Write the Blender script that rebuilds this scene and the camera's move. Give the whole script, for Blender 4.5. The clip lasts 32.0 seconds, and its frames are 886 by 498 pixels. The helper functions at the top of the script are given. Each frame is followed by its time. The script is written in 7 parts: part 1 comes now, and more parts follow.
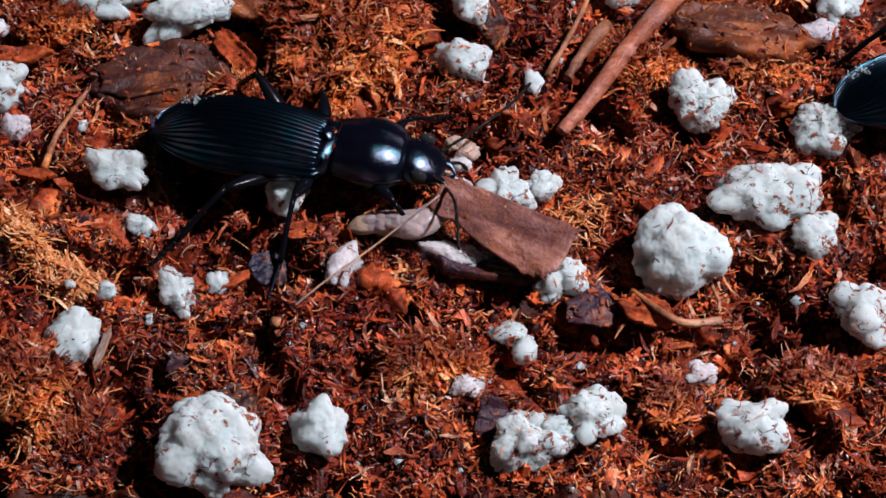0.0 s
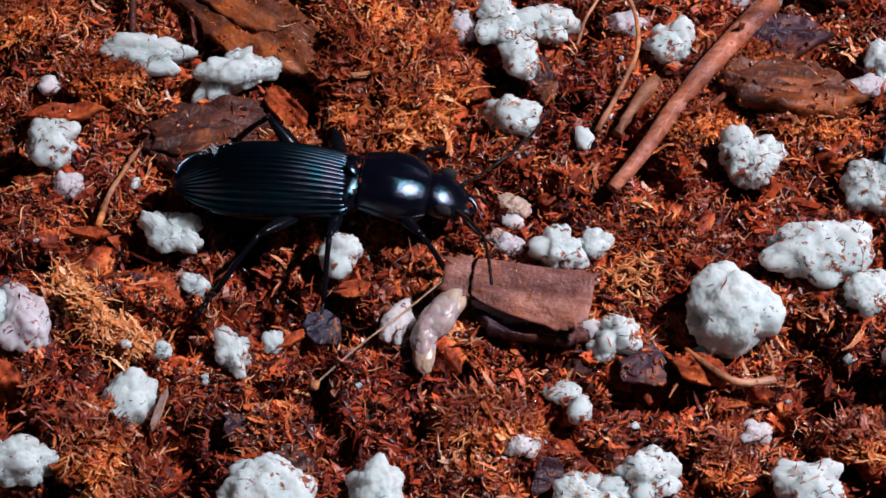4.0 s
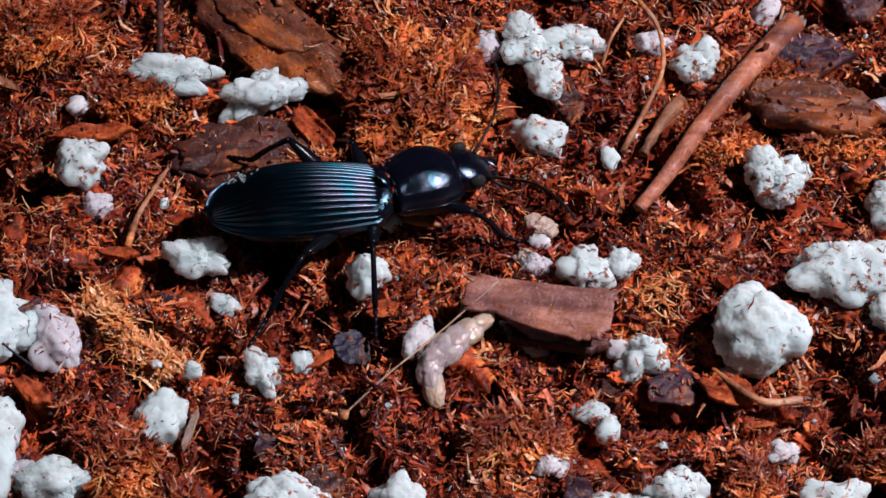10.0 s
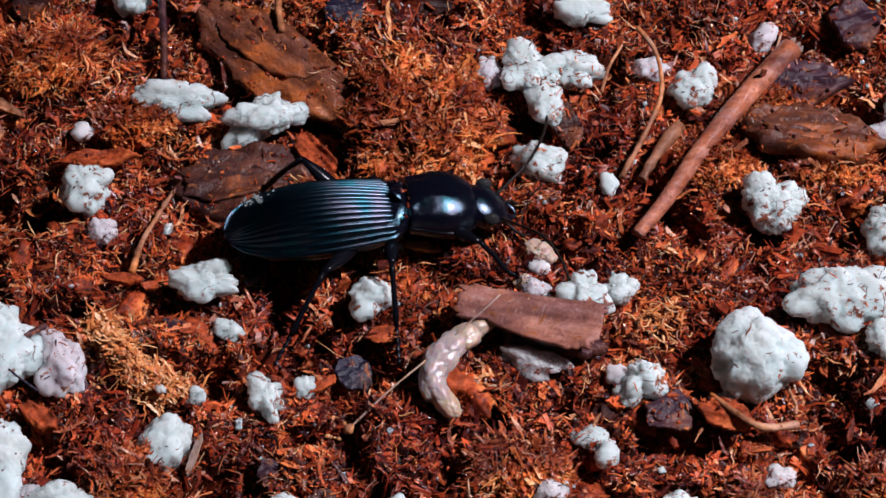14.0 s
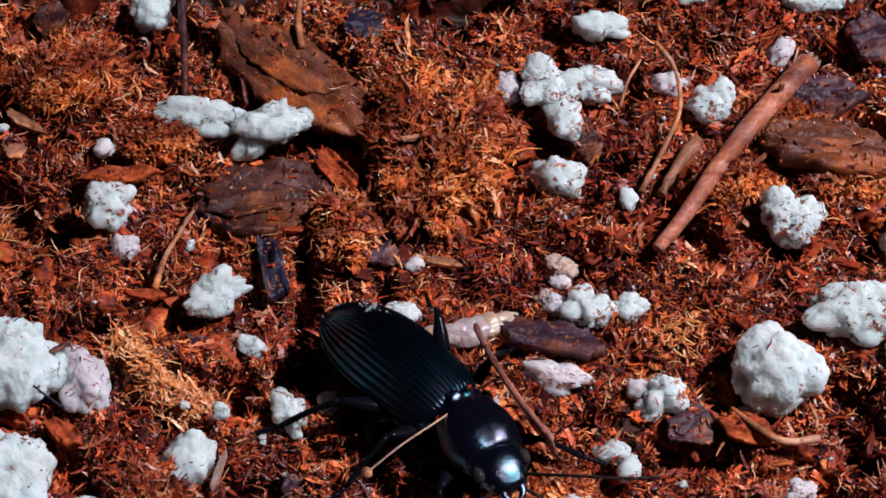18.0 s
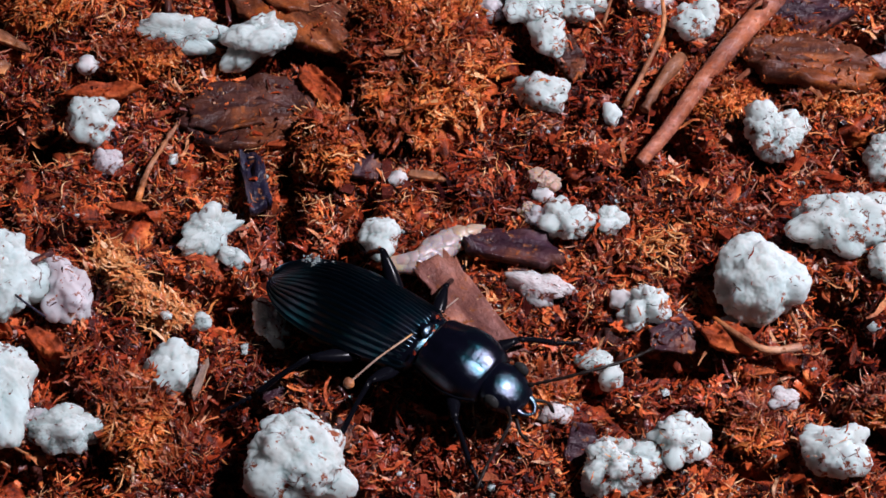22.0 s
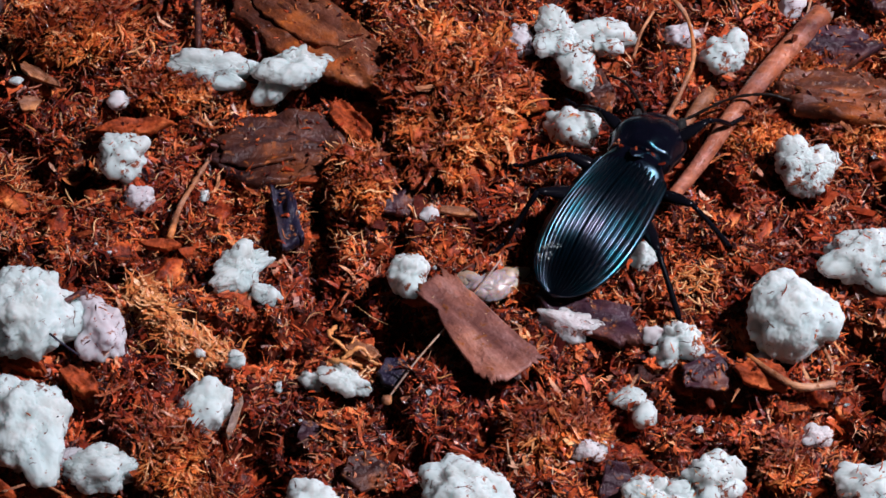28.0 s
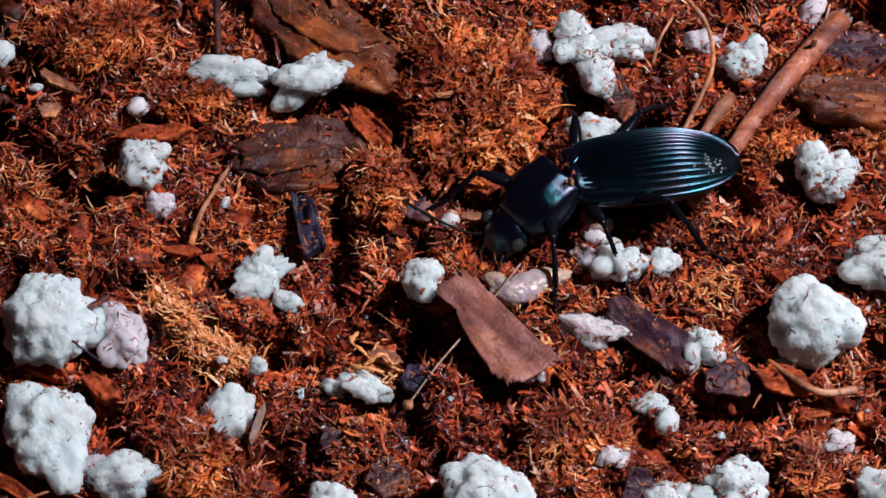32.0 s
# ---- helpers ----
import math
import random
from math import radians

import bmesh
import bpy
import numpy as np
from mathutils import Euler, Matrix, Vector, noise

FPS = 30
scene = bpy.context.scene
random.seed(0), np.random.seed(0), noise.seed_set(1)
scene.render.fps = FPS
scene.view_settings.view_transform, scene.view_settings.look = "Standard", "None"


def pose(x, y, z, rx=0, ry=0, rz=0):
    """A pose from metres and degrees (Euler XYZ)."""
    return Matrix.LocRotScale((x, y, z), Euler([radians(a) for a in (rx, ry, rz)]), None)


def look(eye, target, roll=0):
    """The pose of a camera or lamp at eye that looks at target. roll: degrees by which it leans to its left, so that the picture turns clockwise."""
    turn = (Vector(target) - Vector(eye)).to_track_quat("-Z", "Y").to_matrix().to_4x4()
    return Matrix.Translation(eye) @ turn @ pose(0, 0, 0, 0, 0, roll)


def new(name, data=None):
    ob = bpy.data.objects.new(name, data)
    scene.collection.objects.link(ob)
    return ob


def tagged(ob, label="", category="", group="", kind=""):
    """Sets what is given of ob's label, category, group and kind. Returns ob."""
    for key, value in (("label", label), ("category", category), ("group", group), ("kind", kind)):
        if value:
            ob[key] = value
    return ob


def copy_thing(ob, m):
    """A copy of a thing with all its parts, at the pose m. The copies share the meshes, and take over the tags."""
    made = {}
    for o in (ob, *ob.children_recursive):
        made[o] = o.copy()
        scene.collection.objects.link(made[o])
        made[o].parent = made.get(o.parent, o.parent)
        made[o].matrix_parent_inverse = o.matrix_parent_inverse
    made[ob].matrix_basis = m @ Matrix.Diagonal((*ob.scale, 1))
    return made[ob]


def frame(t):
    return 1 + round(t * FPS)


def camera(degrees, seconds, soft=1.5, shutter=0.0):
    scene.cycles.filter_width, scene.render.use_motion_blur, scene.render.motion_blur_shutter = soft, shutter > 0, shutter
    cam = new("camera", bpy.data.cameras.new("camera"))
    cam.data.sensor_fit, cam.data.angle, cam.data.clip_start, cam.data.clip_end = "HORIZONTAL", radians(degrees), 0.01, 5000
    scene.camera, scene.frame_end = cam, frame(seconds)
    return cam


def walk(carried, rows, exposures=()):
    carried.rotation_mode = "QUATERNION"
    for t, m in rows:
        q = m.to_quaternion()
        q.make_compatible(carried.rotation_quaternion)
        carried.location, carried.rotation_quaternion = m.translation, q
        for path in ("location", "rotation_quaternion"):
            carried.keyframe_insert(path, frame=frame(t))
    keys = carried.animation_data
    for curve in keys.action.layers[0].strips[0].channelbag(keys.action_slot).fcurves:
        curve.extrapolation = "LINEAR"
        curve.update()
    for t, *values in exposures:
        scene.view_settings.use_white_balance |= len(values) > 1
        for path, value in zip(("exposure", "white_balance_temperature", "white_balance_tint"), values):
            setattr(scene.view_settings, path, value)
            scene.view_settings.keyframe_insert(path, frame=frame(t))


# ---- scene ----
U = 0.001  # one unit of the plan is a millimetre
cam = camera(18.0, 32.0, soft=1.6)
PATH = [
    (0.0, (2.610, -83.710, 95.343), (2.610, -3.708, 0), 0.30),
    (0.5, (1.043, -82.532, 95.679), (1.043, -2.247, 0), 0.38),
    (1.0, (-0.070, -82.271, 95.894), (-0.070, -1.807, 0), 0.31),
    (1.5, (-0.485, -82.168, 96.271), (-0.485, -1.387, 0), 0.26),
    (2.0, (-0.357, -82.161, 96.764), (-0.357, -0.967, 0), 0.19),
    (2.5, (0.169, -82.123, 97.230), (0.169, -0.537, 0), 0.23),
    (3.0, (0.301, -82.089, 97.449), (0.301, -0.319, 0), 0.23),
    (3.5, (0.180, -82.054, 97.405), (0.180, -0.321, 0), 0.19),
    (5.5, (0.413, -82.098, 97.636), (0.413, -0.172, 0), 0.16),
    (6.0, (0.163, -82.062, 97.717), (0.163, -0.068, 0), 0.14),
    (6.5, (-0.340, -81.989, 97.757), (-0.340, 0.039, 0), 0.09),
    (7.0, (-0.756, -81.949, 97.880), (-0.756, 0.182, 0), 0.07),
    (7.5, (-1.006, -81.880, 98.109), (-1.006, 0.443, 0), 0.04),
    (8.0, (-0.974, -81.820, 98.315), (-0.974, 0.676, 0), 0.08),
    (8.5, (-0.874, -81.829, 98.639), (-0.874, 0.939, 0), 0.10),
    (9.0, (-0.825, -81.792, 98.595), (-0.825, 0.939, 0), 0.15),
    (9.5, (-0.898, -81.819, 98.544), (-0.898, 0.869, 0), 0.17),
    (10.0, (-1.048, -81.834, 98.578), (-1.048, 0.882, 0), 0.14),
    (10.5, (-1.453, -81.892, 98.649), (-1.453, 0.884, 0), 0.07),
    (11.0, (-1.166, -81.819, 98.757), (-1.166, 1.048, 0), 0.11),
    (11.5, (-0.938, -81.748, 98.726), (-0.938, 1.093, 0), 0.13),
    (12.0, (-0.321, -81.629, 98.852), (-0.321, 1.318, 0), 0.22),
    (12.5, (-0.513, -81.718, 99.425), (-0.513, 1.710, 0), 0.22),
    (13.0, (-0.659, -81.768, 99.863), (-0.659, 2.027, 0), 0.14),
    (13.5, (-0.919, -81.805, 100.091), (-0.919, 2.181, 0), 0.11),
    (14.0, (-1.092, -81.861, 100.444), (-1.092, 2.421, 0), 0.12),
    (14.5, (-1.236, -81.792, 100.886), (-1.236, 2.862, 0), 0.09),
    (16.5, (-1.747, -81.498, 101.489), (-1.747, 3.662, 0), -0.07),
    (17.0, (-1.942, -81.512, 101.611), (-1.942, 3.749, 0), -0.01),
    (17.5, (-2.135, -81.610, 101.829), (-2.135, 3.834, 0), -0.00),
    (18.0, (-2.079, -81.777, 101.457), (-2.079, 3.355, 0), -0.06),
    (18.5, (-1.755, -82.388, 100.895), (-1.755, 2.273, 0), -0.05),
    (19.0, (-1.635, -82.629, 100.620), (-1.635, 1.801, 0), -0.04),
    (19.5, (-1.676, -82.752, 100.561), (-1.676, 1.629, 0), -0.09),
    (20.0, (-1.657, -82.873, 100.408), (-1.657, 1.379, 0), -0.09),
    (20.5, (-1.542, -83.096, 100.401), (-1.542, 1.151, 0), -0.11),
    (21.0, (-1.498, -83.529, 99.980), (-1.498, 0.364, 0), -0.11),
    (21.5, (-1.389, -84.367, 99.005), (-1.389, -1.292, 0), -0.05),
    (22.0, (-1.278, -84.840, 98.800), (-1.278, -1.937, 0), -0.08),
    (22.5, (-1.528, -84.899, 99.031), (-1.528, -1.802, 0), -0.16),
    (23.0, (-1.643, -84.784, 99.315), (-1.643, -1.449, 0), -0.12),
    (23.5, (-1.623, -84.632, 99.378), (-1.623, -1.244, 0), -0.15),
    (24.0, (-1.754, -84.579, 99.290), (-1.754, -1.265, 0), -0.16),
    (24.5, (-1.764, -84.557, 99.364), (-1.764, -1.181, 0), -0.17),
    (25.0, (-1.845, -84.431, 99.497), (-1.845, -0.944, 0), -0.22),
    (25.5, (-1.812, -84.193, 99.707), (-1.812, -0.529, 0), -0.24),
    (27.5, (-2.547, -83.765, 99.894), (-2.547, 0.056, 0), -0.17),
    (28.0, (-2.764, -83.641, 99.995), (-2.764, 0.265, 0), -0.22),
    (28.5, (-3.062, -83.702, 100.017), (-3.062, 0.222, 0), -0.22),
    (29.0, (-3.299, -83.732, 99.970), (-3.299, 0.153, 0), -0.21),
    (29.5, (-3.672, -83.673, 100.024), (-3.672, 0.257, 0), -0.20),
    (30.0, (-3.692, -83.661, 100.198), (-3.692, 0.415, 0), -0.23),
    (30.5, (-3.466, -83.516, 100.142), (-3.466, 0.513, 0), -0.24),
    (31.0, (-3.507, -83.595, 100.172), (-3.507, 0.459, 0), -0.33),
    (31.5, (-3.703, -83.609, 100.205), (-3.703, 0.472, 0), -0.30),
    (32.0, (-3.738, -83.515, 100.305), (-3.738, 0.651, 0), -0.31),
]
walk(cam, [(t, look([U * c for c in eye], [U * c for c in target], roll)) for t, eye, target, roll in PATH])

# ---- light: one hard lamp close by on the right, a dim blue surround ----
LAMP_EL, LAMP_AZ, LAMP_FAR = 56.0, -4.0, 0.28  # height and turn from east towards north in degrees, distance
world = bpy.data.worlds.new("world")
scene.world = world
world.use_nodes = True
wn = world.node_tree
sky = wn.nodes.new("ShaderNodeTexSky")
sky.sky_type = "NISHITA"
sky.sun_disc = False
sky.sun_elevation = radians(LAMP_EL)
sky.sun_rotation = radians(90 - LAMP_AZ)
wn.links.new(sky.outputs[0], wn.nodes["Background"].inputs[0])
wn.nodes["Background"].inputs[1].default_value = 0.0020
lamp_data = bpy.data.lights.new("lamp", "POINT")
lamp_data.energy, lamp_data.shadow_soft_size, lamp_data.color = 5.1, 0.0064, (0.93, 0.89, 1.0)
lamp = new("lamp", lamp_data)
lamp.location = Vector((math.cos(radians(LAMP_EL)) * math.cos(radians(LAMP_AZ)), math.cos(radians(LAMP_EL)) * math.sin(radians(LAMP_AZ)), math.sin(radians(LAMP_EL)))) * LAMP_FAR
scene.view_settings.exposure = 0.14


# ---- materials ----
def nodes_of(name, rough=0.8, gloss=0.12):
    m = bpy.data.materials.new(name)
    m.use_nodes = True
    nt = m.node_tree
    b = nt.nodes["Principled BSDF"]
    b.inputs["Specular IOR Level"].default_value = gloss
    b.inputs["Roughness"].default_value = rough
    return m, nt, b


def place_node(nt):
    return nt.nodes.new("ShaderNodeTexCoord").outputs["Object"]


def noise_node(nt, scale, detail=4.0, where=None, rough=0.6, squash=None):
    n = nt.nodes.new("ShaderNodeTexNoise")
    n.inputs["Scale"].default_value, n.inputs["Detail"].default_value, n.inputs["Roughness"].default_value = scale, detail, rough
    src = where or place_node(nt)
    if squash:
        mp = nt.nodes.new("ShaderNodeMapping")
        mp.inputs["Scale"].default_value = squash
        nt.links.new(src, mp.inputs[0])
        src = mp.outputs[0]
    nt.links.new(src, n.inputs["Vector"])
    return n.outputs["Fac"]


def ramp_node(nt, fac, stops):
    r = nt.nodes.new("ShaderNodeValToRGB")
    e = r.color_ramp.elements
    while len(e) < len(stops):
        e.new(0.5)
    for el, (p, c) in zip(e, stops):
        el.position, el.color = p, (*c, 1)
    nt.links.new(fac, r.inputs[0])
    return r.outputs[0]


def mix_node(nt, fac, a, b, blend="MIX"):
    m = nt.nodes.new("ShaderNodeMix")
    m.data_type, m.blend_type = "RGBA", blend
    for sock, v in ((m.inputs[0], fac), (m.inputs[6], a), (m.inputs[7], b)):
        if isinstance(v, (int, float)):
            sock.default_value = v
        elif isinstance(v, tuple):
            sock.default_value = (*v, 1)
        else:
            nt.links.new(v, sock)
    return m.outputs[2]


def bump_node(nt, bsdf, height, strength, dist):
    b = nt.nodes.new("ShaderNodeBump")
    b.inputs["Strength"].default_value, b.inputs["Distance"].default_value = strength, dist
    nt.links.new(height, b.inputs["Height"])
    nt.links.new(b.outputs[0], bsdf.inputs["Normal"])


def earthy(name, stops, island=False, scale=2500, rough=0.75, bump=0.5, patch=None, gloss=0.12):
    """Plant matter: a colour for each piece, grain and large patches over it."""
    m, nt, b = nodes_of(name, rough, gloss)
    grain = noise_node(nt, scale, 5)
    if island:
        pick = nt.nodes.new("ShaderNodeNewGeometry").outputs["Random Per Island"]
    else:
        pick = noise_node(nt, scale * 0.12, 4)
    col = ramp_node(nt, pick, stops)
    col = mix_node(nt, 0.75, col, ramp_node(nt, grain, [(0.3, (0.25, 0.22, 0.2)), (0.7, (1.0, 1.0, 1.0))]), "MULTIPLY")
    if patch:
        big = ramp_node(nt, noise_node(nt, 360, 5), [(0.45, patch), (0.61, (1, 1, 1))])
        col = mix_node(nt, 0.8, col, big, "MULTIPLY")
        col = mix_node(nt, 1.0, col, ramp_node(nt, noise_node(nt, 170, 4), [(0.40, (0.82, 0.66, 0.74)), (0.58, (1.12, 1.28, 1.15))]), "MULTIPLY")
    col = mix_node(nt, 1.0, col, (1.25, 1.03, 1.04), "MULTIPLY")
    nt.links.new(col, b.inputs["Base Color"])
    bump_node(nt, b, grain, bump, 0.0001)
    return m


soil_mat = earthy("peat", [(0.3, (0.008, 0.003, 0.003)), (0.5, (0.09, 0.020, 0.009)), (0.7, (0.40, 0.075, 0.024))], scale=3500, rough=0.45, bump=1.0, patch=(0.2, 0.15, 0.17), gloss=0.2)
fibre_mat = earthy("coir_fibre", [(0.0, (0.03, 0.009, 0.007)), (0.3, (0.20, 0.032, 0.016)), (0.5, (0.60, 0.105, 0.030)), (0.70, (0.78, 0.235, 0.075)), (0.87, (0.80, 0.42, 0.20)), (1.0, (0.84, 0.64, 0.46))], True, 5000, 0.15, 0.5, (0.28, 0.18, 0.2), 0.36)
shred_mat = earthy("husk_shred", [(0.0, (0.04, 0.012, 0.010)), (0.32, (0.18, 0.030, 0.016)), (0.55, (0.62, 0.110, 0.032)), (0.8, (0.80, 0.25, 0.080)), (0.94, (0.80, 0.42, 0.20)), (1.0, (0.82, 0.58, 0.40))], True, 4200, 0.16, 0.9, (0.28, 0.18, 0.2), 0.36)
crumb_mat = earthy("peat_crumb", [(0.0, (0.022, 0.009, 0.014)), (0.26, (0.13, 0.027, 0.020)), (0.55, (0.63, 0.108, 0.034)), (0.90, (0.76, 0.19, 0.065)), (0.97, (0.68, 0.42, 0.30)), (1.0, (0.62, 0.50, 0.50))], True, 6000, 0.15, 0.6, (0.22, 0.15, 0.18), 0.4)
flake_mat = earthy("bark_flake", [(0.0, (0.03, 0.013, 0.018)), (0.35, (0.14, 0.034, 0.026)), (0.6, (0.64, 0.115, 0.036)), (0.88, (0.66, 0.23, 0.09)), (1.0, (0.68, 0.40, 0.22))], True, 4500, 0.34, 0.9, (0.3, 0.22, 0.25), 0.25)
pale_mat = earthy("pale_fibre", [(0.0, (0.50, 0.14, 0.045)), (0.5, (0.72, 0.33, 0.10)), (1.0, (0.80, 0.56, 0.28))], True, 5000, 0.22, 0.6, None, 0.5)
orange_mat = earthy("orange_wood", [(0.3, (0.09, 0.020, 0.010)), (0.5, (0.38, 0.078, 0.022)), (0.7, (0.58, 0.18, 0.055))], False, 4200, 0.55, 1.0)
clod_mat = earthy("coir_clod", [(0.36, (0.10, 0.020, 0.010)), (0.5, (0.62, 0.13, 0.036)), (0.68, (0.72, 0.25, 0.08))], False, 5200, 0.4, 1.0, (0.4, 0.3, 0.3), 0.2)
mat_mat = earthy("matted_coir", [(0.0, (0.10, 0.018, 0.010)), (0.25, (0.42, 0.075, 0.020)), (0.55, (0.66, 0.165, 0.04)), (0.85, (0.74, 0.28, 0.085)), (1.0, (0.80, 0.48, 0.25))], True, 5000, 0.17, 0.8, (0.22, 0.16, 0.16), 0.5)


def piece_look(name, stops, scale):
    """Single lumps and flakes: a colour of its own for each object."""
    m, nt, b = nodes_of(name, 0.4, 0.22)
    info = nt.nodes.new("ShaderNodeObjectInfo").outputs["Random"]
    grain = noise_node(nt, scale, 6, rough=0.7)
    streak = noise_node(nt, scale * 0.4, 5, squash=(0.3, 2.0, 1.0))
    col = ramp_node(nt, info, stops)
    col = mix_node(nt, 0.85, col, ramp_node(nt, grain, [(0.34, (0.10, 0.08, 0.08)), (0.62, (1.15, 1.15, 1.1))]), "MULTIPLY")
    col = mix_node(nt, 0.6, col, ramp_node(nt, streak, [(0.35, (0.3, 0.25, 0.25)), (0.6, (1, 1, 1))]), "MULTIPLY")
    nt.links.new(col, b.inputs["Base Color"])
    bump_node(nt, b, mix_node(nt, 0.5, grain, streak), 1.0, 0.00022)
    return m


lump_mat = piece_look("husk_lump", [(0.0, (0.03, 0.009, 0.008)), (0.3, (0.32, 0.048, 0.018)), (0.65, (0.56, 0.096, 0.028)), (1.0, (0.64, 0.165, 0.055))], 3600)


shred_piece_mat = piece_look("husk_shred_piece", [(0.0, (0.05, 0.013, 0.010)), (0.32, (0.20, 0.030, 0.016)), (0.55, (0.68, 0.105, 0.032)), (0.8, (0.88, 0.24, 0.080)), (0.94, (0.86, 0.40, 0.20)), (1.0, (0.88, 0.55, 0.40))], 4200)


def bark(name, dark, mid, light, rough=0.3, mottle=1.0):
    m, nt, b = nodes_of(name, rough, 0.22)
    streak = noise_node(nt, 900, 6, squash=(0.35, 1.4, 1.0))
    fine = noise_node(nt, 5200, 4)
    col = ramp_node(nt, streak, [(0.3, dark), (0.52, mid), (0.72, light)])
    spots = ramp_node(nt, noise_node(nt, 2600, 2), [(0.62, (0, 0, 0)), (0.7, (1, 1, 1))])
    col = mix_node(nt, spots, col, (0.26, 0.085, 0.03))
    col = mix_node(nt, 0.7, col, ramp_node(nt, noise_node(nt, 420, 4), [(0.38, (0.45, 0.4, 0.42)), (0.6, (1.1, 1.1, 1.1))]), "MULTIPLY")
    col = mix_node(nt, 0.5, col, ramp_node(nt, fine, [(0.3, (0.4, 0.4, 0.4)), (0.7, (1, 1, 1))]), "MULTIPLY")
    tone = ramp_node(nt, noise_node(nt, 300, 5, rough=0.7), [(0.36, (0.86, 0.98, 1.35)), (0.5, (1.0, 1.0, 1.0)), (0.62, (1.4, 1.08, 0.62))])
    col = mix_node(nt, mottle, col, tone, "MULTIPLY")
    grit = ramp_node(nt, noise_node(nt, 3400, 2), [(0.715, (0, 0, 0)), (0.745, (1, 1, 1))])
    col = mix_node(nt, grit, col, (0.52, 0.30, 0.17))
    nt.links.new(col, b.inputs["Base Color"])
    bump_node(nt, b, mix_node(nt, 0.35, mix_node(nt, 0.5, streak, fine), grit), 1.0, 0.00025)
    return m


slate_mat = bark("dark_bark", (0.026, 0.009, 0.009), (0.075, 0.026, 0.019), (0.18, 0.066, 0.042))
ruddy_mat = bark("reddish_bark", (0.055, 0.016, 0.009), (0.165, 0.050, 0.024), (0.34, 0.12, 0.055), 0.24)
purple_mat = bark("purplish_bark", (0.026, 0.009, 0.014), (0.065, 0.026, 0.034), (0.14, 0.065, 0.07))
chip_mat = bark("pinkish_bark", (0.12, 0.042, 0.033), (0.29, 0.117, 0.09), (0.47, 0.24, 0.20), 0.24, 0.3)
black_mat = bark("charred_wood", (0.010, 0.008, 0.018), (0.024, 0.019, 0.036), (0.06, 0.05, 0.08))
stick_mat = bark("twig_bark", (0.22, 0.055, 0.030), (0.54, 0.175, 0.088), (0.70, 0.37, 0.26), 0.2)
straw_mat = bark("dry_straw", (0.22, 0.13, 0.085), (0.42, 0.28, 0.20), (0.64, 0.48, 0.37))
tan_mat = bark("tan_twig", (0.20, 0.07, 0.03), (0.50, 0.20, 0.09), (0.66, 0.36, 0.21))


def perlite_look(name, dirt, tint=(0.45, 0.535, 0.53)):
    m, nt, b = nodes_of(name, 0.9, 0.1)
    grain = noise_node(nt, 1800, 6, rough=0.7)
    dirty = noise_node(nt, 2000, 6, rough=0.75)
    speck = noise_node(nt, 4200, 3)
    wash = noise_node(nt, 420, 3)
    col = ramp_node(nt, wash, [(0.35, tuple(c * k for c, k in zip(tint, (0.93, 0.85, 0.82)))), (0.6, tint)])
    mask = ramp_node(nt, mix_node(nt, 0.35, dirty, noise_node(nt, 520, 3)), [(0.64 - dirt, (0, 0, 0)), (0.67 - dirt, (1, 1, 1))])
    col = mix_node(nt, mask, col, (0.20, 0.06, 0.03))
    cells = nt.nodes.new("ShaderNodeTexVoronoi")
    cells.feature = "DISTANCE_TO_EDGE"
    cells.inputs["Scale"].default_value = 750
    warp = nt.nodes.new("ShaderNodeVectorMath")
    warp.operation = "MULTIPLY_ADD"
    wobble = nt.nodes.new("ShaderNodeTexNoise")
    wobble.inputs["Scale"].default_value = 1500
    nt.links.new(place_node(nt), wobble.inputs["Vector"])
    nt.links.new(wobble.outputs["Color"], warp.inputs[0])
    warp.inputs[1].default_value = (0.0008, 0.0008, 0.0008)
    nt.links.new(place_node(nt), warp.inputs[2])
    nt.links.new(warp.outputs[0], cells.inputs["Vector"])
    crack = ramp_node(nt, cells.outputs["Distance"], [(0.012, (1, 1, 1)), (0.035, (0, 0, 0))])
    where = ramp_node(nt, noise_node(nt, 900, 3), [(0.62 - dirt, (0, 0, 0)), (0.68 - dirt, (0.95, 0.95, 0.95))])
    col = mix_node(nt, mix_node(nt, 1.0, crack, where, "MULTIPLY"), col, (0.09, 0.03, 0.02))
    mask2 = ramp_node(nt, speck, [(0.68, (0, 0, 0)), (0.74, (1, 1, 1))])
    col = mix_node(nt, mask2, col, (0.20, 0.07, 0.035))
    nt.links.new(col, b.inputs["Base Color"])
    b.inputs["Subsurface Weight"].default_value = 1.0
    b.inputs["Subsurface Radius"].default_value = (0.0019, 0.0015, 0.0015)
    b.inputs["Subsurface Scale"].default_value = 1.0
    bump_node(nt, b, mix_node(nt, 0.5, grain, speck), 0.09, 0.00010)
    return m


perl_clean = perlite_look("perlite_clean", 0.035)
perl_dirty = perlite_look("perlite_soiled", 0.08)
perl_pink = perlite_look("perlite_pinkish", 0.07, (0.52, 0.50, 0.51))
perl_grey = perlite_look("perlite_grey", 0.06, (0.46, 0.44, 0.47))


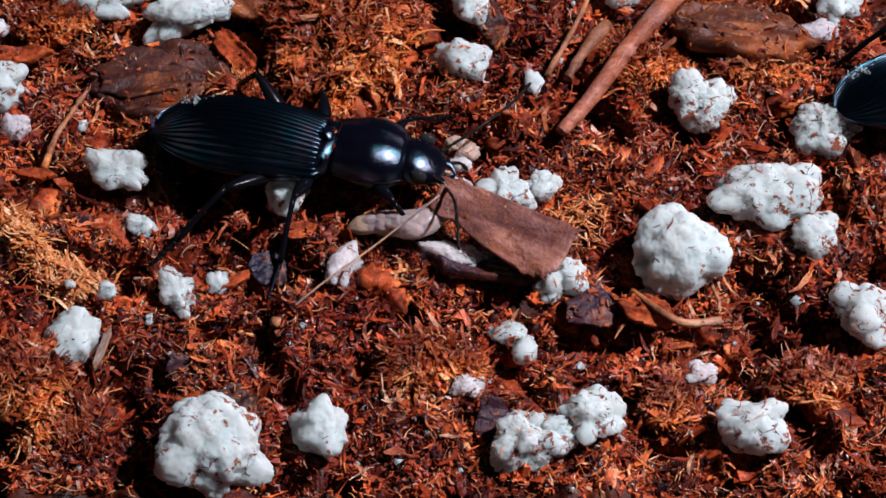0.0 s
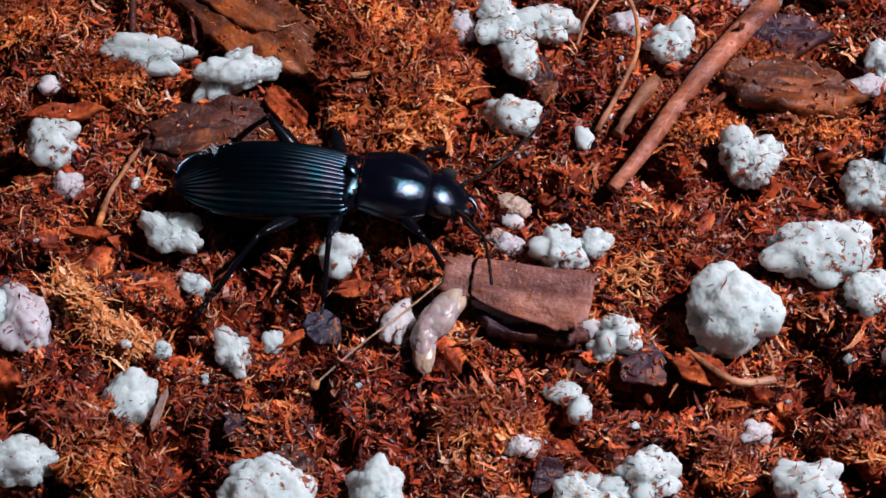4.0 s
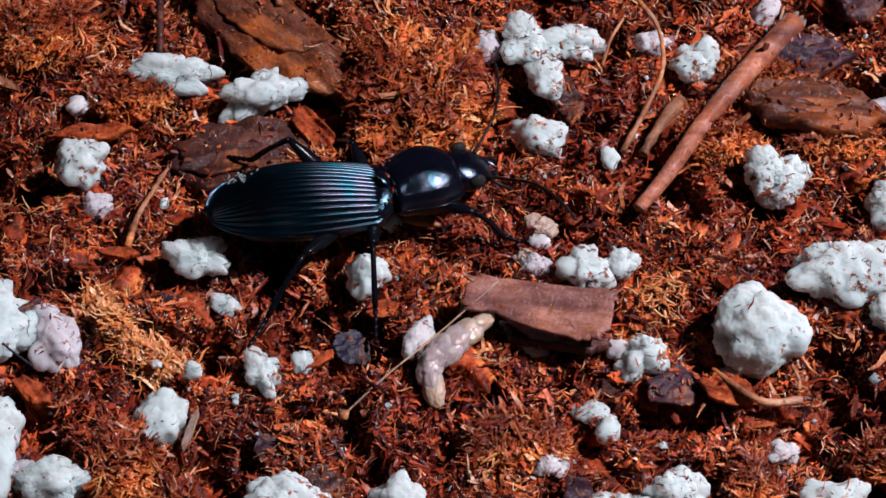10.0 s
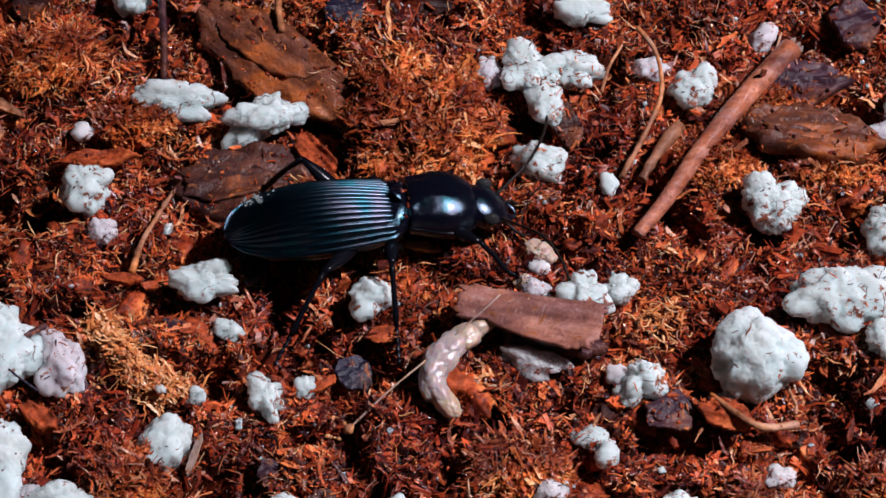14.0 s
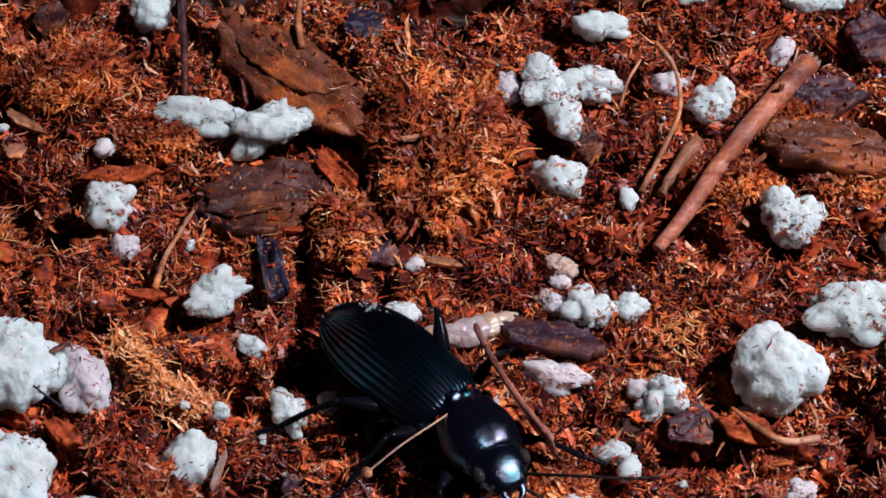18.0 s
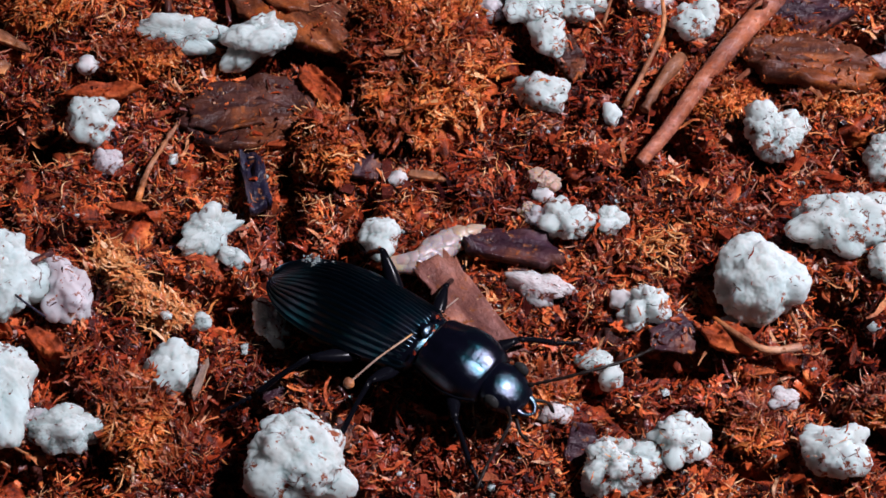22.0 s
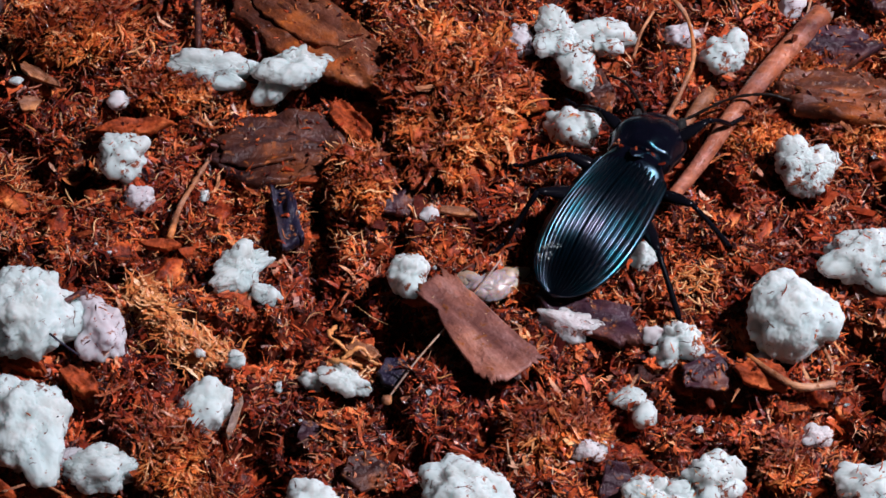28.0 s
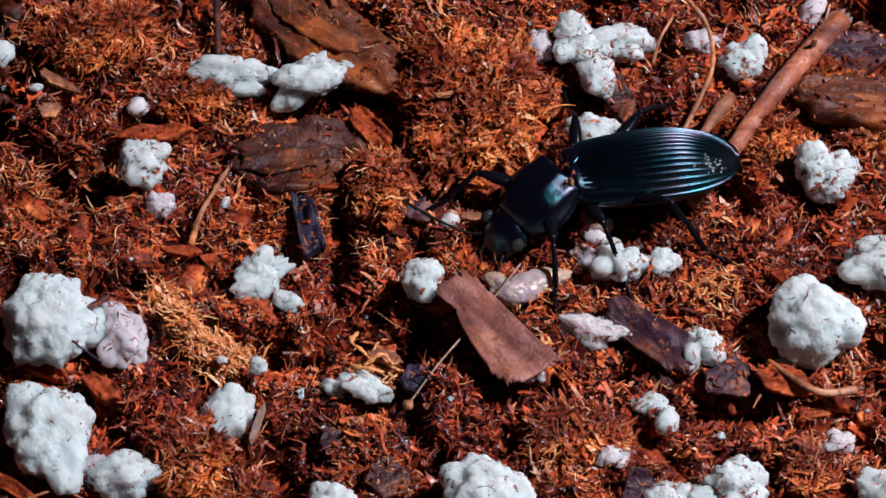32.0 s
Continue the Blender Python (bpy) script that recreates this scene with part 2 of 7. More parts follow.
def shell(name, colour, rough, sheen=(0.0, 0.0, 0.0), sheen_rough=0.45, pearl=(1.0, 1.0, 1.0), wrinkle=0.25):
    """Hard cuticle: near-black, with a tight gloss and a wider metallic lobe over fine scratches."""
    m, nt, b = nodes_of(name, rough, 0.09)
    g = noise_node(nt, 1500, 4)
    col = mix_node(nt, g, tuple(c * 0.5 for c in colour), tuple(c * 1.5 for c in colour))
    nt.links.new(col, b.inputs["Base Color"])
    bump_node(nt, b, noise_node(nt, 2600, 5), 0.25, 0.00004)
    if max(sheen) > 0:
        gloss = nt.nodes.new("ShaderNodeBsdfAnisotropic")
        gloss.distribution = "BECKMANN"
        gloss.inputs["Roughness"].default_value = sheen_rough
        shade = mix_node(nt, ramp_node(nt, noise_node(nt, 700, 4), [(0.4, (0, 0, 0)), (0.62, (1, 1, 1))]), sheen, pearl)
        nt.links.new(shade, gloss.inputs["Color"])
        relief = nt.nodes.new("ShaderNodeBump")
        relief.inputs["Strength"].default_value, relief.inputs["Distance"].default_value = wrinkle, 0.00008
        nt.links.new(noise_node(nt, 1500, 6, rough=0.7), relief.inputs["Height"])
        nt.links.new(relief.outputs[0], gloss.inputs["Normal"])
        both = nt.nodes.new("ShaderNodeAddShader")
        nt.links.new(b.outputs[0], both.inputs[0])
        nt.links.new(gloss.outputs[0], both.inputs[1])
        nt.links.new(both.outputs[0], nt.nodes["Material Output"].inputs["Surface"])
    return m


def add_teal(m):
    """A broad dim blue-green gloss under the tight one."""
    b = m.node_tree.nodes["Principled BSDF"]
    b.inputs["Metallic"].default_value = 0.9
    b.inputs["Roughness"].default_value = 0.5
    return m


wing_mat = add_teal(shell("wing_case", (0.0007, 0.0035, 0.0065), 0.5, (0.017, 0.078, 0.10), 0.33, (0.085, 0.085, 0.115), 0.12))
body_mat = shell("black_shell", (0.002, 0.002, 0.005), 0.18, (0.010, 0.07, 0.083), 0.32, (0.062, 0.066, 0.09), 0.6)
leg_mat = shell("black_leg", (0.003, 0.003, 0.005), 0.22)
feeler_mat = shell("brown_black_feeler", (0.012, 0.008, 0.007), 0.35)
eye_mat = shell("eye", (0.02, 0.02, 0.02), 0.15)


def flesh(name, colour, wet):
    m, nt, b = nodes_of(name, wet, 0.5)
    g = noise_node(nt, 1400, 4)
    nt.links.new(ramp_node(nt, g, [(0.3, tuple(c * 0.85 for c in colour)), (0.7, colour)]), b.inputs["Base Color"])
    b.inputs["Subsurface Weight"].default_value = 0.8
    b.inputs["Subsurface Radius"].default_value = (0.0008, 0.0004, 0.0002)
    b.inputs["Subsurface Scale"].default_value = 0.6
    b.inputs["Coat Weight"].default_value = 0.12
    b.inputs["Transmission Weight"].default_value = 0.3
    bump_node(nt, b, g, 0.15, 0.0001)
    return m


larva_mat = flesh("larva_skin", (0.58, 0.46, 0.45), 0.36)
larva_end = flesh("larva_amber", (0.60, 0.44, 0.33), 0.36)
seed_mat = flesh("husk", (0.60, 0.43, 0.35), 0.4)


# ---- mesh helpers, in millimetres ----
def fast_mesh(name, verts, faces, mat, smooth=True):
    """A mesh from arrays: verts (n, 3) in millimetres, faces (m, k)."""
    verts, faces = np.asarray(verts, dtype=np.float32) * U, np.asarray(faces, dtype=np.int32)
    me = bpy.data.meshes.new(name)
    k = faces.shape[1]
    me.vertices.add(len(verts))
    me.vertices.foreach_set("co", verts.ravel())
    me.loops.add(faces.size)
    me.loops.foreach_set("vertex_index", faces.ravel())
    me.polygons.add(len(faces))
    me.polygons.foreach_set("loop_start", np.arange(0, faces.size, k, dtype=np.int32))
    me.polygons.foreach_set("use_smooth", np.full(len(faces), smooth))
    me.update(calc_edges=True)
    me.validate()
    me.materials.append(mat)
    return me


def bm_mesh(name, bm, mat, smooth=True):
    for v in bm.verts:
        v.co *= U
    bmesh.ops.recalc_face_normals(bm, faces=bm.faces)
    for f in bm.faces:
        f.smooth = smooth
    me = bpy.data.meshes.new(name)
    bm.to_mesh(me)
    bm.free()
    me.materials.append(mat)
    return me


def part(name, me, parent, label="", m=None):
    ob = new(name, me)
    ob.parent = parent
    if m is not None:
        ob.matrix_basis = m
    if label:
        tagged(ob, label)
    return ob


def mm(x, y, z, rx=0, ry=0, rz=0):
    return pose(x * U, y * U, z * U, rx, ry, rz)


def loft_data(rings):
    """Closed skin over rings of equal count, ends fanned shut."""
    rings = np.asarray(rings, dtype=float)
    n, k = rings.shape[:2]
    v = np.concatenate([rings.reshape(-1, 3), rings[0].mean(0)[None], rings[-1].mean(0)[None]])
    f = []
    for a in range(n - 1):
        for b in range(k):
            c = (b + 1) % k
            f.append((a * k + b, a * k + c, (a + 1) * k + c, (a + 1) * k + b))
    caps = []
    for b in range(k):
        c = (b + 1) % k
        caps.append((n * k, c, b))
        caps.append((n * k + 1, (n - 1) * k + b, (n - 1) * k + c))
    return v, f, caps


def poly_mesh(name, pieces, mat, smooth=True):
    """One mesh out of several lofts."""
    vs, fs, at = [], [], 0
    for v, f, caps in pieces:
        vs.append(np.asarray(v) * U)
        fs += [tuple(i + at for i in q) for q in f] + [tuple(i + at for i in q) for q in caps]
        at += len(v)
    me = bpy.data.meshes.new(name)
    me.from_pydata(np.concatenate(vs).tolist(), [], fs)
    me.polygons.foreach_set("use_smooth", np.full(len(me.polygons), smooth))
    me.materials.append(mat)
    me.update()
    return me


def tube(points, radii, sides=8, flat=1.0):
    """A round rod through points, with a radius at each."""
    p = [Vector(q) for q in points]
    rings, up = [], Vector((0, 0, 1))
    for i, q in enumerate(p):
        d = (p[min(i + 1, len(p) - 1)] - p[max(i - 1, 0)]).normalized()
        s = d.cross(up)
        s = s.normalized() if s.length > 0.05 else d.cross(Vector((0, 1, 0))).normalized()
        t = s.cross(d)
        rings.append([q + (s * math.cos(a) + t * math.sin(a) * flat) * radii[i] for a in (2 * math.pi * j / sides for j in range(sides))])
    return loft_data([[tuple(v) for v in r] for r in rings])


def bend(points, n):
    """A smooth line of n points through the given ones."""
    p = [Vector(q) for q in points]
    p = [p[0] * 2 - p[1]] + p + [p[-1] * 2 - p[-2]]
    out, spans = [], len(p) - 3
    for i in range(n):
        s = i / (n - 1) * spans
        k = min(int(s), spans - 1)
        t = s - k
        a, b, c, d = p[k : k + 4]
        out.append(0.5 * ((2 * b) + (c - a) * t + (2 * a - 5 * b + 4 * c - d) * t * t + (3 * b - a - 3 * c + d) * t**3))
    return out


# ---- the ground ----
def lattice(x, y, cell, seed):
    """Smooth value noise from -1 to 1 on a square lattice."""
    rnd = np.random.RandomState(seed).rand(256, 256) * 2 - 1
    u, v = np.asarray(x) / cell + 100.5, np.asarray(y) / cell + 100.5
    i, j = np.floor(u).astype(int), np.floor(v).astype(int)
    a, b = u - i, v - j
    a, b = a * a * (3 - 2 * a), b * b * (3 - 2 * b)
    g = lambda p, q: rnd[p % 256, q % 256]
    return (g(i, j) * (1 - a) + g(i + 1, j) * a) * (1 - b) + (g(i, j + 1) * (1 - a) + g(i + 1, j + 1) * a) * b


MOUNDS = []


def ground_height(x, y):
    x, y = np.asarray(x, float), np.asarray(y, float)
    h = 0.32 * lattice(x, y, 6.0, 1) + 0.45 * lattice(x, y, 2.3, 2)
    h = h - 2.0 * np.clip((lattice(x, y, 1.9, 11) + 0.45 * lattice(x, y, 0.7, 12) - 0.16) * 2.2, 0, 1)
    for cx, cy, rx, ry, up in MOUNDS:
        d = ((x - cx) / rx) ** 2 + ((y - cy) / ry) ** 2
        h = h + up * np.clip(1 - d, 0, 1) ** 0.6
    return h - 0.30


def ground_top(x, y):
    return ground_height(x, y) + 0.46 * lattice(x, y, 0.9, 3) + 0.26 * lattice(x, y, 0.38, 4)


def build_ground():
    # One sheet: fine in the middle, coarser outwards.
    step = lambda a, b, fine: np.concatenate([-np.geomspace(400, -a + 1, 24), np.arange(a, b, fine), np.geomspace(b + 1, 400, 24)])
    xs, ys = step(-27.0, 27.0, 0.16), step(-20.0, 26.0, 0.18)
    gx, gy = np.meshgrid(xs, ys)
    near = np.clip((60 - np.hypot(gx, gy)) / 20, 0, 1)
    gz = ground_top(gx, gy) * near
    n, k = gx.shape
    idx = np.arange(n * k).reshape(n, k)
    f = np.stack([idx[:-1, :-1], idx[:-1, 1:], idx[1:, 1:], idx[1:, :-1]], -1).reshape(-1, 4)
    me = fast_mesh("ground", np.stack([gx, gy, gz], -1).reshape(-1, 3), f, soil_mat)
    return tagged(new("ground", me), "red-brown peat and coconut fibre potting soil", "soil", kind="structure")


# ---- loose stuff of the soil ----
def spread(rs, n, box=(-26, 26, -19, 25)):
    return rs.uniform(box[0], box[1], n), rs.uniform(box[2], box[3], n)


def strand_arrays(rs, x, y, z, length, radius, knots=6, curl=1.2, rise=0.25, flat=1.0):
    """Curved thin strands lying about: arrays of vertices and quads."""
    n = len(x)
    turn = rs.uniform(0, 2 * np.pi, n)
    tilt = rs.normal(0, rise, n)
    kink = rs.normal(0, curl, (n, knots))
    pos = np.stack([x, y, z], -1)
    rings = []
    step = (length / (knots - 1))[:, None]
    pos = pos - 0.5 * length[:, None] * np.stack([np.cos(turn), np.sin(turn), tilt], -1)
    for k in range(knots):
        d = np.stack([np.cos(turn) * np.cos(tilt), np.sin(turn) * np.cos(tilt), np.sin(tilt)], -1)
        s = np.stack([-np.sin(turn), np.cos(turn), 0 * turn], -1)
        u = np.cross(d, s)
        r = (radius * (1 - 0.7 * abs(2 * k / (knots - 1) - 1) ** 2) * rs.uniform(0.65, 1.35, n))[:, None]
        for a in (0.5, 2.6, 4.7):
            rings.append(pos + r * (np.cos(a) * s * 1.3 + np.sin(a) * u * flat))
        pos = pos + d * step
        turn = turn + kink[:, k] / knots
        tilt = tilt * 0.8 + rs.normal(0, rise * 0.6, n)
    v = np.stack(rings, 1)
    base = (np.arange(n) * knots * 3)[:, None, None]
    quad = np.array([[k * 3 + a, k * 3 + (a + 1) % 3, k * 3 + 3 + (a + 1) % 3, k * 3 + 3 + a] for k in range(knots - 1) for a in range(3)])
    return v.reshape(-1, 3), (base + quad[None]).reshape(-1, 4)


def box_arrays(rs, x, y, z, sx, sy, sz, tilt=0.5):
    """Irregular flat splinters and flakes, each a warped six-sided slab."""
    n = len(x)
    ang = np.arange(6) * np.pi / 3
    rim = np.stack([np.cos(ang), np.sin(ang), 0 * ang], -1)
    pts = np.concatenate([rim + (0, 0, 1), rim * 0.9 - (0, 0, 1)])[None] + rs.normal(0, 0.22, (n, 12, 3)) * (1, 1, 0.6)
    pts = pts * np.stack([sx, sy, sz], -1)[:, None, :] * 0.5
    a, b, c = rs.uniform(0, 2 * np.pi, n), rs.normal(0, tilt, n), rs.normal(0, tilt, n)
    ca, sa, cb, sb, cc, sc = np.cos(a), np.sin(a), np.cos(b), np.sin(b), np.cos(c), np.sin(c)
    one, zero = np.ones(n), np.zeros(n)
    rz = np.stack([ca, -sa, zero, sa, ca, zero, zero, zero, one], -1).reshape(n, 3, 3)
    rx = np.stack([one, zero, zero, zero, cb, -sb, zero, sb, cb], -1).reshape(n, 3, 3)
    ry = np.stack([cc, zero, sc, zero, one, zero, -sc, zero, cc], -1).reshape(n, 3, 3)
    v = np.einsum("nij,nkj->nki", rz @ rx @ ry, pts) + np.stack([x, y, z], -1)[:, None, :]
    quad = [[k, (k + 1) % 6, 6 + (k + 1) % 6, 6 + k][::-1] for k in range(6)] + [[0, 1, 2, 3], [0, 3, 4, 5], [9, 8, 7, 6], [11, 10, 9, 6]]
    return v.reshape(-1, 3), ((np.arange(n) * 12)[:, None, None] + np.array(quad)[None]).reshape(-1, 4)


def wedge_arrays(rs, x, y, z, sx, sy, sz):
    """Tiny broken crumbs, each a warped six-faced block."""
    n = len(x)
    box = np.array([(a, b, c) for c in (-1, 1) for a, b in ((-1, -1), (1, -1), (1, 1), (-1, 1))], float)
    pts = (box[None] + rs.normal(0, 0.3, (n, 8, 3))) * np.stack([sx, sy, sz], -1)[:, None, :] * 0.5
    a, b = rs.uniform(0, 2 * np.pi, n), rs.normal(0, 0.8, n)
    ca, sa, cb, sb, zero = np.cos(a), np.sin(a), np.cos(b), np.sin(b), np.zeros(n)
    rot = np.stack([ca * cb, -sa, ca * sb, sa * cb, ca, sa * sb, -sb, zero, cb], -1).reshape(n, 3, 3)
    v = np.einsum("nij,nkj->nki", rot, pts) + np.stack([x, y, z], -1)[:, None, :]
    quad = [[3, 2, 1, 0], [4, 5, 6, 7], [0, 1, 5, 4], [1, 2, 6, 5], [2, 3, 7, 6], [3, 0, 4, 7]]
    return v.reshape(-1, 3), ((np.arange(n) * 8)[:, None, None] + np.array(quad)[None]).reshape(-1, 4)


def scatter():
    rs = np.random.RandomState(5)
    n = 100000
    x, y = spread(rs, n, (-25, 23, -17, 20))
    size = rs.gamma(1.8, 0.038, n) + 0.03
    v, f = wedge_arrays(rs, x, y, ground_top(x, y) + 0.04, size * rs.uniform(1.0, 3.4, n), size * rs.uniform(0.5, 1.0, n), size * rs.uniform(0.4, 0.9, n))
    tagged(new("peat_crumbs", fast_mesh("peat_crumbs", v, f, crumb_mat, False)), "small red-brown crumbs of peat over the soil", "soil crumbs", kind="stuff")
    n = 1000
    x, y = spread(rs, n)
    size = rs.gamma(2.5, 0.13, n) + 0.22
    v, f = box_arrays(rs, x, y, ground_top(x, y) + 0.07, size * 1.4, size * rs.uniform(0.25, 0.6, n), rs.uniform(0.08, 0.25, n), 0.6)
    tagged(new("bark_flakes", fast_mesh("bark_flakes", v, f, flake_mat, False)), "thin orange-brown flakes and splinters of bark", "bark flakes", kind="stuff")
    n = 40000
    x, y = spread(rs, n, (-25, 23, -17, 20))
    v, f = strand_arrays(rs, x, y, ground_top(x, y) + 0.07, rs.gamma(2.2, 0.24, n) + 0.2, rs.uniform(0.014, 0.05, n), 4, 1.7, 0.45, 0.6)
    tagged(new("coir_fibres", fast_mesh("coir_fibres", v, f, fibre_mat)), "short curled orange-brown coconut fibres", "fibres", kind="stuff")
    n = 15000
    x, y = spread(rs, n, (-25, 23, -17, 20))
    v, f = strand_arrays(rs, x, y, ground_top(x, y) + 0.10, rs.gamma(2.2, 0.28, n) + 0.25, rs.gamma(3.0, 0.015, n) + 0.018, 6, 2.2, 0.5, 0.28)
    tagged(new("husk_shreds", fast_mesh("husk_shreds", v, f, shred_mat, False)), "curled orange-brown shreds of coconut husk", "husk shreds", kind="stuff")
    n = 3600
    x, y = spread(rs, n)
    x[:2000], y[:2000] = spread(rs, 2000, (-25, -3, 1, 20))
    v, f = strand_arrays(rs, x, y, ground_top(x, y) + 0.16, rs.gamma(2.2, 0.28, n) + 0.2, rs.uniform(0.014, 0.045, n), 7, 2.6, 0.4, 0.5)
    tagged(new("pale_fibres", fast_mesh("pale_fibres", v, f, pale_mat)), "pale tan curled plant fibres on the soil", "fibres", kind="stuff")
    n = 1100
    x, y = spread(rs, n)
    s = rs.gamma(2.0, 0.05, n) + 0.05
    v, f = box_arrays(rs, x, y, ground_top(x, y) + 0.1, s, s * 0.9, s * 0.8, 1.0)
    tagged(new("perlite_dust", fast_mesh("perlite_dust", v, f, perl_clean)), "tiny white crumbs of perlite", "perlite crumbs", kind="stuff")


def ground_pieces(ground):
    """Lumps of husk and larger flakes, each a piece of the ground."""
    rs = np.random.RandomState(21)
    v, f = BALLS[3]
    lumps = []
    for k in range(14):
        off = rs.uniform(0, 40, 3)
        r = np.array([0.8 + 0.35 * noise.noise(Vector(p * 1.3 + off)) + 0.3 * noise.noise(Vector(p * 3.1 + off)) + 0.2 * noise.noise(Vector(p * 6.0 + off)) for p in v])
        lumps.append(fast_mesh("husk_lump", v * r[:, None] * (rs.uniform(0.8, 1.7), rs.uniform(0.5, 0.9), rs.uniform(0.4, 0.7)), f, clod_mat if k % 3 else lump_mat))
    flakes = [chip_mesh("bark_flake", rs.uniform(1.0, 2.0), rs.uniform(0.35, 0.7), 0.2, lump_mat, 300 + k, rs.uniform(-0.2, 0.2), rs.uniform(0.15, 0.45)) for k in range(14)]
    for name, meshes, n, up in (("husk_lump", lumps, 200, -0.22), ("bark_flake", flakes, 130, 0.12)):
        x, y = spread(rs, n, (-24, 21, -15.5, 19))
        z = ground_top(x, y) + up
        for i in range(n):
            ob = new(name, meshes[rs.randint(14)])
            size = rs.uniform(0.5, 1.3) if up < 0 else rs.uniform(0.3, 0.8)
            ob.parent = ground
            ob.matrix_basis = mm(x[i], y[i], z[i], rs.uniform(-30, 30), rs.uniform(-25, 25), rs.uniform(0, 360)) @ Matrix.Scale(size, 4)
    one, none = np.ones(1), np.zeros(1)
    curls = []
    for k in range(24):
        v, f = strand_arrays(rs, none, none, none, one * rs.uniform(0.7, 1.8), one * rs.uniform(0.04, 0.10), 7, 2.4, 0.4, 0.3)
        curls.append(fast_mesh("husk_shred", v, f, shred_piece_mat, False))
    x, y = spread(rs, 300, (-22, 20, -14, 17))
    z = ground_top(x, y) + 0.12
    for i in range(300):
        ob = new("husk_shred", curls[rs.randint(24)])
        ob.parent = ground
        ob.matrix_basis = mm(x[i], y[i], z[i], rs.uniform(-15, 15), rs.uniform(-15, 15), rs.uniform(0, 360))


# ---- perlite ----
def unit_ball(levels):
    bm = bmesh.new()
    bmesh.ops.create_icosphere(bm, subdivisions=levels, radius=1.0)
    v = np.array([q.co[:] for q in bm.verts])
    f = np.array([[q.index for q in p.verts] for p in bm.faces])
    bm.free()
    return v, f


BALLS = {k: unit_ball(k) for k in (3, 5, 6)}
GRAINS = []


def grain_mesh(seed, a, b, c, mat, lumpy, level=5):
    """A popped grain: a cluster of fused lobes with clefts, pits and fine grit."""
    v, f = BALLS[level]
    rs = np.random.RandomState(seed)
    m = rs.randint(9, 14)
    reach = np.full(len(v), 0.92 - 0.42 * lumpy)
    for k in range(m):
        d = rs.normal(size=3) * (1, 1, 0.7)
        d *= rs.uniform(0.4, 0.7) / np.linalg.norm(d)
        ball = rs.uniform(0.2, 0.42)
        along = v @ d
        disc = along**2 - (d @ d - ball**2)
        hit = np.where(disc > 0, along + np.sqrt(np.maximum(disc, 0)), 0)
        # fused softly with what is there
        h = np.clip(0.5 + 0.5 * (hit - reach) / 0.20, 0, 1)
        reach = hit * h + reach * (1 - h) + 0.20 * h * (1 - h) * 0.5
    off = rs.uniform(0, 50, 3)
    size = max(a, b, c)
    # grit of one size all round, however long the grain is
    q = v * np.array((a, b, c)) / (a * b * c) ** (1 / 3)
    fine = np.array([noise.noise(Vector(p * 1.5 + off)) * 0.19 + noise.noise(Vector(p * 3.6 + off)) * 0.11 + noise.noise(Vector(p * 8.0 * size ** 0.5 + off)) * 0.045 - abs(noise.noise(Vector(p * 12 + off))) * 0.022 + noise.noise(Vector(p * 6.5 * size + off)) * 0.035 / size for p in q])
    w = v * (reach + fine * (0.55 + 0.8 * lumpy))[:, None]
    lo, hi = w.min(0), w.max(0)
    w = (w - (lo + hi) / 2) / ((hi - lo) / 2) * (0.55 + 0.45 * np.minimum(1, (hi - lo) / (hi - lo).max()))
    return fast_mesh("perlite", w * (a, b, c) * 1.04, f, mat)


LOOKS = {"clean": (perl_clean, "white"), "dirty": (perl_dirty, "white, soil-specked"), "pink": (perl_pink, "pinkish"), "grey": (perl_grey, "greyish")}


def perlite(x, y, z, a, b, c, turn=0.0, look_="clean", seed=1, lumpy=0.5, note=""):
    mat, word = LOOKS[look_]
    small = a < 0.7
    ob = new("perlite_grain", grain_mesh(seed, a, b, c, mat, lumpy, 3 if small else 6 if a > 1.6 else 5))
    ob.matrix_basis = mm(x, y, z, 0, 0, turn)
    text = note or ("small " if small else "large " if a > 1.9 else "") + word + " knobbly perlite grain on the soil"
    tagged(ob, text, "perlite", "perlite grains")
    GRAINS.append((ob, x, y, z, a, b, c, turn, look_))
    return ob


def grain_debris():
    """Short fibres and crumbs clinging to the tops of the still grains."""
    rs = np.random.RandomState(9)
    xs, ys, zs = [], [], []
    for ob, x, y, z, a, b, c, turn, look_ in GRAINS:
        if ob.animation_data is not None or a < 0.6:
            continue
        co = np.empty(len(ob.data.vertices) * 3, dtype=np.float32)
        ob.data.vertices.foreach_get("co", co)
        co = co.reshape(-1, 3) / U
        top = co[co[:, 2] > 0.15 * c]
        n = int((2 if look_ == "clean" else 14) * min(a * b, 4))
        pick = top[rs.randint(0, len(top), n)]
        ca, sa = math.cos(radians(turn)), math.sin(radians(turn))
        xs.append(x + pick[:, 0] * ca - pick[:, 1] * sa)
        ys.append(y + pick[:, 0] * sa + pick[:, 1] * ca)
        zs.append(z + pick[:, 2] + 0.01)
    x, y, z = np.concatenate(xs), np.concatenate(ys), np.concatenate(zs)
    n = len(x)
    v, f = strand_arrays(rs, x, y, z, rs.gamma(2.0, 0.13, n) + 0.08, rs.uniform(0.015, 0.04, n), 5, 1.8, 0.3)
    tagged(new("clinging_fibres", fast_mesh("clinging_fibres", v, f, fibre_mat)), "fine brown fibres clinging to the perlite", "fibres", kind="stuff")


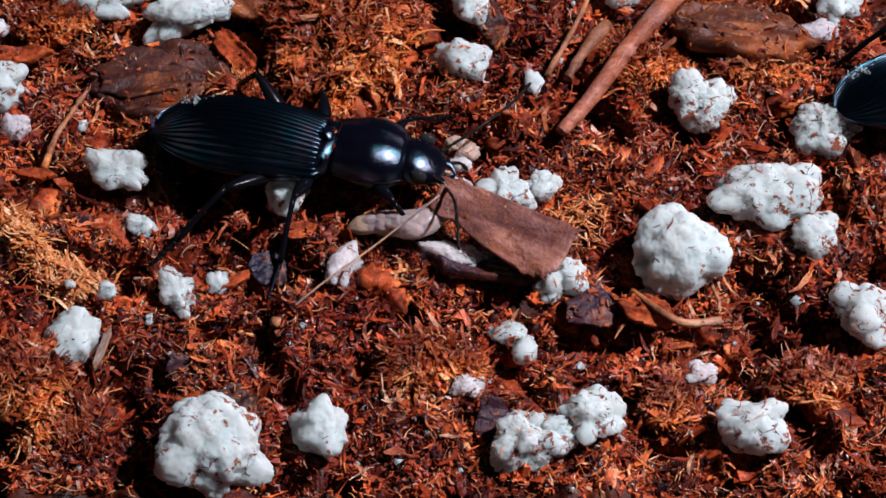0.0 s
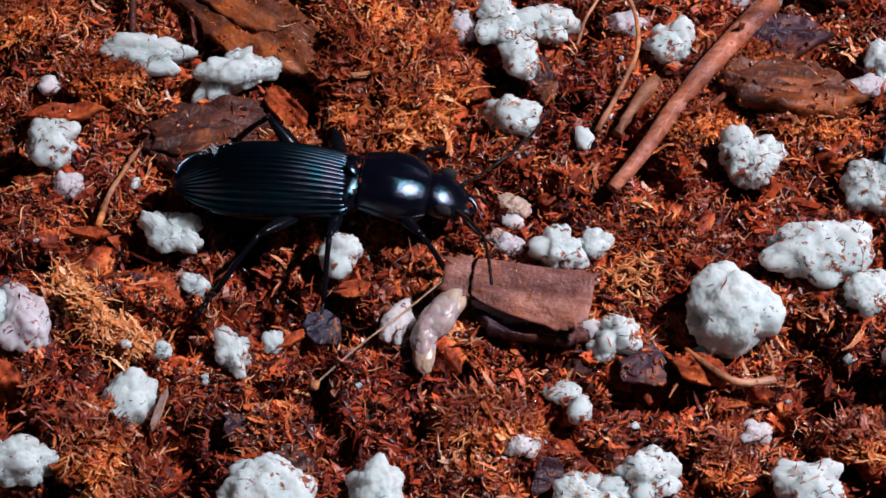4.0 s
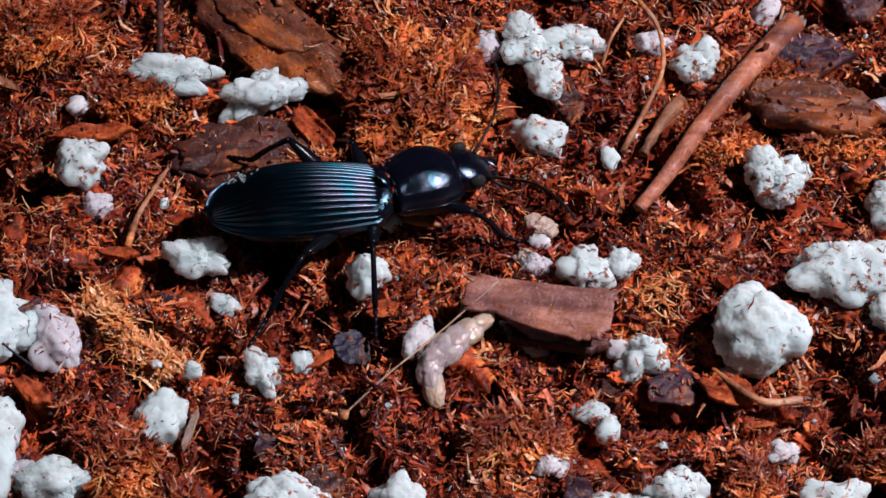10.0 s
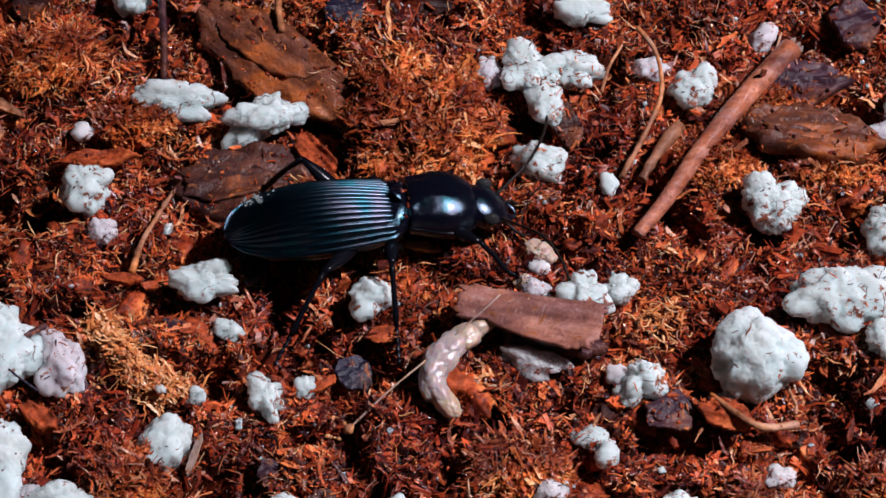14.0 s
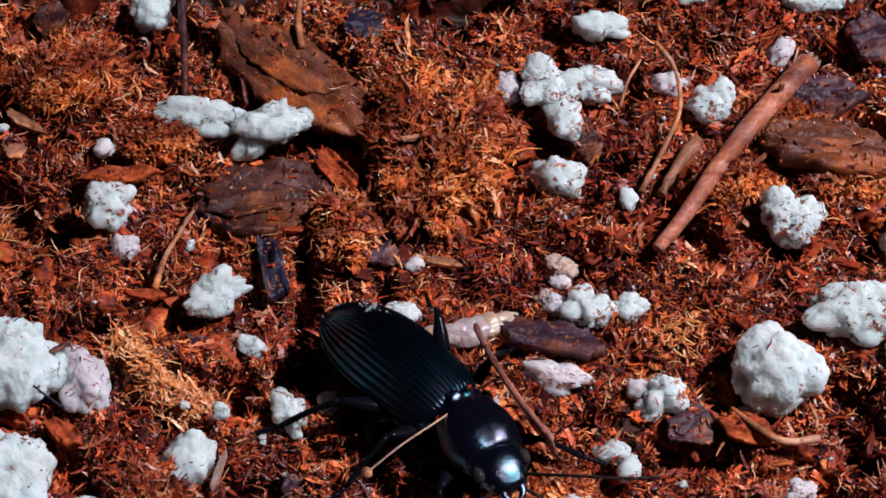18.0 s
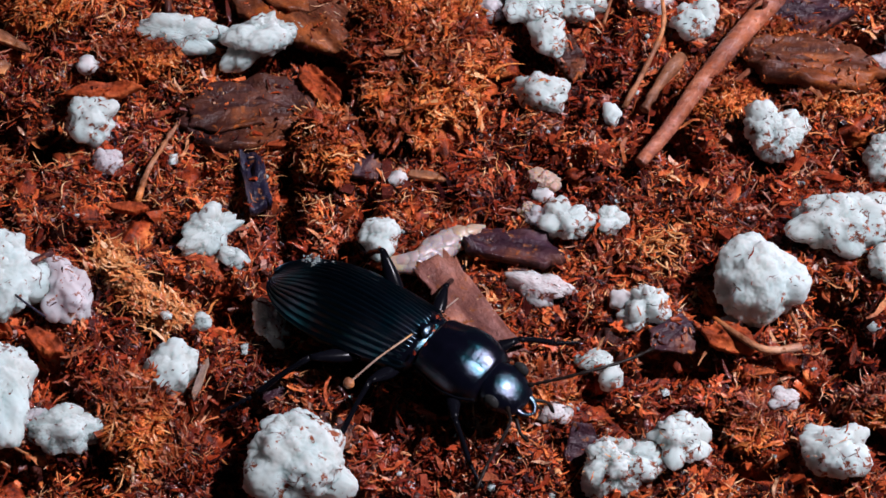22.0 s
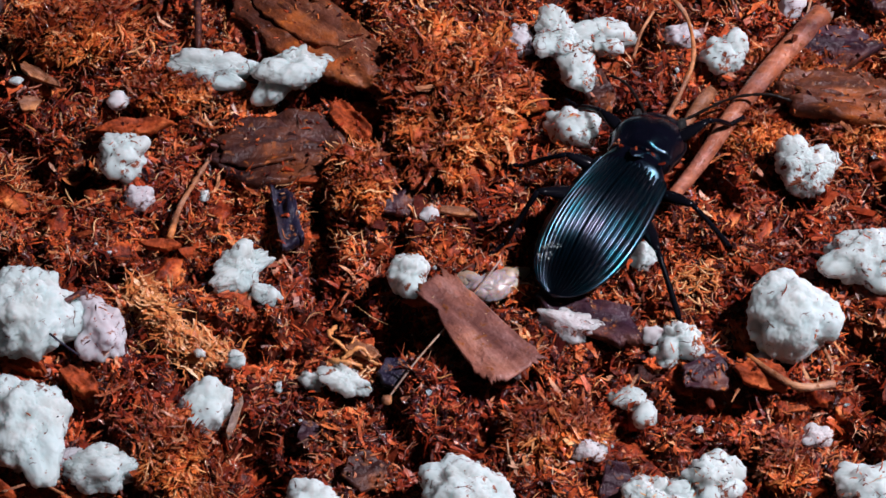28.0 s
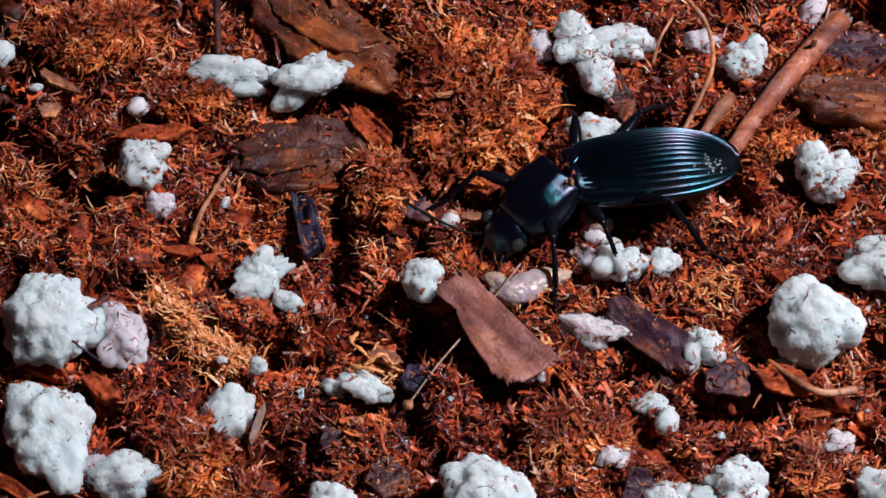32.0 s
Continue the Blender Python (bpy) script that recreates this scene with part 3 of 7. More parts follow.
def grain_skirts():
    """Soil heaped against the feet of the still grains."""
    rs = np.random.RandomState(29)
    xs, ys, zs = [], [], []
    for ob, x, y, z, a, b, c, turn, look_ in GRAINS:
        if ob.animation_data is not None or a < 0.35:
            continue
        n = int(55 * (a + b))
        t, q = rs.uniform(0, 2 * np.pi, n), rs.uniform(0.82, 1.25, n)
        ca, sa = math.cos(radians(turn)), math.sin(radians(turn))
        u, w = a * q * np.cos(t), b * q * np.sin(t)
        px, py = x + u * ca - w * sa, y + u * sa + w * ca
        clump = np.clip(lattice(px, py, 0.8, 33) + 0.35, 0, 1)
        xs.append(px), ys.append(py)
        zs.append(ground_top(px, py) * 0.6 + 0.1 + 0.75 * z * clump * np.clip(1.25 - q, 0, 0.4) / 0.4 * rs.uniform(0.2, 1.0, n))
    x, y, z = np.concatenate(xs), np.concatenate(ys), np.concatenate(zs)
    cut = len(x) * 11 // 20
    i = rs.permutation(len(x))
    i, j = i[:cut], i[cut:]
    size = rs.gamma(2.0, 0.05, len(i)) + 0.06
    v, f = wedge_arrays(rs, x[i], y[i], z[i], size * rs.uniform(1.2, 3.6, len(i)), size, size * 0.5)
    tagged(new("heaped_crumbs", fast_mesh("heaped_crumbs", v, f, crumb_mat, False)), "red-brown crumbs heaped against the perlite", "soil crumbs", kind="stuff")
    v, f = strand_arrays(rs, x[j], y[j], z[j], rs.gamma(2.2, 0.24, len(j)) + 0.2, rs.uniform(0.018, 0.06, len(j)), 5, 1.8, 0.5, 0.4)
    tagged(new("heaped_fibres", fast_mesh("heaped_fibres", v, f, fibre_mat, False)), "orange-brown fibres heaped against the perlite", "fibres", kind="stuff")


CHIPS = []


def chip_debris():
    """Crumbs and fibre ends lying on the still pieces of bark."""
    rs = np.random.RandomState(19)
    spots = []
    for ob, length, width in CHIPS:
        if ob.animation_data is not None or length * width < 3.5:
            continue
        co = np.empty(len(ob.data.vertices) * 3, dtype=np.float32)
        ob.data.vertices.foreach_get("co", co)
        co = co.reshape(-1, 3) / U
        far = np.hypot(co[:, 0] / length, co[:, 1] / width) * 2
        top = co[(co[:, 2] > 0) & (rs.uniform(0, 0.9, len(co)) < far)]
        for p in top[rs.randint(0, len(top), int(3 * length * width))]:
            q = ob.matrix_basis @ Vector([float(c) * U for c in p + rs.normal(0, 0.06, 3) * (1, 1, 0)])
            spots.append(q / U)
    spots = np.array([tuple(q) for q in spots])
    cut = len(spots) * 3 // 5
    a, b = spots[:, 0], spots[:, 1]
    z = spots[:, 2] + 0.03
    pick = rs.permutation(len(spots))
    i, j = pick[:cut], pick[cut:]
    size = rs.gamma(1.6, 0.035, len(i)) + 0.04
    v, f = wedge_arrays(rs, a[i], b[i], z[i], size * rs.uniform(1, 3, len(i)), size, size * 0.7)
    tagged(new("soil_crumbs", fast_mesh("soil_crumbs", v, f, crumb_mat, False)), "orange-brown crumbs of soil lying on the bark", "soil crumbs", kind="stuff")
    v, f = strand_arrays(rs, a[j], b[j], z[j], rs.gamma(2.0, 0.2, len(j)) + 0.12, rs.uniform(0.02, 0.05, len(j)), 5, 2.0, 0.25)
    tagged(new("loose_fibres", fast_mesh("loose_fibres", v, f, fibre_mat)), "short fibres lying on the bark", "fibres", kind="stuff")


def clod(name, x, y, z, a, b, c, seed, text):
    """A crumbling clod of coconut fibre: lumps and gullies, clad in short fibres."""
    v, f = BALLS[6]
    rs = np.random.RandomState(seed)
    off = rs.uniform(0, 40, 3)
    w = v * (a, b, c)
    r = np.array([1.04 + 0.20 * noise.noise(Vector(p * 1.7 + off)) + 0.22 * noise.noise(Vector(q * 1.1 + off)) + 0.14 * noise.noise(Vector(q * 2.6 + off)) - 0.42 * abs(noise.noise(Vector(q * 1.6 + off))) - 0.22 * abs(noise.noise(Vector(q * 4.0 + off))) for p, q in zip(v, w)])
    w = w * r[:, None]
    ob = new(name, fast_mesh(name, w, f, clod_mat))
    ob.matrix_basis = mm(x, y, z)
    top = w[(w[:, 2] > 0.1 * c)]
    n = int(150 * a * b)
    pick = top[rs.randint(0, len(top), n)] + rs.normal(0, 0.05, (n, 3))
    vv, ff = strand_arrays(rs, pick[:, 0], pick[:, 1], pick[:, 2] + 0.03, rs.gamma(2.4, 0.24, n) + 0.2, rs.uniform(0.015, 0.055, n), 6, 2.2, 0.4, 0.4)
    part("fibre_coat", fast_mesh("fibre_coat", vv, ff, mat_mat, False), ob, "matted coconut fibres")["kind"] = "stuff"
    n = int(260 * a * b)
    pick = top[rs.randint(0, len(top), n)] + rs.normal(0, 0.05, (n, 3))
    size = rs.gamma(2.0, 0.042, n) + 0.045
    vv, ff = wedge_arrays(rs, pick[:, 0], pick[:, 1], pick[:, 2], size * rs.uniform(1.5, 4.5, n), size * rs.uniform(0.3, 0.8, n), size * rs.uniform(0.15, 0.4, n))
    part("crumb_coat", fast_mesh("crumb_coat", vv, ff, mat_mat, False), ob, "orange-brown crumbs")["kind"] = "stuff"
    return tagged(ob, text, "soil clod")


# ---- bark chips, twigs and tufts ----
def chip_mesh(name, length, width, thick, mat, seed, bow=0.0, corner=0.25):
    """A broken flake of bark: ragged rim, uneven layered face, worn edges."""
    rs = np.random.RandomState(seed)
    k = 72
    rings = []
    ang = np.arange(k) * 2 * np.pi / k
    p = 2.0 / max(corner * 4, 0.3)
    c, s = np.cos(ang), np.sin(ang)
    rim = np.stack([np.sign(c) * np.abs(c) ** (1 / p), np.sign(s) * np.abs(s) ** (1 / p)], -1)
    ph = rs.uniform(0, 6.28, 8)
    wob = 1 + 0.07 * np.sin(2 * ang + ph[0]) + 0.07 * np.sin(3 * ang + ph[1]) + 0.05 * np.sin(5 * ang + ph[2]) + 0.03 * np.sin(11 * ang + ph[3]) + rs.normal(0, 0.035, k)
    if corner >= 0.2:
        # A shard: a rough polygon with straight broken sides.
        m = rs.randint(5, 8)
        knots = (np.arange(m) + rs.uniform(-0.28, 0.28, m)) * 2 * np.pi / m
        corners = np.stack([np.cos(knots), np.sin(knots)], -1) * rs.uniform(0.88, 1.12, m)[:, None]
        along = np.arange(k) / k * m
        i0 = along.astype(int)
        rim = corners[i0] + (corners[(i0 + 1) % m] - corners[i0]) * (along - i0)[:, None]
        wob = 1.03 + rs.normal(0, 0.02, k) + 0.03 * np.sin(9 * ang + ph[4]) - 0.09 * np.clip(lattice(ang * 4, 0 * ang, 1.0, seed + 5), 0, 1) ** 1.5 + 0.02 * np.sin(23 * ang + ph[5])
    rim = rim * wob[:, None] * (length / 2, width / 2)
    rim[:, 0] += 0.12 * length * rs.uniform(-1, 1) * rim[:, 1] / width
    levels = [(0.01, -0.5), (0.6, -0.5), (0.94, -0.5), (1.0, -0.2), (1.0, 0.25)] + [(q, 0.5) for q in (0.965, 0.9, 0.8, 0.7, 0.6, 0.5, 0.4, 0.3, 0.2, 0.1, 0.02)]
    for scale, lev in levels:
        q = rim * scale
        face = 0.35 * lattice(q[:, 0] / 2.5, q[:, 1] * 1.5, 0.5, seed) + 0.22 * lattice(q[:, 0] / 2, q[:, 1], 0.2, seed + 1) + 0.3 * lattice(q[:, 0], q[:, 1], 1.3, seed + 2)
        z = lev * thick + bow * (q[:, 0] / length) ** 2 * 4 + thick * face * (1.0 if lev > 0.3 else 0.4) * (0.4 + 0.6 * scale)
        rings.append(np.concatenate([q, z[:, None]], 1))
    return poly_mesh(name, [loft_data(rings)], mat)


def chip(name, x, y, z, length, width, thick, mat, seed, text, turn=0.0, rx=0.0, ry=0.0, bow=0.0, corner=0.25, kind="bark chip"):
    ob = new(name, chip_mesh(name, length, width, thick, mat, seed, bow, corner))
    CHIPS.append((ob, length, width))
    ob.matrix_basis = mm(x, y, z) @ pose(0, 0, 0, 0, 0, turn) @ pose(0, 0, 0, rx, ry, 0)
    if length * width > 20:
        # a broken upper layer of the same bark
        layer = chip_mesh("peeling_layer", length * 0.62, width * 0.66, thick * 0.3, mat, seed + 400, bow, 0.24)
        part("peeling_layer", layer, ob, "", mm(-0.12 * length, 0.08 * width, thick * 0.52, 0, 0, 8))
    return tagged(ob, text, kind)


def rod(name, points, r0, r1, mat, seed, text, kind="twig", n=26, sides=12, knots=0.06):
    rs = np.random.RandomState(seed)
    line = bend(points, n)
    radii = [(r0 + (r1 - r0) * i / (n - 1)) * (1 + rs.normal(0, knots)) for i in range(n)]
    ob = new(name, poly_mesh(name, [tube(line, radii, sides)], mat))
    return tagged(ob, text, kind)


def tuft(name, x, y, rx, ry, up, n, mat, seed, text, length=2.2, radius=0.06, curl=2.6):
    """A tangle of fibres heaped over a spot."""
    rs = np.random.RandomState(seed)
    a, q = rs.uniform(0, 2 * np.pi, n), np.sqrt(rs.uniform(0, 1, n))
    px, py = x + rx * q * np.cos(a), y + ry * q * np.sin(a)
    pz = ground_top(px, py) + up * (1 - q * q) * rs.uniform(0.2, 1.0, n) + 0.1
    v, f = strand_arrays(rs, px, py, pz, rs.uniform(0.5, 1.3, n) * length, rs.uniform(0.4, 1.2, n) * radius, 9, curl, 0.35)
    return tagged(new(name, fast_mesh(name, v, f, mat)), text, "fibre tuft")


def frayed_tuft(name, p, q, half, up, n, mat, seed, text):
    """A ridge of frayed husk: many short flat fibres, most of them along the ridge."""
    rs = np.random.RandomState(seed)
    p, q = np.array(p), np.array(q)
    d = (q - p) / np.hypot(*(q - p))
    along, off = rs.uniform(0, 1, n), rs.normal(0, 0.42, n)
    wave = 0.35 * np.sin(along * 7 + seed)
    x = p[0] + (q - p)[0] * along - d[1] * (off + wave) * half
    y = p[1] + (q - p)[1] * along + d[0] * (off + wave) * half
    z = ground_top(x, y) * 0.5 + up * np.exp(-off * off * 2.5) * np.sin(np.pi * np.clip(along * 0.9 + 0.05, 0, 1)) ** 0.5 * rs.uniform(0.25, 1.0, n)
    v, f = strand_arrays(rs, 0 * x, 0 * y, 0 * z, rs.gamma(3.0, 0.22, n) + 0.25, rs.gamma(2.5, 0.013, n) + 0.014, 7, 3.4, 0.45, 0.4)
    lean = math.atan2(d[1], d[0]) + rs.normal(0, 0.35, n)
    v = v.reshape(n, -1, 3)
    first = v[:, -3:, :2].mean(1) - v[:, :3, :2].mean(1)
    spin = lean - np.arctan2(first[:, 1], first[:, 0]) + np.where(rs.rand(n) < 0.3, rs.uniform(-1.6, 1.6, n), 0)
    c, s = np.cos(spin)[:, None], np.sin(spin)[:, None]
    v = np.stack([v[:, :, 0] * c - v[:, :, 1] * s + x[:, None], v[:, :, 0] * s + v[:, :, 1] * c + y[:, None], v[:, :, 2] + z[:, None]], -1)
    return tagged(new(name, fast_mesh(name, v.reshape(-1, 3), f, mat, False)), text, "fibre tuft")


# ---- beetle ----
def ring(x, half, top, low, k=28, power=2.4, y=0.0):
    """A cross-section facing along x, domed above and shallow below."""
    out = []
    mid = low + (top - low) * 0.42
    for j in range(k):
        a = 2 * math.pi * j / k
        c, s = math.cos(a), math.sin(a)
        yy = math.copysign(abs(c) ** (2 / power), c) * half
        zz = mid + (math.copysign(abs(s) ** (2 / power), s)) * ((top - mid) if s > 0 else (mid - low))
        out.append((x, y + yy, zz))
    return out


def elytron_mesh(side):
    """One grooved wing case, thick at its rim."""
    nu, nv = 70, 118
    u = np.linspace(0, 1, nu)[:, None]
    v = np.linspace(0.006, 1, nv)[None, :]
    half = np.where(u < 0.5, 1.80 + 0.42 * np.sin(np.pi / 2 * np.clip(u / 0.5, 0, 1)), 2.22 * np.sqrt(np.clip(1 - (np.clip(u - 0.5, 0, 1) / 0.503) ** 2.15, 0.0004, 1)))
    half = half * np.clip(0.80 + 4.0 * u, 0, 1)
    crown = 2.70 + 0.84 * np.sin(np.pi * np.clip(u * 0.98, 0, 1)) - 1.0 * np.clip((u - 0.58) / 0.42, 0, 1) ** 2 - 0.3 * np.clip(1 - u / 0.06, 0, 1) ** 2
    rim = 2.0 + 0.1 * np.sin(np.pi * u)
    z = rim + (crown - rim) * (1 - v**2.15)
    fade = np.clip(u / 0.04, 0, 1) * np.clip((1 - u) / 0.12, 0, 1)
    z = z + 0.14 * (np.abs(np.sin(np.pi * 8.5 * v)) ** 0.95 - 1) * fade * np.clip((1.02 - v) * 6, 0, 1)
    x = -8.15 * u + 0 * v
    y = side * half * v
    outer = np.stack([x, y + 0 * x, z + 0 * x], -1).reshape(-1, 3)
    inner = outer * (0.99, 0.97, 1.0) - (0, 0, 0.22)
    idx = np.arange(nu * nv).reshape(nu, nv)
    q = np.stack([idx[:-1, :-1], idx[:-1, 1:], idx[1:, 1:], idx[1:, :-1]], -1).reshape(-1, 4)
    if side > 0:
        q = q[:, ::-1]
    edge = np.concatenate([idx[0, :], idx[1:, -1], idx[-1, -2::-1], idx[-2:0:-1, 0]])
    nxt = np.roll(edge, -1)
    n = nu * nv
    wall = np.stack([edge, edge + n, nxt + n, nxt], -1)
    if side > 0:
        wall = wall[:, ::-1]
    return fast_mesh("wing_case", np.concatenate([outer, inner]), np.concatenate([q, q[:, ::-1] + n, wall]), wing_mat)


def leg_parts(beetle, hip, knee, ankle, toe, thick):
    """Thigh hung at the hip, with shin and foot under it."""
    hip, knee, ankle, toe = (Vector(p) for p in (hip, knee, ankle, toe))
    thigh = part("leg", poly_mesh("thigh", [tube([(0, 0, 0)] + [tuple(hip.lerp(knee, s) - hip) for s in (0.15, 0.35, 0.6, 0.85, 1.0)], [thick * r for r in (0.5, 0.8, 1.0, 0.95, 0.6, 0.42)], 10, 0.75)], leg_mat), beetle, "glossy black jointed leg", mm(*hip))
    line = bend([knee - hip, (knee.lerp(ankle, 0.5) - hip) + Vector((0, 0, 0.12)), ankle - hip], 8)
    pieces = [tube(line, [thick * r for r in (0.36, 0.40, 0.36, 0.36, 0.38, 0.40, 0.43, 0.36)], 8)]
    part("shin", poly_mesh("shin", pieces, leg_mat), thigh)
    line = [ankle.lerp(toe, i / 15) - hip for i in range(16)]
    seg = [tube(line, [(0.07, 0.12, 0.135)[i % 3] * (1 - 0.015 * i) for i in range(15)] + [0.03], 8)]
    part("foot", poly_mesh("foot", seg, leg_mat), thigh)
    return thigh


def feeler_mesh(points):
    line = bend(points, 34)
    radii = [0.115 if i < 3 else (0.055 if i % 3 == 0 else 0.085) for i in range(34)]
    return poly_mesh("feeler", [tube(line, radii, 7)], feeler_mat)


def make_beetle(text):
    beetle = new("beetle")
    tagged(beetle, text, "beetle")
    beetle.empty_display_size = 0.002
    for side in (1, -1):
        part("wing_case", elytron_mesh(side), beetle, "blue-black wing case with fine lengthwise grooves")
    belly = [ring(x, h, t, l) for x, h, t, l in ((0.3, 1.3, 2.9, 1.4), (-0.3, 1.7, 2.7, 1.05), (-2.0, 1.95, 2.7, 0.85), (-4.5, 2.05, 2.7, 0.9), (-6.2, 1.75, 2.3, 1.15), (-7.4, 1.0, 1.9, 1.4), (-7.95, 0.4, 1.8, 1.62))]
    part("abdomen", poly_mesh("abdomen", [loft_data(belly)], body_mat), beetle)
    shield = new("scutellum", poly_mesh("scutellum", [tube([(0.3, 0, 2.62), (0.0, 0, 2.95), (-0.35, 0, 3.18)], [0.55, 0.4, 0.05], 10, 0.3)], body_mat))
    shield.parent = beetle
    # The forebody turns on the waist; its parts are placed from the waist.
    fore = [(0.0, 0.95, 2.75, 1.5), (0.08, 1.45, 3.0, 1.3), (0.22, 1.52, 3.12, 1.2), (0.7, 1.56, 3.24, 1.05), (1.4, 1.74, 3.38, 0.98), (2.0, 1.78, 3.34, 1.0), (2.6, 1.64, 3.18, 1.08), (3.0, 1.42, 3.0, 1.2), (3.2, 1.28, 2.86, 1.3), (3.26, 0.9, 2.6, 1.5)]
    wide = [(x, h, t - 2.0, l - 2.0) for x, h, t, l in fore]
    rings_ = [ring(x, h, t, l, 44, 2.3) for x, h, t, l in wide]
    for i, r in enumerate(rings_):
        for j, (x, y, z) in enumerate(r):
            if z > 0:
                groove = 0.10 * math.exp(-((y / 0.09) ** 2)) * (1 if 2 < i < 8 else 0)
                basal = 0.16 * math.exp(-(((abs(y) - 0.85) / 0.25) ** 2)) * (1 if 1 < i < 4 else 0)
                r[j] = (x, y, z - groove - basal)
    pronotum = part("pronotum", poly_mesh("pronotum", [loft_data(rings_)], body_mat), beetle, "glossy blue-black domed neck shield", mm(0.25, 0, 2.0))
    for side in (1, -1):
        edge = [(x, side * h * 1.0, (t + l) / 2 - 0.06) for x, h, t, l in wide[1:-1]]
        part("rim", poly_mesh("rim", [tube(bend(edge, 22), [0.075] * 22, 8)], leg_mat), pronotum)
    skull = [(3.0, 0.9, 0.75, -0.55), (3.3, 1.10, 0.82, -0.6), (3.75, 1.22, 0.78, -0.62), (4.15, 1.14, 0.62, -0.6), (4.5, 0.96, 0.42, -0.55), (4.75, 0.84, 0.22, -0.5), (4.92, 0.72, 0.06, -0.45), (5.0, 0.45, -0.06, -0.4)]
    part("head", poly_mesh("head", [loft_data([ring(x, h, t, l, 28, 2.2) for x, h, t, l in skull])], body_mat), pronotum)
    for side in (1, -1):
        bm = bmesh.new()
        bmesh.ops.create_uvsphere(bm, u_segments=16, v_segments=10, radius=0.36)
        for v in bm.verts:
            v.co = Vector((v.co.x * 1.1 + 3.95, v.co.y * 0.75 + side * 1.10, v.co.z + 0.3))
        part("eye", bm_mesh("eye", bm, eye_mat), pronotum)
        jaw = bend([(4.75, side * 0.42, -0.2), (5.08, side * 0.42, -0.3), (5.34, side * 0.24, -0.4), (5.5, -side * 0.06, -0.45)], 12)
        part("jaw", poly_mesh("jaw", [tube(jaw, [0.26 - 0.02 * i for i in range(12)], 8, 0.7)], body_mat), pronotum, "curved black jaw")
        palp = bend([(4.9, side * 0.55, -0.5), (5.5, side * 1.0, -0.75), (5.9, side * 0.95, -1.1)], 8)
        part("palp", poly_mesh("palp", [tube(palp, [0.09, 0.08, 0.1, 0.08, 0.07, 0.1, 0.11, 0.06], 6)], feeler_mat), pronotum)
    part("antenna", feeler_mesh([(4.6, 0.75, 0.05), (5.3, 1.3, 0.35), (6.4, 2.4, 0.7), (7.4, 4.2, 0.5), (7.9, 5.6, 0.3)]), pronotum, "thin beaded dark antenna")
    part("antenna", feeler_mesh([(4.6, -0.75, 0.05), (5.2, -1.4, 0.3), (5.9, -3.0, 1.3), (6.3, -4.6, 1.7), (6.6, -5.8, 1.5)]), pronotum, "thin beaded dark antenna")
    legs = [
        leg_parts(beetle, (2.0, -1.0, 1.5), (3.4, -2.6, 1.9), (4.6, -3.2, 0.25), (5.6, -3.6, -0.26), 0.34),
        leg_parts(beetle, (-0.6, -1.5, 1.5), (-0.9, -3.4, 2.2), (-1.1, -5.6, 0.25), (-1.3, -7.4, -0.26), 0.34),
        leg_parts(beetle, (-2.2, -1.5, 1.5), (-4.0, -3.3, 2.1), (-5.9, -5.2, 0.25), (-6.9, -6.4, -0.26), 0.37),
        leg_parts(beetle, (2.0, 1.0, 1.5), (3.0, 2.6, 1.6), (3.9, 4.0, 0.25), (4.6, 4.9, -0.26), 0.34),
        leg_parts(beetle, (-0.6, 1.5, 1.5), (-1.0, 3.2, 1.9), (-1.6, 5.0, 0.25), (-1.9, 6.3, -0.26), 0.34),
        leg_parts(beetle, (-2.2, 1.5, 1.5), (-4.0, 3.0, 2.9), (-5.7, 3.9, 0.25), (-6.8, 4.6, -0.26), 0.37),
    ]
    return beetle, pronotum, legs


# ---- larva: soft prey in short ringed pieces ----
SEGMENTS = 8


def make_larva():
    larva = new("larva")
    larva.empty_display_size = 0.001
    tagged(larva, "limp pale translucent insect larva being eaten", "larva")
    segs = []
    v, f = BALLS[5]
    rs = np.random.RandomState(31)
    for i in range(SEGMENTS):
        r = 0.70 * (1 - 0.35 * abs(2 * i / (SEGMENTS - 1) - 1) ** 2)
        off = rs.uniform(0, 30, 3)
        w = np.array([1 + 0.16 * noise.noise(Vector(p * 1.4 + off)) + 0.06 * noise.noise(Vector(p * 4.0 + off)) for p in v])
        me = fast_mesh("segment", v * w[:, None] * (0.95, r * rs.uniform(0.8, 1.1), r * 0.85), f, larva_end if i in (0, 6, 7) else larva_mat)
        segs.append(part("segment", me, larva))
    return larva, segs


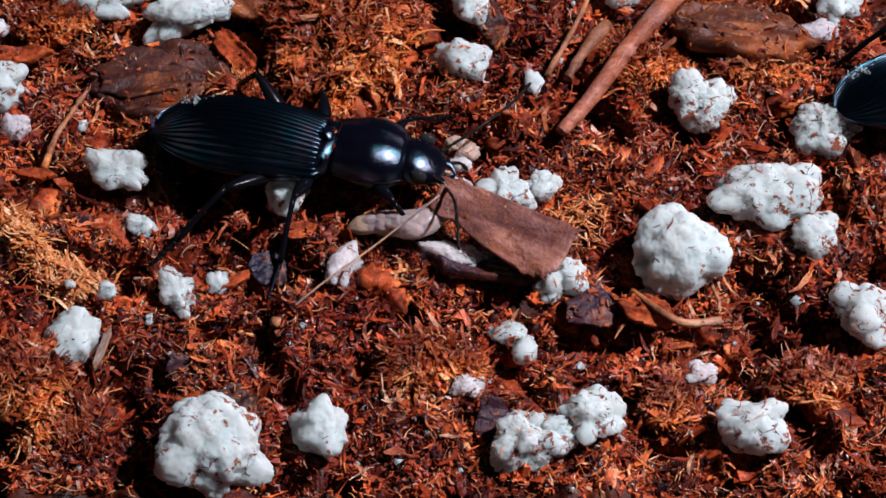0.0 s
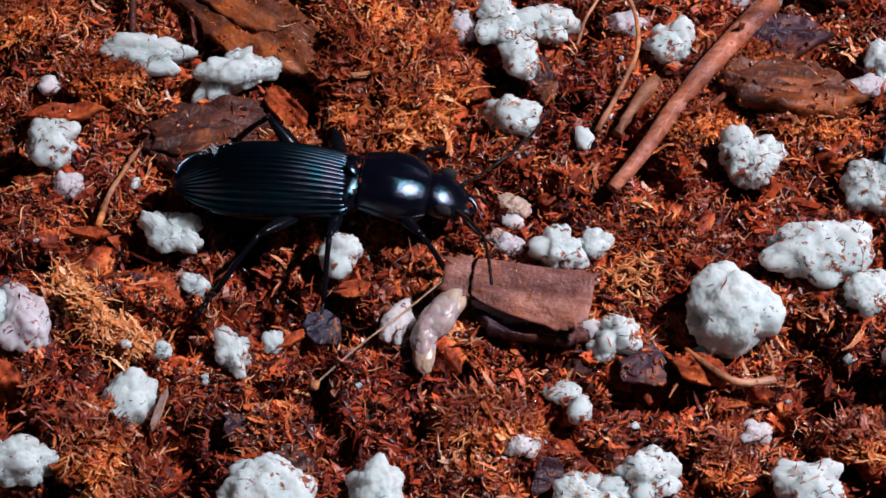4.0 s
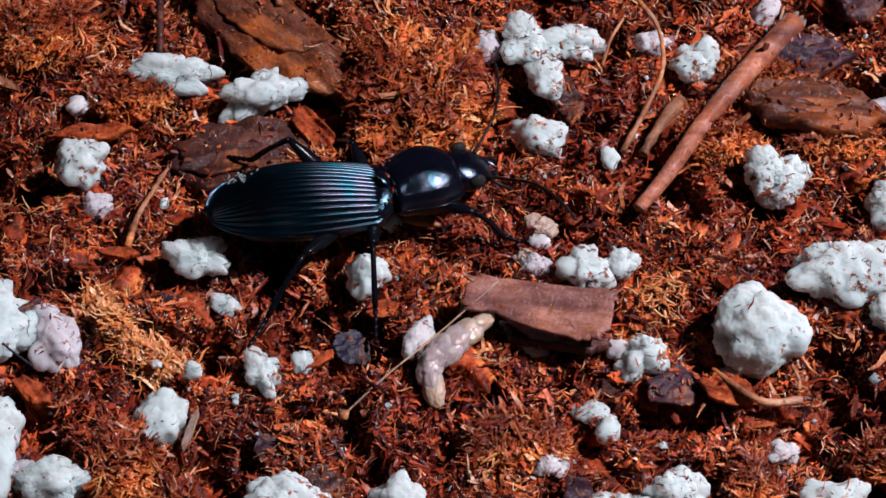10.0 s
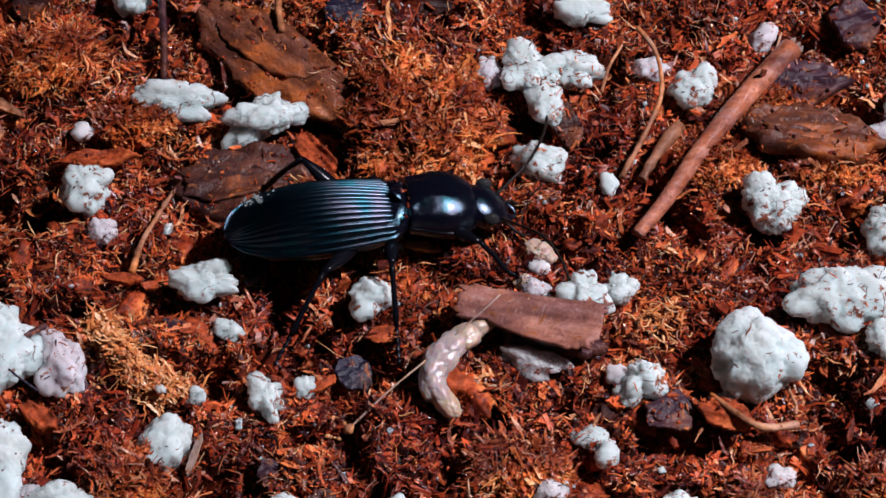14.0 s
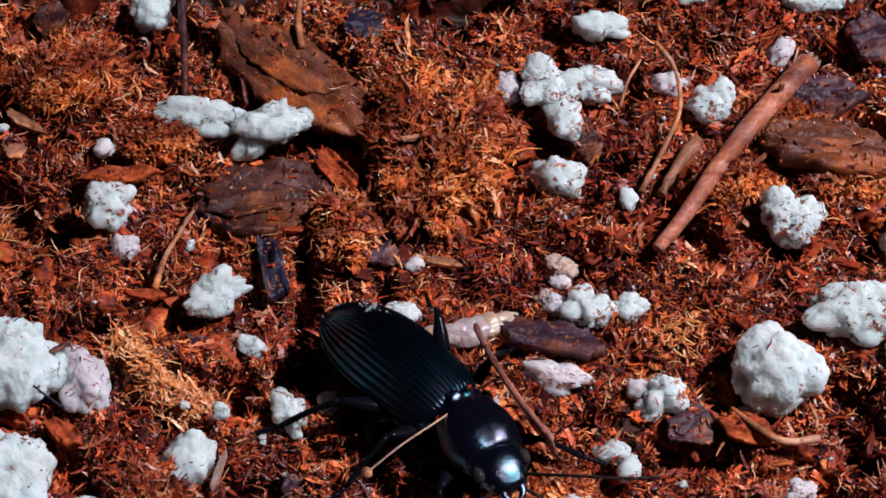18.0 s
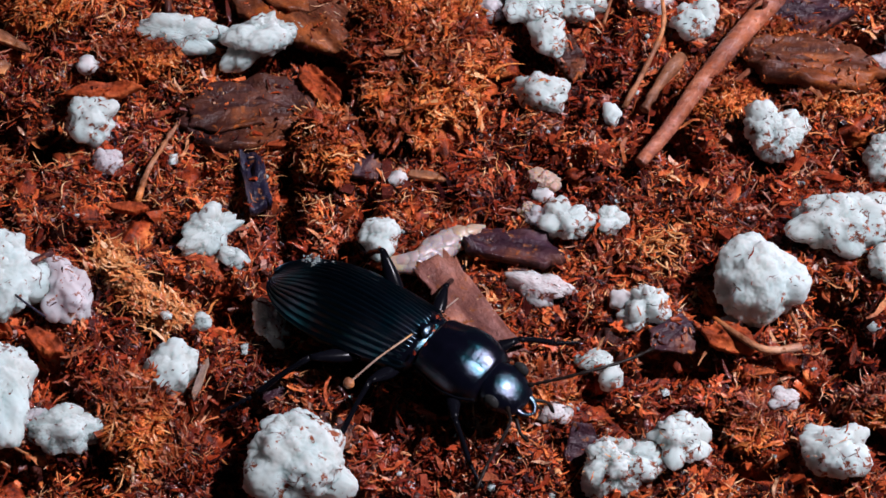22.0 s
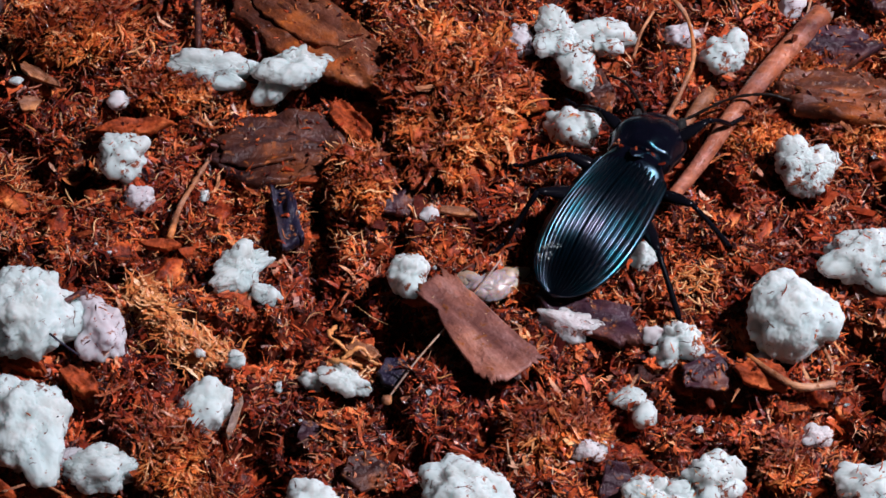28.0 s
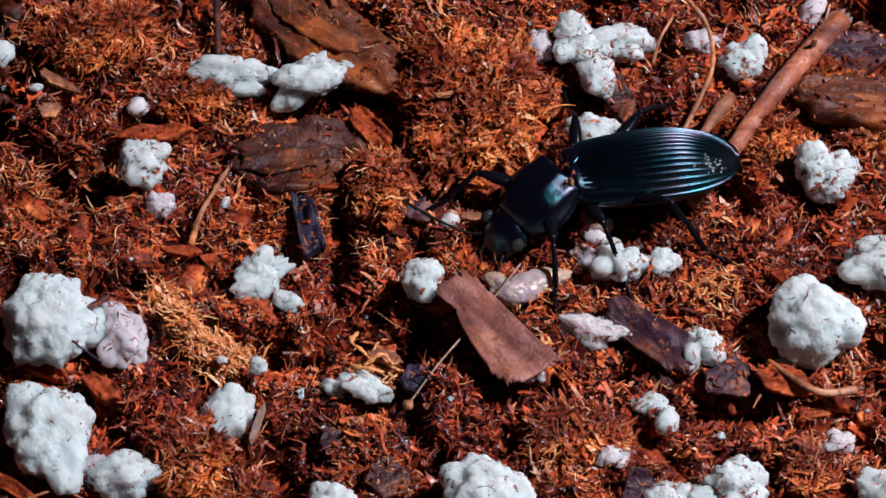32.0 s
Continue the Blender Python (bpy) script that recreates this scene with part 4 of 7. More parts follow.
# ---- mounds of the ground, then the sheet itself ----
MOUNDS += [
    (-6.65, 4.77, 2.0, 2.2, 0.7),
    (-14.84, -3.62, 3.2, 2.2, 0.7),
    (-14.72, -11.50, 2.0, 2.6, 0.9),
    (1.22, 15.53, 3.5, 3.0, 0.6),
    (12.23, 1.11, 3.0, 2.4, 0.4),
    (-20.60, 13.80, 4.0, 3.0, 0.6),
    (-20.98, 8.54, 3.0, 2.0, 0.4),
    (16.31, 6.95, 3.5, 3.0, 0.5),
    (-0.44, -10.39, 4.0, 2.0, 0.35),
    (15.52, 9.79, 2.6, 0.9, -2.0),
    (-5.97, 8.34, 0.7, 3.0, -2.6),
    (-20.1, 4.7, 1.5, 1.8, -2.8),
    (-4.41, -3.76, 1.2, 0.9, -1.6),
    (-8.93, -3.78, 1.5, 0.7, -1.5),
    (-1.07, -8.27, 1.4, 0.6, -1.5),
    (-6.38, -4.57, 1.2, 0.8, -1.4),
    (10.85, -6.22, 1.0, 0.8, -1.4),
    (9.54, 5.30, 0.8, 1.6, -1.4),
    (-11.79, -11.12, 0.9, 1.2, -1.5),
]
ground = build_ground()

# ---- perlite grains ----
perlite(-13.99, 11.43, 0.64, 2.57, 1.11, 0.92, -3, "clean", 11, 0.50)
nudged_grain = perlite(-9.76, 9.93, 0.86, 2.30, 1.30, 1.24, 20, "clean", 12, 0.80)
perlite(-17.98, 5.31, 0.75, 1.32, 1.30, 1.08, 0, "dirty", 13, 0.50)
perlite(-17.13, 3.17, 0.39, 0.77, 0.68, 0.57, 0, "grey", 14, 0.50)
perlite(-21.23, -4.68, 1.38, 2.35, 2.61, 1.99, 10, "clean", 15, 0.50)
perlite(-18.40, -4.98, 0.75, 1.18, 1.90, 1.05, 15, "grey", 16, 0.50)
perlite(-21.00, -11.10, 1.17, 1.99, 2.83, 1.69, 5, "clean", 17, 0.50)
perlite(-17.70, -12.63, 0.71, 1.78, 1.23, 1.03, 5, "clean", 18, 0.50)
perlite(-19.15, -12.34, 0.46, 0.78, 0.87, 0.66, 0, "grey", 19, 0.50)
pushed_grain = perlite(-12.13, -0.19, 0.63, 1.85, 1.09, 0.90, -5, "clean", 20, 0.70)
perlite(-10.99, -2.68, 0.30, 0.71, 0.52, 0.43, -20, "clean", 21, 0.50)
kicked_grain = perlite(-8.99, -6.64, 0.49, 0.83, 1.39, 0.71, 15, "dirty", 22, 0.80)
kicked_small_grain = perlite(-7.26, -5.87, 0.29, 0.50, 0.71, 0.42, 0, "clean", 23, 0.80)
perlite(-12.08, -6.45, 0.21, 0.39, 0.37, 0.31, 0, "clean", 24, 0.50)
perlite(-10.17, -7.76, 0.11, 0.19, 0.20, 0.17, 0, "clean", 25, 0.50)
perlite(-7.81, -10.58, 0.11, 0.22, 0.20, 0.17, 0, "clean", 26, 0.50)
perlite(-13.35, -9.35, 0.69, 1.18, 1.49, 1.00, -15, "clean", 27, 0.35)
rolled_grain = perlite(-6.83, -15.70, 1.39, 2.58, 2.42, 2.01, -30, "dirty", 28, 0.40)
rolled_small_grain = perlite(-2.59, -14.19, 0.72, 1.22, 1.31, 1.04, 0, "clean", 29, 0.50)
perlite(6.06, -14.72, 0.84, 1.63, 1.45, 1.21, 20, "dirty", 30, 0.80)
perlite(8.93, -13.65, 0.88, 1.52, 1.52, 1.27, 0, "dirty", 31, 0.70)
perlite(7.40, -14.35, 0.60, 1.29, 1.04, 0.86, 10, "dirty", 32, 0.60)
perlite(15.64, -13.88, 0.73, 1.52, 1.27, 1.06, 0, "dirty", 33, 0.40)
perlite(13.68, -10.82, 0.33, 0.73, 0.58, 0.48, 0, "pink", 34, 0.50)
perlite(13.05, -4.45, 1.39, 2.16, 2.45, 1.90, 0, "clean", 35, 0.34)
perlite(11.62, -6.61, 0.24, 0.56, 0.43, 0.35, 0, "pink", 36, 0.50)
perlite(17.06, -1.28, 1.02, 2.71, 1.77, 1.47, 12, "dirty", 37, 0.45)
perlite(19.12, -3.31, 0.61, 1.04, 1.28, 0.88, 0, "dirty", 38, 0.50)
perlite(20.13, 2.87, 0.84, 1.63, 1.45, 1.21, 0, "dirty", 39, 0.45)
perlite(21.03, -7.86, 0.84, 1.43, 1.80, 1.21, 20, "dirty", 40, 0.50)
perlite(14.29, 4.51, 0.86, 1.64, 1.49, 1.24, -30, "dirty", 41, 0.60)
perlite(3.43, 7.32, 0.67, 1.39, 1.16, 0.97, -20, "dirty", 42, 0.50)
perlite(6.84, 6.21, 0.29, 0.50, 0.77, 0.42, 0, "clean", 43, 0.50)
perlite(3.30, 13.05, 0.78, 1.62, 1.62, 1.12, -10, "dirty", 44, 0.70)
perlite(5.45, 13.35, 0.60, 1.45, 1.15, 0.85, -15, "dirty", 45, 0.70)
perlite(3.95, 11.05, 0.62, 1.05, 1.45, 0.9, 10, "dirty", 46, 0.50)
perlite(1.12, 13.31, 0.41, 0.70, 0.99, 0.59, 0, "grey", 47, 0.50)
perlite(11.12, 12.35, 0.69, 1.18, 1.42, 1.00, -20, "dirty", 48, 0.60)
perlite(9.16, 13.78, 0.41, 0.97, 0.71, 0.59, 0, "grey", 49, 0.50)
leaning_grain = perlite(-4.25, -1.33, 0.77, 1.15, 1.2, 1.0, 0, "dirty", 50, 0.60, note="white knobbly perlite grain beside the beetle")
shoved_grain = perlite(-2.00, -4.64, 0.41, 0.70, 1.26, 0.59, -20, "pink", 51, 0.60)
nestled_grain = perlite(5.43, -0.87, 0.65, 1.35, 1.30, 0.98, 0, "dirty", 52, 0.80)
nestled_small_grain = perlite(7.04, -0.47, 0.49, 1.0, 0.92, 0.71, 0, "clean", 53, 0.80)
perlite(3.22, -0.32, 0.33, 0.77, 0.57, 0.47, 0, "grey", 54, 0.50)
perlite(3.36, 1.09, 0.25, 0.56, 0.43, 0.36, 0, "pink", 55, 0.50)
perlite(7.90, -5.81, 0.65, 1.18, 1.13, 0.94, 30, "dirty", 56, 0.80)
perlite(7.22, -6.50, 0.33, 0.70, 0.57, 0.47, 0, "dirty", 57, 0.50)
perlite(6.82, -5.23, 0.33, 0.56, 0.57, 0.47, 0, "pink", 58, 0.50)
perlite(3.13, -4.66, 0.49, 1.79, 0.85, 0.70, -15, "pink", 59, 0.60)
perlite(5.53, -8.71, 0.28, 1.05, 0.60, 0.45, -15, "dirty", 60, 0.50)
perlite(6.17, -9.60, 0.33, 0.56, 0.71, 0.47, -10, "dirty", 61, 0.50)
perlite(-16.80, 18.57, 0.64, 1.09, 1.18, 0.92, 0, "clean", 62, 0.50)
perlite(5.93, 17.72, 0.49, 1.52, 0.85, 0.71, -5, "clean", 63, 0.50)
perlite(17.09, 19.56, 0.38, 1.88, 0.66, 0.55, 0, "clean", 64, 0.50)
perlite(14.78, 15.83, 0.41, 0.69, 1.03, 0.59, -20, "grey", 65, 0.50)
perlite(10.79, 20.01, 0.25, 1.01, 0.44, 0.37, 0, "clean", 66, 0.50)
perlite(-10.77, -2.76, 0.28, 0.64, 0.49, 0.41, -25, "clean", 67, 0.50)
perlite(3.61, -11.61, 0.35, 0.83, 0.61, 0.51, 0, "pink", 69, 0.50)
perlite(-12.14, -6.50, 0.20, 0.46, 0.35, 0.29, 0, "clean", 71, 0.50)
perlite(-13.78, -5.94, 0.13, 0.28, 0.23, 0.19, 0, "clean", 72, 0.50)
perlite(-10.17, -8.01, 0.10, 0.17, 0.17, 0.14, 0, "clean", 73, 0.50)
perlite(-18.53, 9.48, 0.32, 0.57, 0.55, 0.46, 0, "pink", 74, 0.50)
perlite(20.24, 9.46, 0.38, 1.25, 0.66, 0.55, 15, "grey", 75, 0.50)
perlite(21.54, 11.23, 0.33, 1.09, 0.58, 0.48, 0, "clean", 76, 0.50)
perlite(21.25, 11.17, 0.51, 0.86, 1.28, 0.73, 0, "clean", 77, 0.50)
perlite(-25.55, 13.24, 0.34, 0.57, 0.73, 0.48, 0, "clean", 78, 0.50)
perlite(-23.71, 11.01, 0.15, 0.40, 0.26, 0.22, 0, "clean", 79, 0.50)
perlite(-13.28, 11.54, 0.32, 1.49, 0.55, 0.46, 0, "clean", 80, 0.50)
perlite(-12.13, -6.18, 0.21, 0.38, 0.36, 0.30, 0, "clean", 81, 0.50)
perlite(8.53, -10.34, 0.12, 0.20, 0.20, 0.17, 0, "clean", 82, 0.50)
perlite(11.79, -6.36, 0.24, 0.48, 0.41, 0.35, 0, "pink", 83, 0.50)
perlite(-3.41, 2.21, 0.28, 0.48, 0.49, 0.41, 0, "pink", 84, 0.50)
perlite(5.91, 17.72, 0.35, 1.42, 0.61, 0.51, 0, "clean", 85, 0.50)

# ---- bark ----
bark_chip = chip("bark_chip", 0, 0, 2, 6.9, 2.6, 0.24, chip_mat, 3, "thin pinkish-brown flake of bark tugged about by the beetle", bow=0.22, corner=0.18)
for v_ in bark_chip.data.vertices:
    s_ = v_.co.x / U / 6.9 + 0.5
    v_.co.y *= 0.82 + 0.22 * s_ - 0.22 * math.exp(-(((s_ - 0.22) / 0.06) ** 2)) * (v_.co.y < 0) - 0.10 * math.exp(-(((s_ - 0.66) / 0.12) ** 2)) * (v_.co.y > 0)
    v_.co.x += 0.28 * v_.co.y * (s_ > 0.5)
dark_chip = chip("bark_chip", 0, 0, 1, 5.6, 2.5, 0.5, purple_mat, 4, "dark purplish bark chip under the prey", corner=0.2)
chip("bark_slab", -10.55, 6.2, 0.15, 6.9, 4.6, 0.7, slate_mat, 5, "dark brown slab of bark half sunk in the soil", turn=3, rx=6, corner=0.22)
chip("bark_slab", -9.3, 13.9, 0.45, 11.0, 4.6, 0.8, ruddy_mat, 6, "large dark brown slab of bark with a pale flake on it", turn=-49, rx=4, ry=4, corner=0.2)
chip("bark_slab", 16.85, 8.60, 1.15, 6.8, 3.5, 0.8, ruddy_mat, 107, "thick dark bark slab with a reddish broken edge", turn=-10, rx=-1, ry=3, corner=0.22)
chip("bark_slab", 16.71, 12.34, 0.80, 4.0, 2.4, 0.6, purple_mat, 8, "flat dark purplish bark piece behind a twig", turn=-4, rx=12)
chip("wood_splinter", -10.09, 1.87, 0.35, 3.4, 1.15, 0.7, black_mat, 9, "blackened splinter of wood", turn=-80, kind="wood splinter", corner=0.16)
chip("bark_chip", 9.02, -7.24, 0.17, 2.5, 2.3, 0.2, purple_mat, 10, "dull purple bark chip flat on the soil", turn=20, rx=10)
chip("bark_chip", -5.02, 3.10, 0.30, 2.0, 2.1, 0.4, purple_mat, 11, "greyish bark chip flat on the soil", turn=50, rx=8)
chip("bark_chip", -6.15, -12.68, 0.30, 2.1, 2.3, 0.4, slate_mat, 12, "dark brown bark chip flat on the soil", turn=15, rx=15)
chip("bark_chip", 4.83, -13.51, 0.40, 1.7, 2.4, 0.4, purple_mat, 13, "dark purple bark chip leaning on perlite", turn=5, rx=30)
chip("bark_chip", -8.69, -10.52, 0.25, 1.1, 1.2, 0.3, purple_mat, 15, "small purplish bark chip on the soil", turn=10, rx=12)
chip("bark_chip", 2.20, -4.04, 0.25, 1.3, 1.2, 0.3, slate_mat, 16, "small dark brown bark chip", turn=70, rx=12)
kicked_chip = chip("bark_chip", -5.09, -5.09, 0.25, 1.7, 1.9, 0.4, black_mat, 17, "small black bark chip flat upon the soil", turn=30, rx=12)
chip("bark_chip", 4.94, 10.02, 0.20, 1.6, 2.8, 0.4, slate_mat, 18, "dark brown bark chip between perlite grains", turn=10, rx=12)
chip("bark_chip", -13.38, -2.47, 0.20, 1.2, 0.9, 0.3, purple_mat, 19, "small purplish bark chip on the soil", turn=-10, rx=12)
chip("bark_chip", -21.94, 18.20, 0.40, 1.8, 2.0, 0.5, slate_mat, 20, "dark rounded bark chip", turn=0, rx=20)
chip("bark_chip", 19.39, 16.72, 0.50, 2.6, 3.2, 0.6, purple_mat, 21, "dark blue-purple bark chip behind the twig", turn=20, rx=14)
chip("bark_chip", -6.06, 17.90, 0.30, 2.2, 2.2, 0.5, black_mat, 22, "blackened bark chip beside a large slab", turn=20, rx=10)
chip("wood_chip", 11.57, -7.54, 0.45, 2.9, 1.5, 0.5, orange_mat, 23, "orange chip of wood on the soil", turn=-25, rx=20, kind="wood chip")
chip("wood_chip", -17.85, 7.70, 0.35, 4.2, 0.95, 0.5, orange_mat, 24, "long orange strip of bark", turn=6, rx=16, kind="wood chip", corner=0.3)
chip("wood_chip", -22.59, 11.16, 0.40, 2.9, 0.65, 0.45, tan_mat, 25, "narrow tan splinter of wood", turn=-38, rx=14, kind="wood chip")
chip("wood_chip", -22.80, 9.17, 0.50, 1.1, 0.8, 0.3, tan_mat, 26, "small pale tan chip of wood", turn=10, rx=20, kind="wood chip")
chip("wood_chip", -19.00, -7.78, 0.40, 2.1, 1.1, 0.8, orange_mat, 27, "reddish brown lump of wood", turn=-35, rx=10, kind="wood chip", corner=0.3)
chip("wood_chip", -21.79, -6.51, 0.40, 2.6, 1.1, 0.7, orange_mat, 28, "orange-brown lump of coconut husk", turn=-30, rx=10, kind="wood chip")
chip("wood_chip", -7.11, 7.52, 0.60, 2.9, 1.3, 0.6, orange_mat, 29, "frayed orange strip of husk", turn=-52, rx=8, kind="wood chip")
clod("soil_clod", 12.12, -12.06, 0.0, 1.1, 1.5, 0.7, 90, "small orange-red clod of husk")
clod("soil_clod", 18.42, -10.90, 0.0, 2.0, 1.3, 0.8, 91, "flat orange-red clod of husk")
chip("wood_chip", -3.87, -3.00, 0.40, 1.7, 0.9, 0.3, orange_mat, 32, "bright orange chip beside a perlite grain", turn=10, rx=20, kind="wood chip")
chip("wood_chip", -6.56, -5.87, 0.30, 1.6, 0.5, 0.3, orange_mat, 33, "small orange splinter of wood", turn=38, rx=10, kind="wood chip")
chip("wood_chip", -9.11, 4.25, 0.35, 1.2, 0.5, 0.3, orange_mat, 34, "small orange-tan splinter of wood", turn=5, rx=10, kind="wood chip")
chip("wood_chip", -15.90, 0.28, 0.35, 2.0, 0.6, 0.4, orange_mat, 35, "orange-tan splinter on the soil", turn=-8, rx=10, kind="wood chip", corner=0.3)
chip("wood_chip", -2.08, 2.26, 0.35, 1.9, 0.4, 0.3, tan_mat, 36, "thin tan splinter on the soil", turn=-12, rx=10, kind="wood chip")
chip("wood_chip", -8.70, -6.62, 0.30, 1.0, 0.5, 0.3, orange_mat, 37, "small orange splinter of wood", turn=40, rx=10, kind="wood chip")
chip("wood_chip", -22.39, -13.34, 0.50, 3.0, 0.7, 0.5, orange_mat, 38, "orange-brown stick end on the soil", turn=-40, rx=10, kind="wood chip")
chip("wood_chip", -11.98, -9.9, 0.60, 2.5, 0.36, 0.32, straw_mat, 39, "upright pale tan splinter beside perlite", turn=75, rx=5, kind="wood chip")
chip("wood_chip", 0.08, 10.19, 1.60, 2.4, 1.6, 0.4, orange_mat, 40, "orange flake on the coconut-fibre clod", turn=60, rx=20, kind="wood chip", corner=0.3)
chip("wood_chip", -7.43, 8.31, 0.50, 2.0, 1.1, 0.5, orange_mat, 41, "orange husk flake beside a dark slab", turn=-60, rx=10, kind="wood chip")
chip("wood_chip", 12.33, 2.74, 0.30, 1.5, 0.5, 0.35, tan_mat, 42, "small tan bud scale on the soil", turn=70, rx=10, kind="wood chip", corner=0.35)
turned_up_chip = chip("wood_chip", -6.41, -6.28, 0.70, 1.6, 0.8, 0.4, tan_mat, 43, "frayed tan fibre piece on a grey grain", turn=-15, rx=20, kind="wood chip")

# ---- twigs ----
main_twig = rod("twig", [(7.99, 2.88, 0.55), (9.34, 4.70, 0.75), (11.39, 8.09, 0.95), (13.76, 11.42, 1.15), (16.03, 14.24, 1.30)], 0.31, 0.60, stick_mat, 50, "reddish-brown twig with a broken end lying on the soil", knots=0.014)
splinters = np.random.RandomState(77)
for k_ in range(7):
    a_, out_ = k_ * 2 * math.pi / 7, splinters.uniform(0.25, 0.6)
    root_ = Vector((16.0 + 0.36 * math.cos(a_) * 0.78, 14.2 - 0.36 * math.cos(a_) * 0.62, 1.28 + 0.36 * math.sin(a_)))
    tip_ = root_ + Vector((0.62, 0.77, 0.06)) * out_
    part("splinter", poly_mesh("splinter", [tube([root_, root_.lerp(tip_, 0.5), tip_], [0.2, 0.16, 0.03], 6)], straw_mat), main_twig, "pale broken wood")
rod("twig", [(7.43, 6.52, 0.50), (8.75, 9.34, 0.80), (9.48, 11.10, 1.50), (9.29, 13.27, 2.00), (8.44, 14.81, 2.20)], 0.15, 0.10, tan_mat, 51, "thin tan twig leaning over a perlite grain", knots=0.16)
rod("wood_strip", [(8.37, 6.43, 0.40), (9.24, 8.05, 0.60), (10.35, 9.68, 0.70)], 0.24, 0.32, tan_mat, 52, "rough tan strip of wood beside the twig", "wood strip", n=9, knots=0.22)
rod("rootlet", [(6.64, 12.05, 0.50), (7.05, 13.29, 1.00), (7.73, 14.59, 1.20)], 0.09, 0.07, tan_mat, 53, "thin pale curved rootlet", "rootlet", sides=6)
rod("twig", [(-14.78, 12.46, 0.90), (-14.90, 14.86, 1.20), (-15.16, 17.41, 1.40), (-15.28, 19.62, 1.60)], 0.17, 0.22, purple_mat, 54, "slim grey twig standing out of the soil")
rod("rootlet", [(10.87, -6.50, 0.60), (12.01, -7.88, 0.90), (13.09, -8.57, 0.90), (14.64, -8.25, 0.70)], 0.13, 0.2, tan_mat, 55, "pale tan rootlet over an orange chip", "rootlet", sides=8)
rod("rootlet", [(14.33, -6.10, 0.60), (14.63, -7.06, 0.60), (14.60, -7.56, 0.50)], 0.1, 0.08, tan_mat, 56, "short pale rootlet under perlite", "rootlet", sides=8)
rod("twig", [(-13.91, 5.62, 0.40), (-14.53, 4.02, 0.50), (-15.15, 2.42, 0.50), (-15.52, 0.59, 0.40)], 0.11, 0.15, tan_mat, 57, "tan crooked root piece on the soil", knots=0.2)
rod("rootlet", [(-20.52, -6.25, 2.30), (-19.78, -6.95, 2.30), (-18.95, -7.20, 1.60)], 0.06, 0.05, black_mat, 58, "fine dark rootlet lying on perlite", "rootlet", sides=6)
rod("twig", [(-20.83, -5.27, 2.20), (-19.85, -4.70, 2.30), (-18.96, -3.71, 1.90)], 0.08, 0.16, purple_mat, 59, "small dark twig lying on perlite", knots=0.12)
turned_up = [
    rod("rootlet", curl_, 0.13, 0.08, pale_mat, 640 + k_, "pale orange-tan curled strip of husk fibre", "rootlet", n=14, sides=7, knots=0.32)
    for k_, curl_ in enumerate((
        [(-7.6, -5.0, 0.90), (-7.9, -5.7, 1.10), (-7.4, -6.2, 1.10), (-7.0, -6.6, 0.90)],
        [(-7.3, -6.9, 0.90), (-6.5, -6.5, 1.20), (-6.0, -6.9, 0.90)],
        [(-7.9, -6.9, 0.80), (-7.2, -7.2, 1.10), (-6.4, -7.3, 0.90)],
    ))
]
stalk = rod("stalk", [(0, 0, 0), (2.5, 0.06, 0.05), (5.5, -0.04, 0.04), (9.2, 0, 0)], 0.055, 0.045, straw_mat, 60, "thin dry grass stalk with a seed head", "stalk", sides=6)
rod("rootlet", [(-2.96, 13.78, 1.20), (-1.30, 12.45, 1.70), (0.62, 11.79, 1.60)], 0.06, 0.05, tan_mat, 62, "thin tan rootlet over the clod", "rootlet", sides=6)
rod("rootlet", [(-21.85, -14.00, 0.80), (-20.41, -13.62, 0.90), (-19.17, -14.07, 0.70)], 0.07, 0.07, tan_mat, 63, "thin tan rootlet by the perlite", "rootlet", sides=6)
rod("twig", [(-9.08, 15.35, 1.30), (-9.32, 16.92, 1.50), (-9.23, 18.71, 1.70)], 0.2, 0.16, tan_mat, 64, "short tan twig on a bark slab")
part("seed_head", poly_mesh("seed_head", [tube([(-0.3, 0, 0), (-0.15, 0, 0), (0.0, 0, 0), (0.25, 0, 0)], [0.08, 0.24, 0.26, 0.06], 10)], tan_mat), stalk, "small tan seed head")
tagged(new("husk", grain_mesh(901, 0.78, 0.66, 0.5, seed_mat, 0.6)), "pale translucent husk beside the perlite", "husk").matrix_basis = mm(3.49, 1.93, 0.40)
tagged(new("prey_scrap", grain_mesh(902, 0.5, 0.4, 0.4, seed_mat, 0.6)), "scrap of pale prey flesh on the soil", "prey scrap").matrix_basis = mm(2.64, 0.21, 0.30)

# ---- tufts and the clod ----
clod("soil_clod", -2.35, 8.55, 0.80, 3.6, 5.0, 2.3, 81, "crumbling orange-brown clod of coconut fibre")
clod("soil_clod", -6.63, 3.88, 0.50, 1.6, 2.2, 1.3, 82, "small crumbling orange-brown clod")
clod("soil_clod", -14.71, -11.65, 0.50, 1.5, 2.2, 1.1, 83, "soft brown clod with loose fibres")
clod("soil_clod", -20.89, 14.09, 0.50, 3.0, 2.4, 1.0, 84, "orange-brown clod of husk fibre")
clod("soil_clod", 14.96, 11.65, 0.10, 2.4, 2.0, 0.9, 85, "orange-brown clod under the twig")
clod("soil_clod", 17.43, 7.50, 0.20, 2.2, 1.6, 0.9, 86, "orange-brown clod between perlite grains")
clod("soil_clod", 2.17, -10.13, 0.00, 2.4, 1.8, 0.7, 87, "low red-brown clod of peat")
clod("soil_clod", -16.18, 10.26, 0.10, 2.2, 1.4, 0.8, 88, "low orange-brown clod of peat")
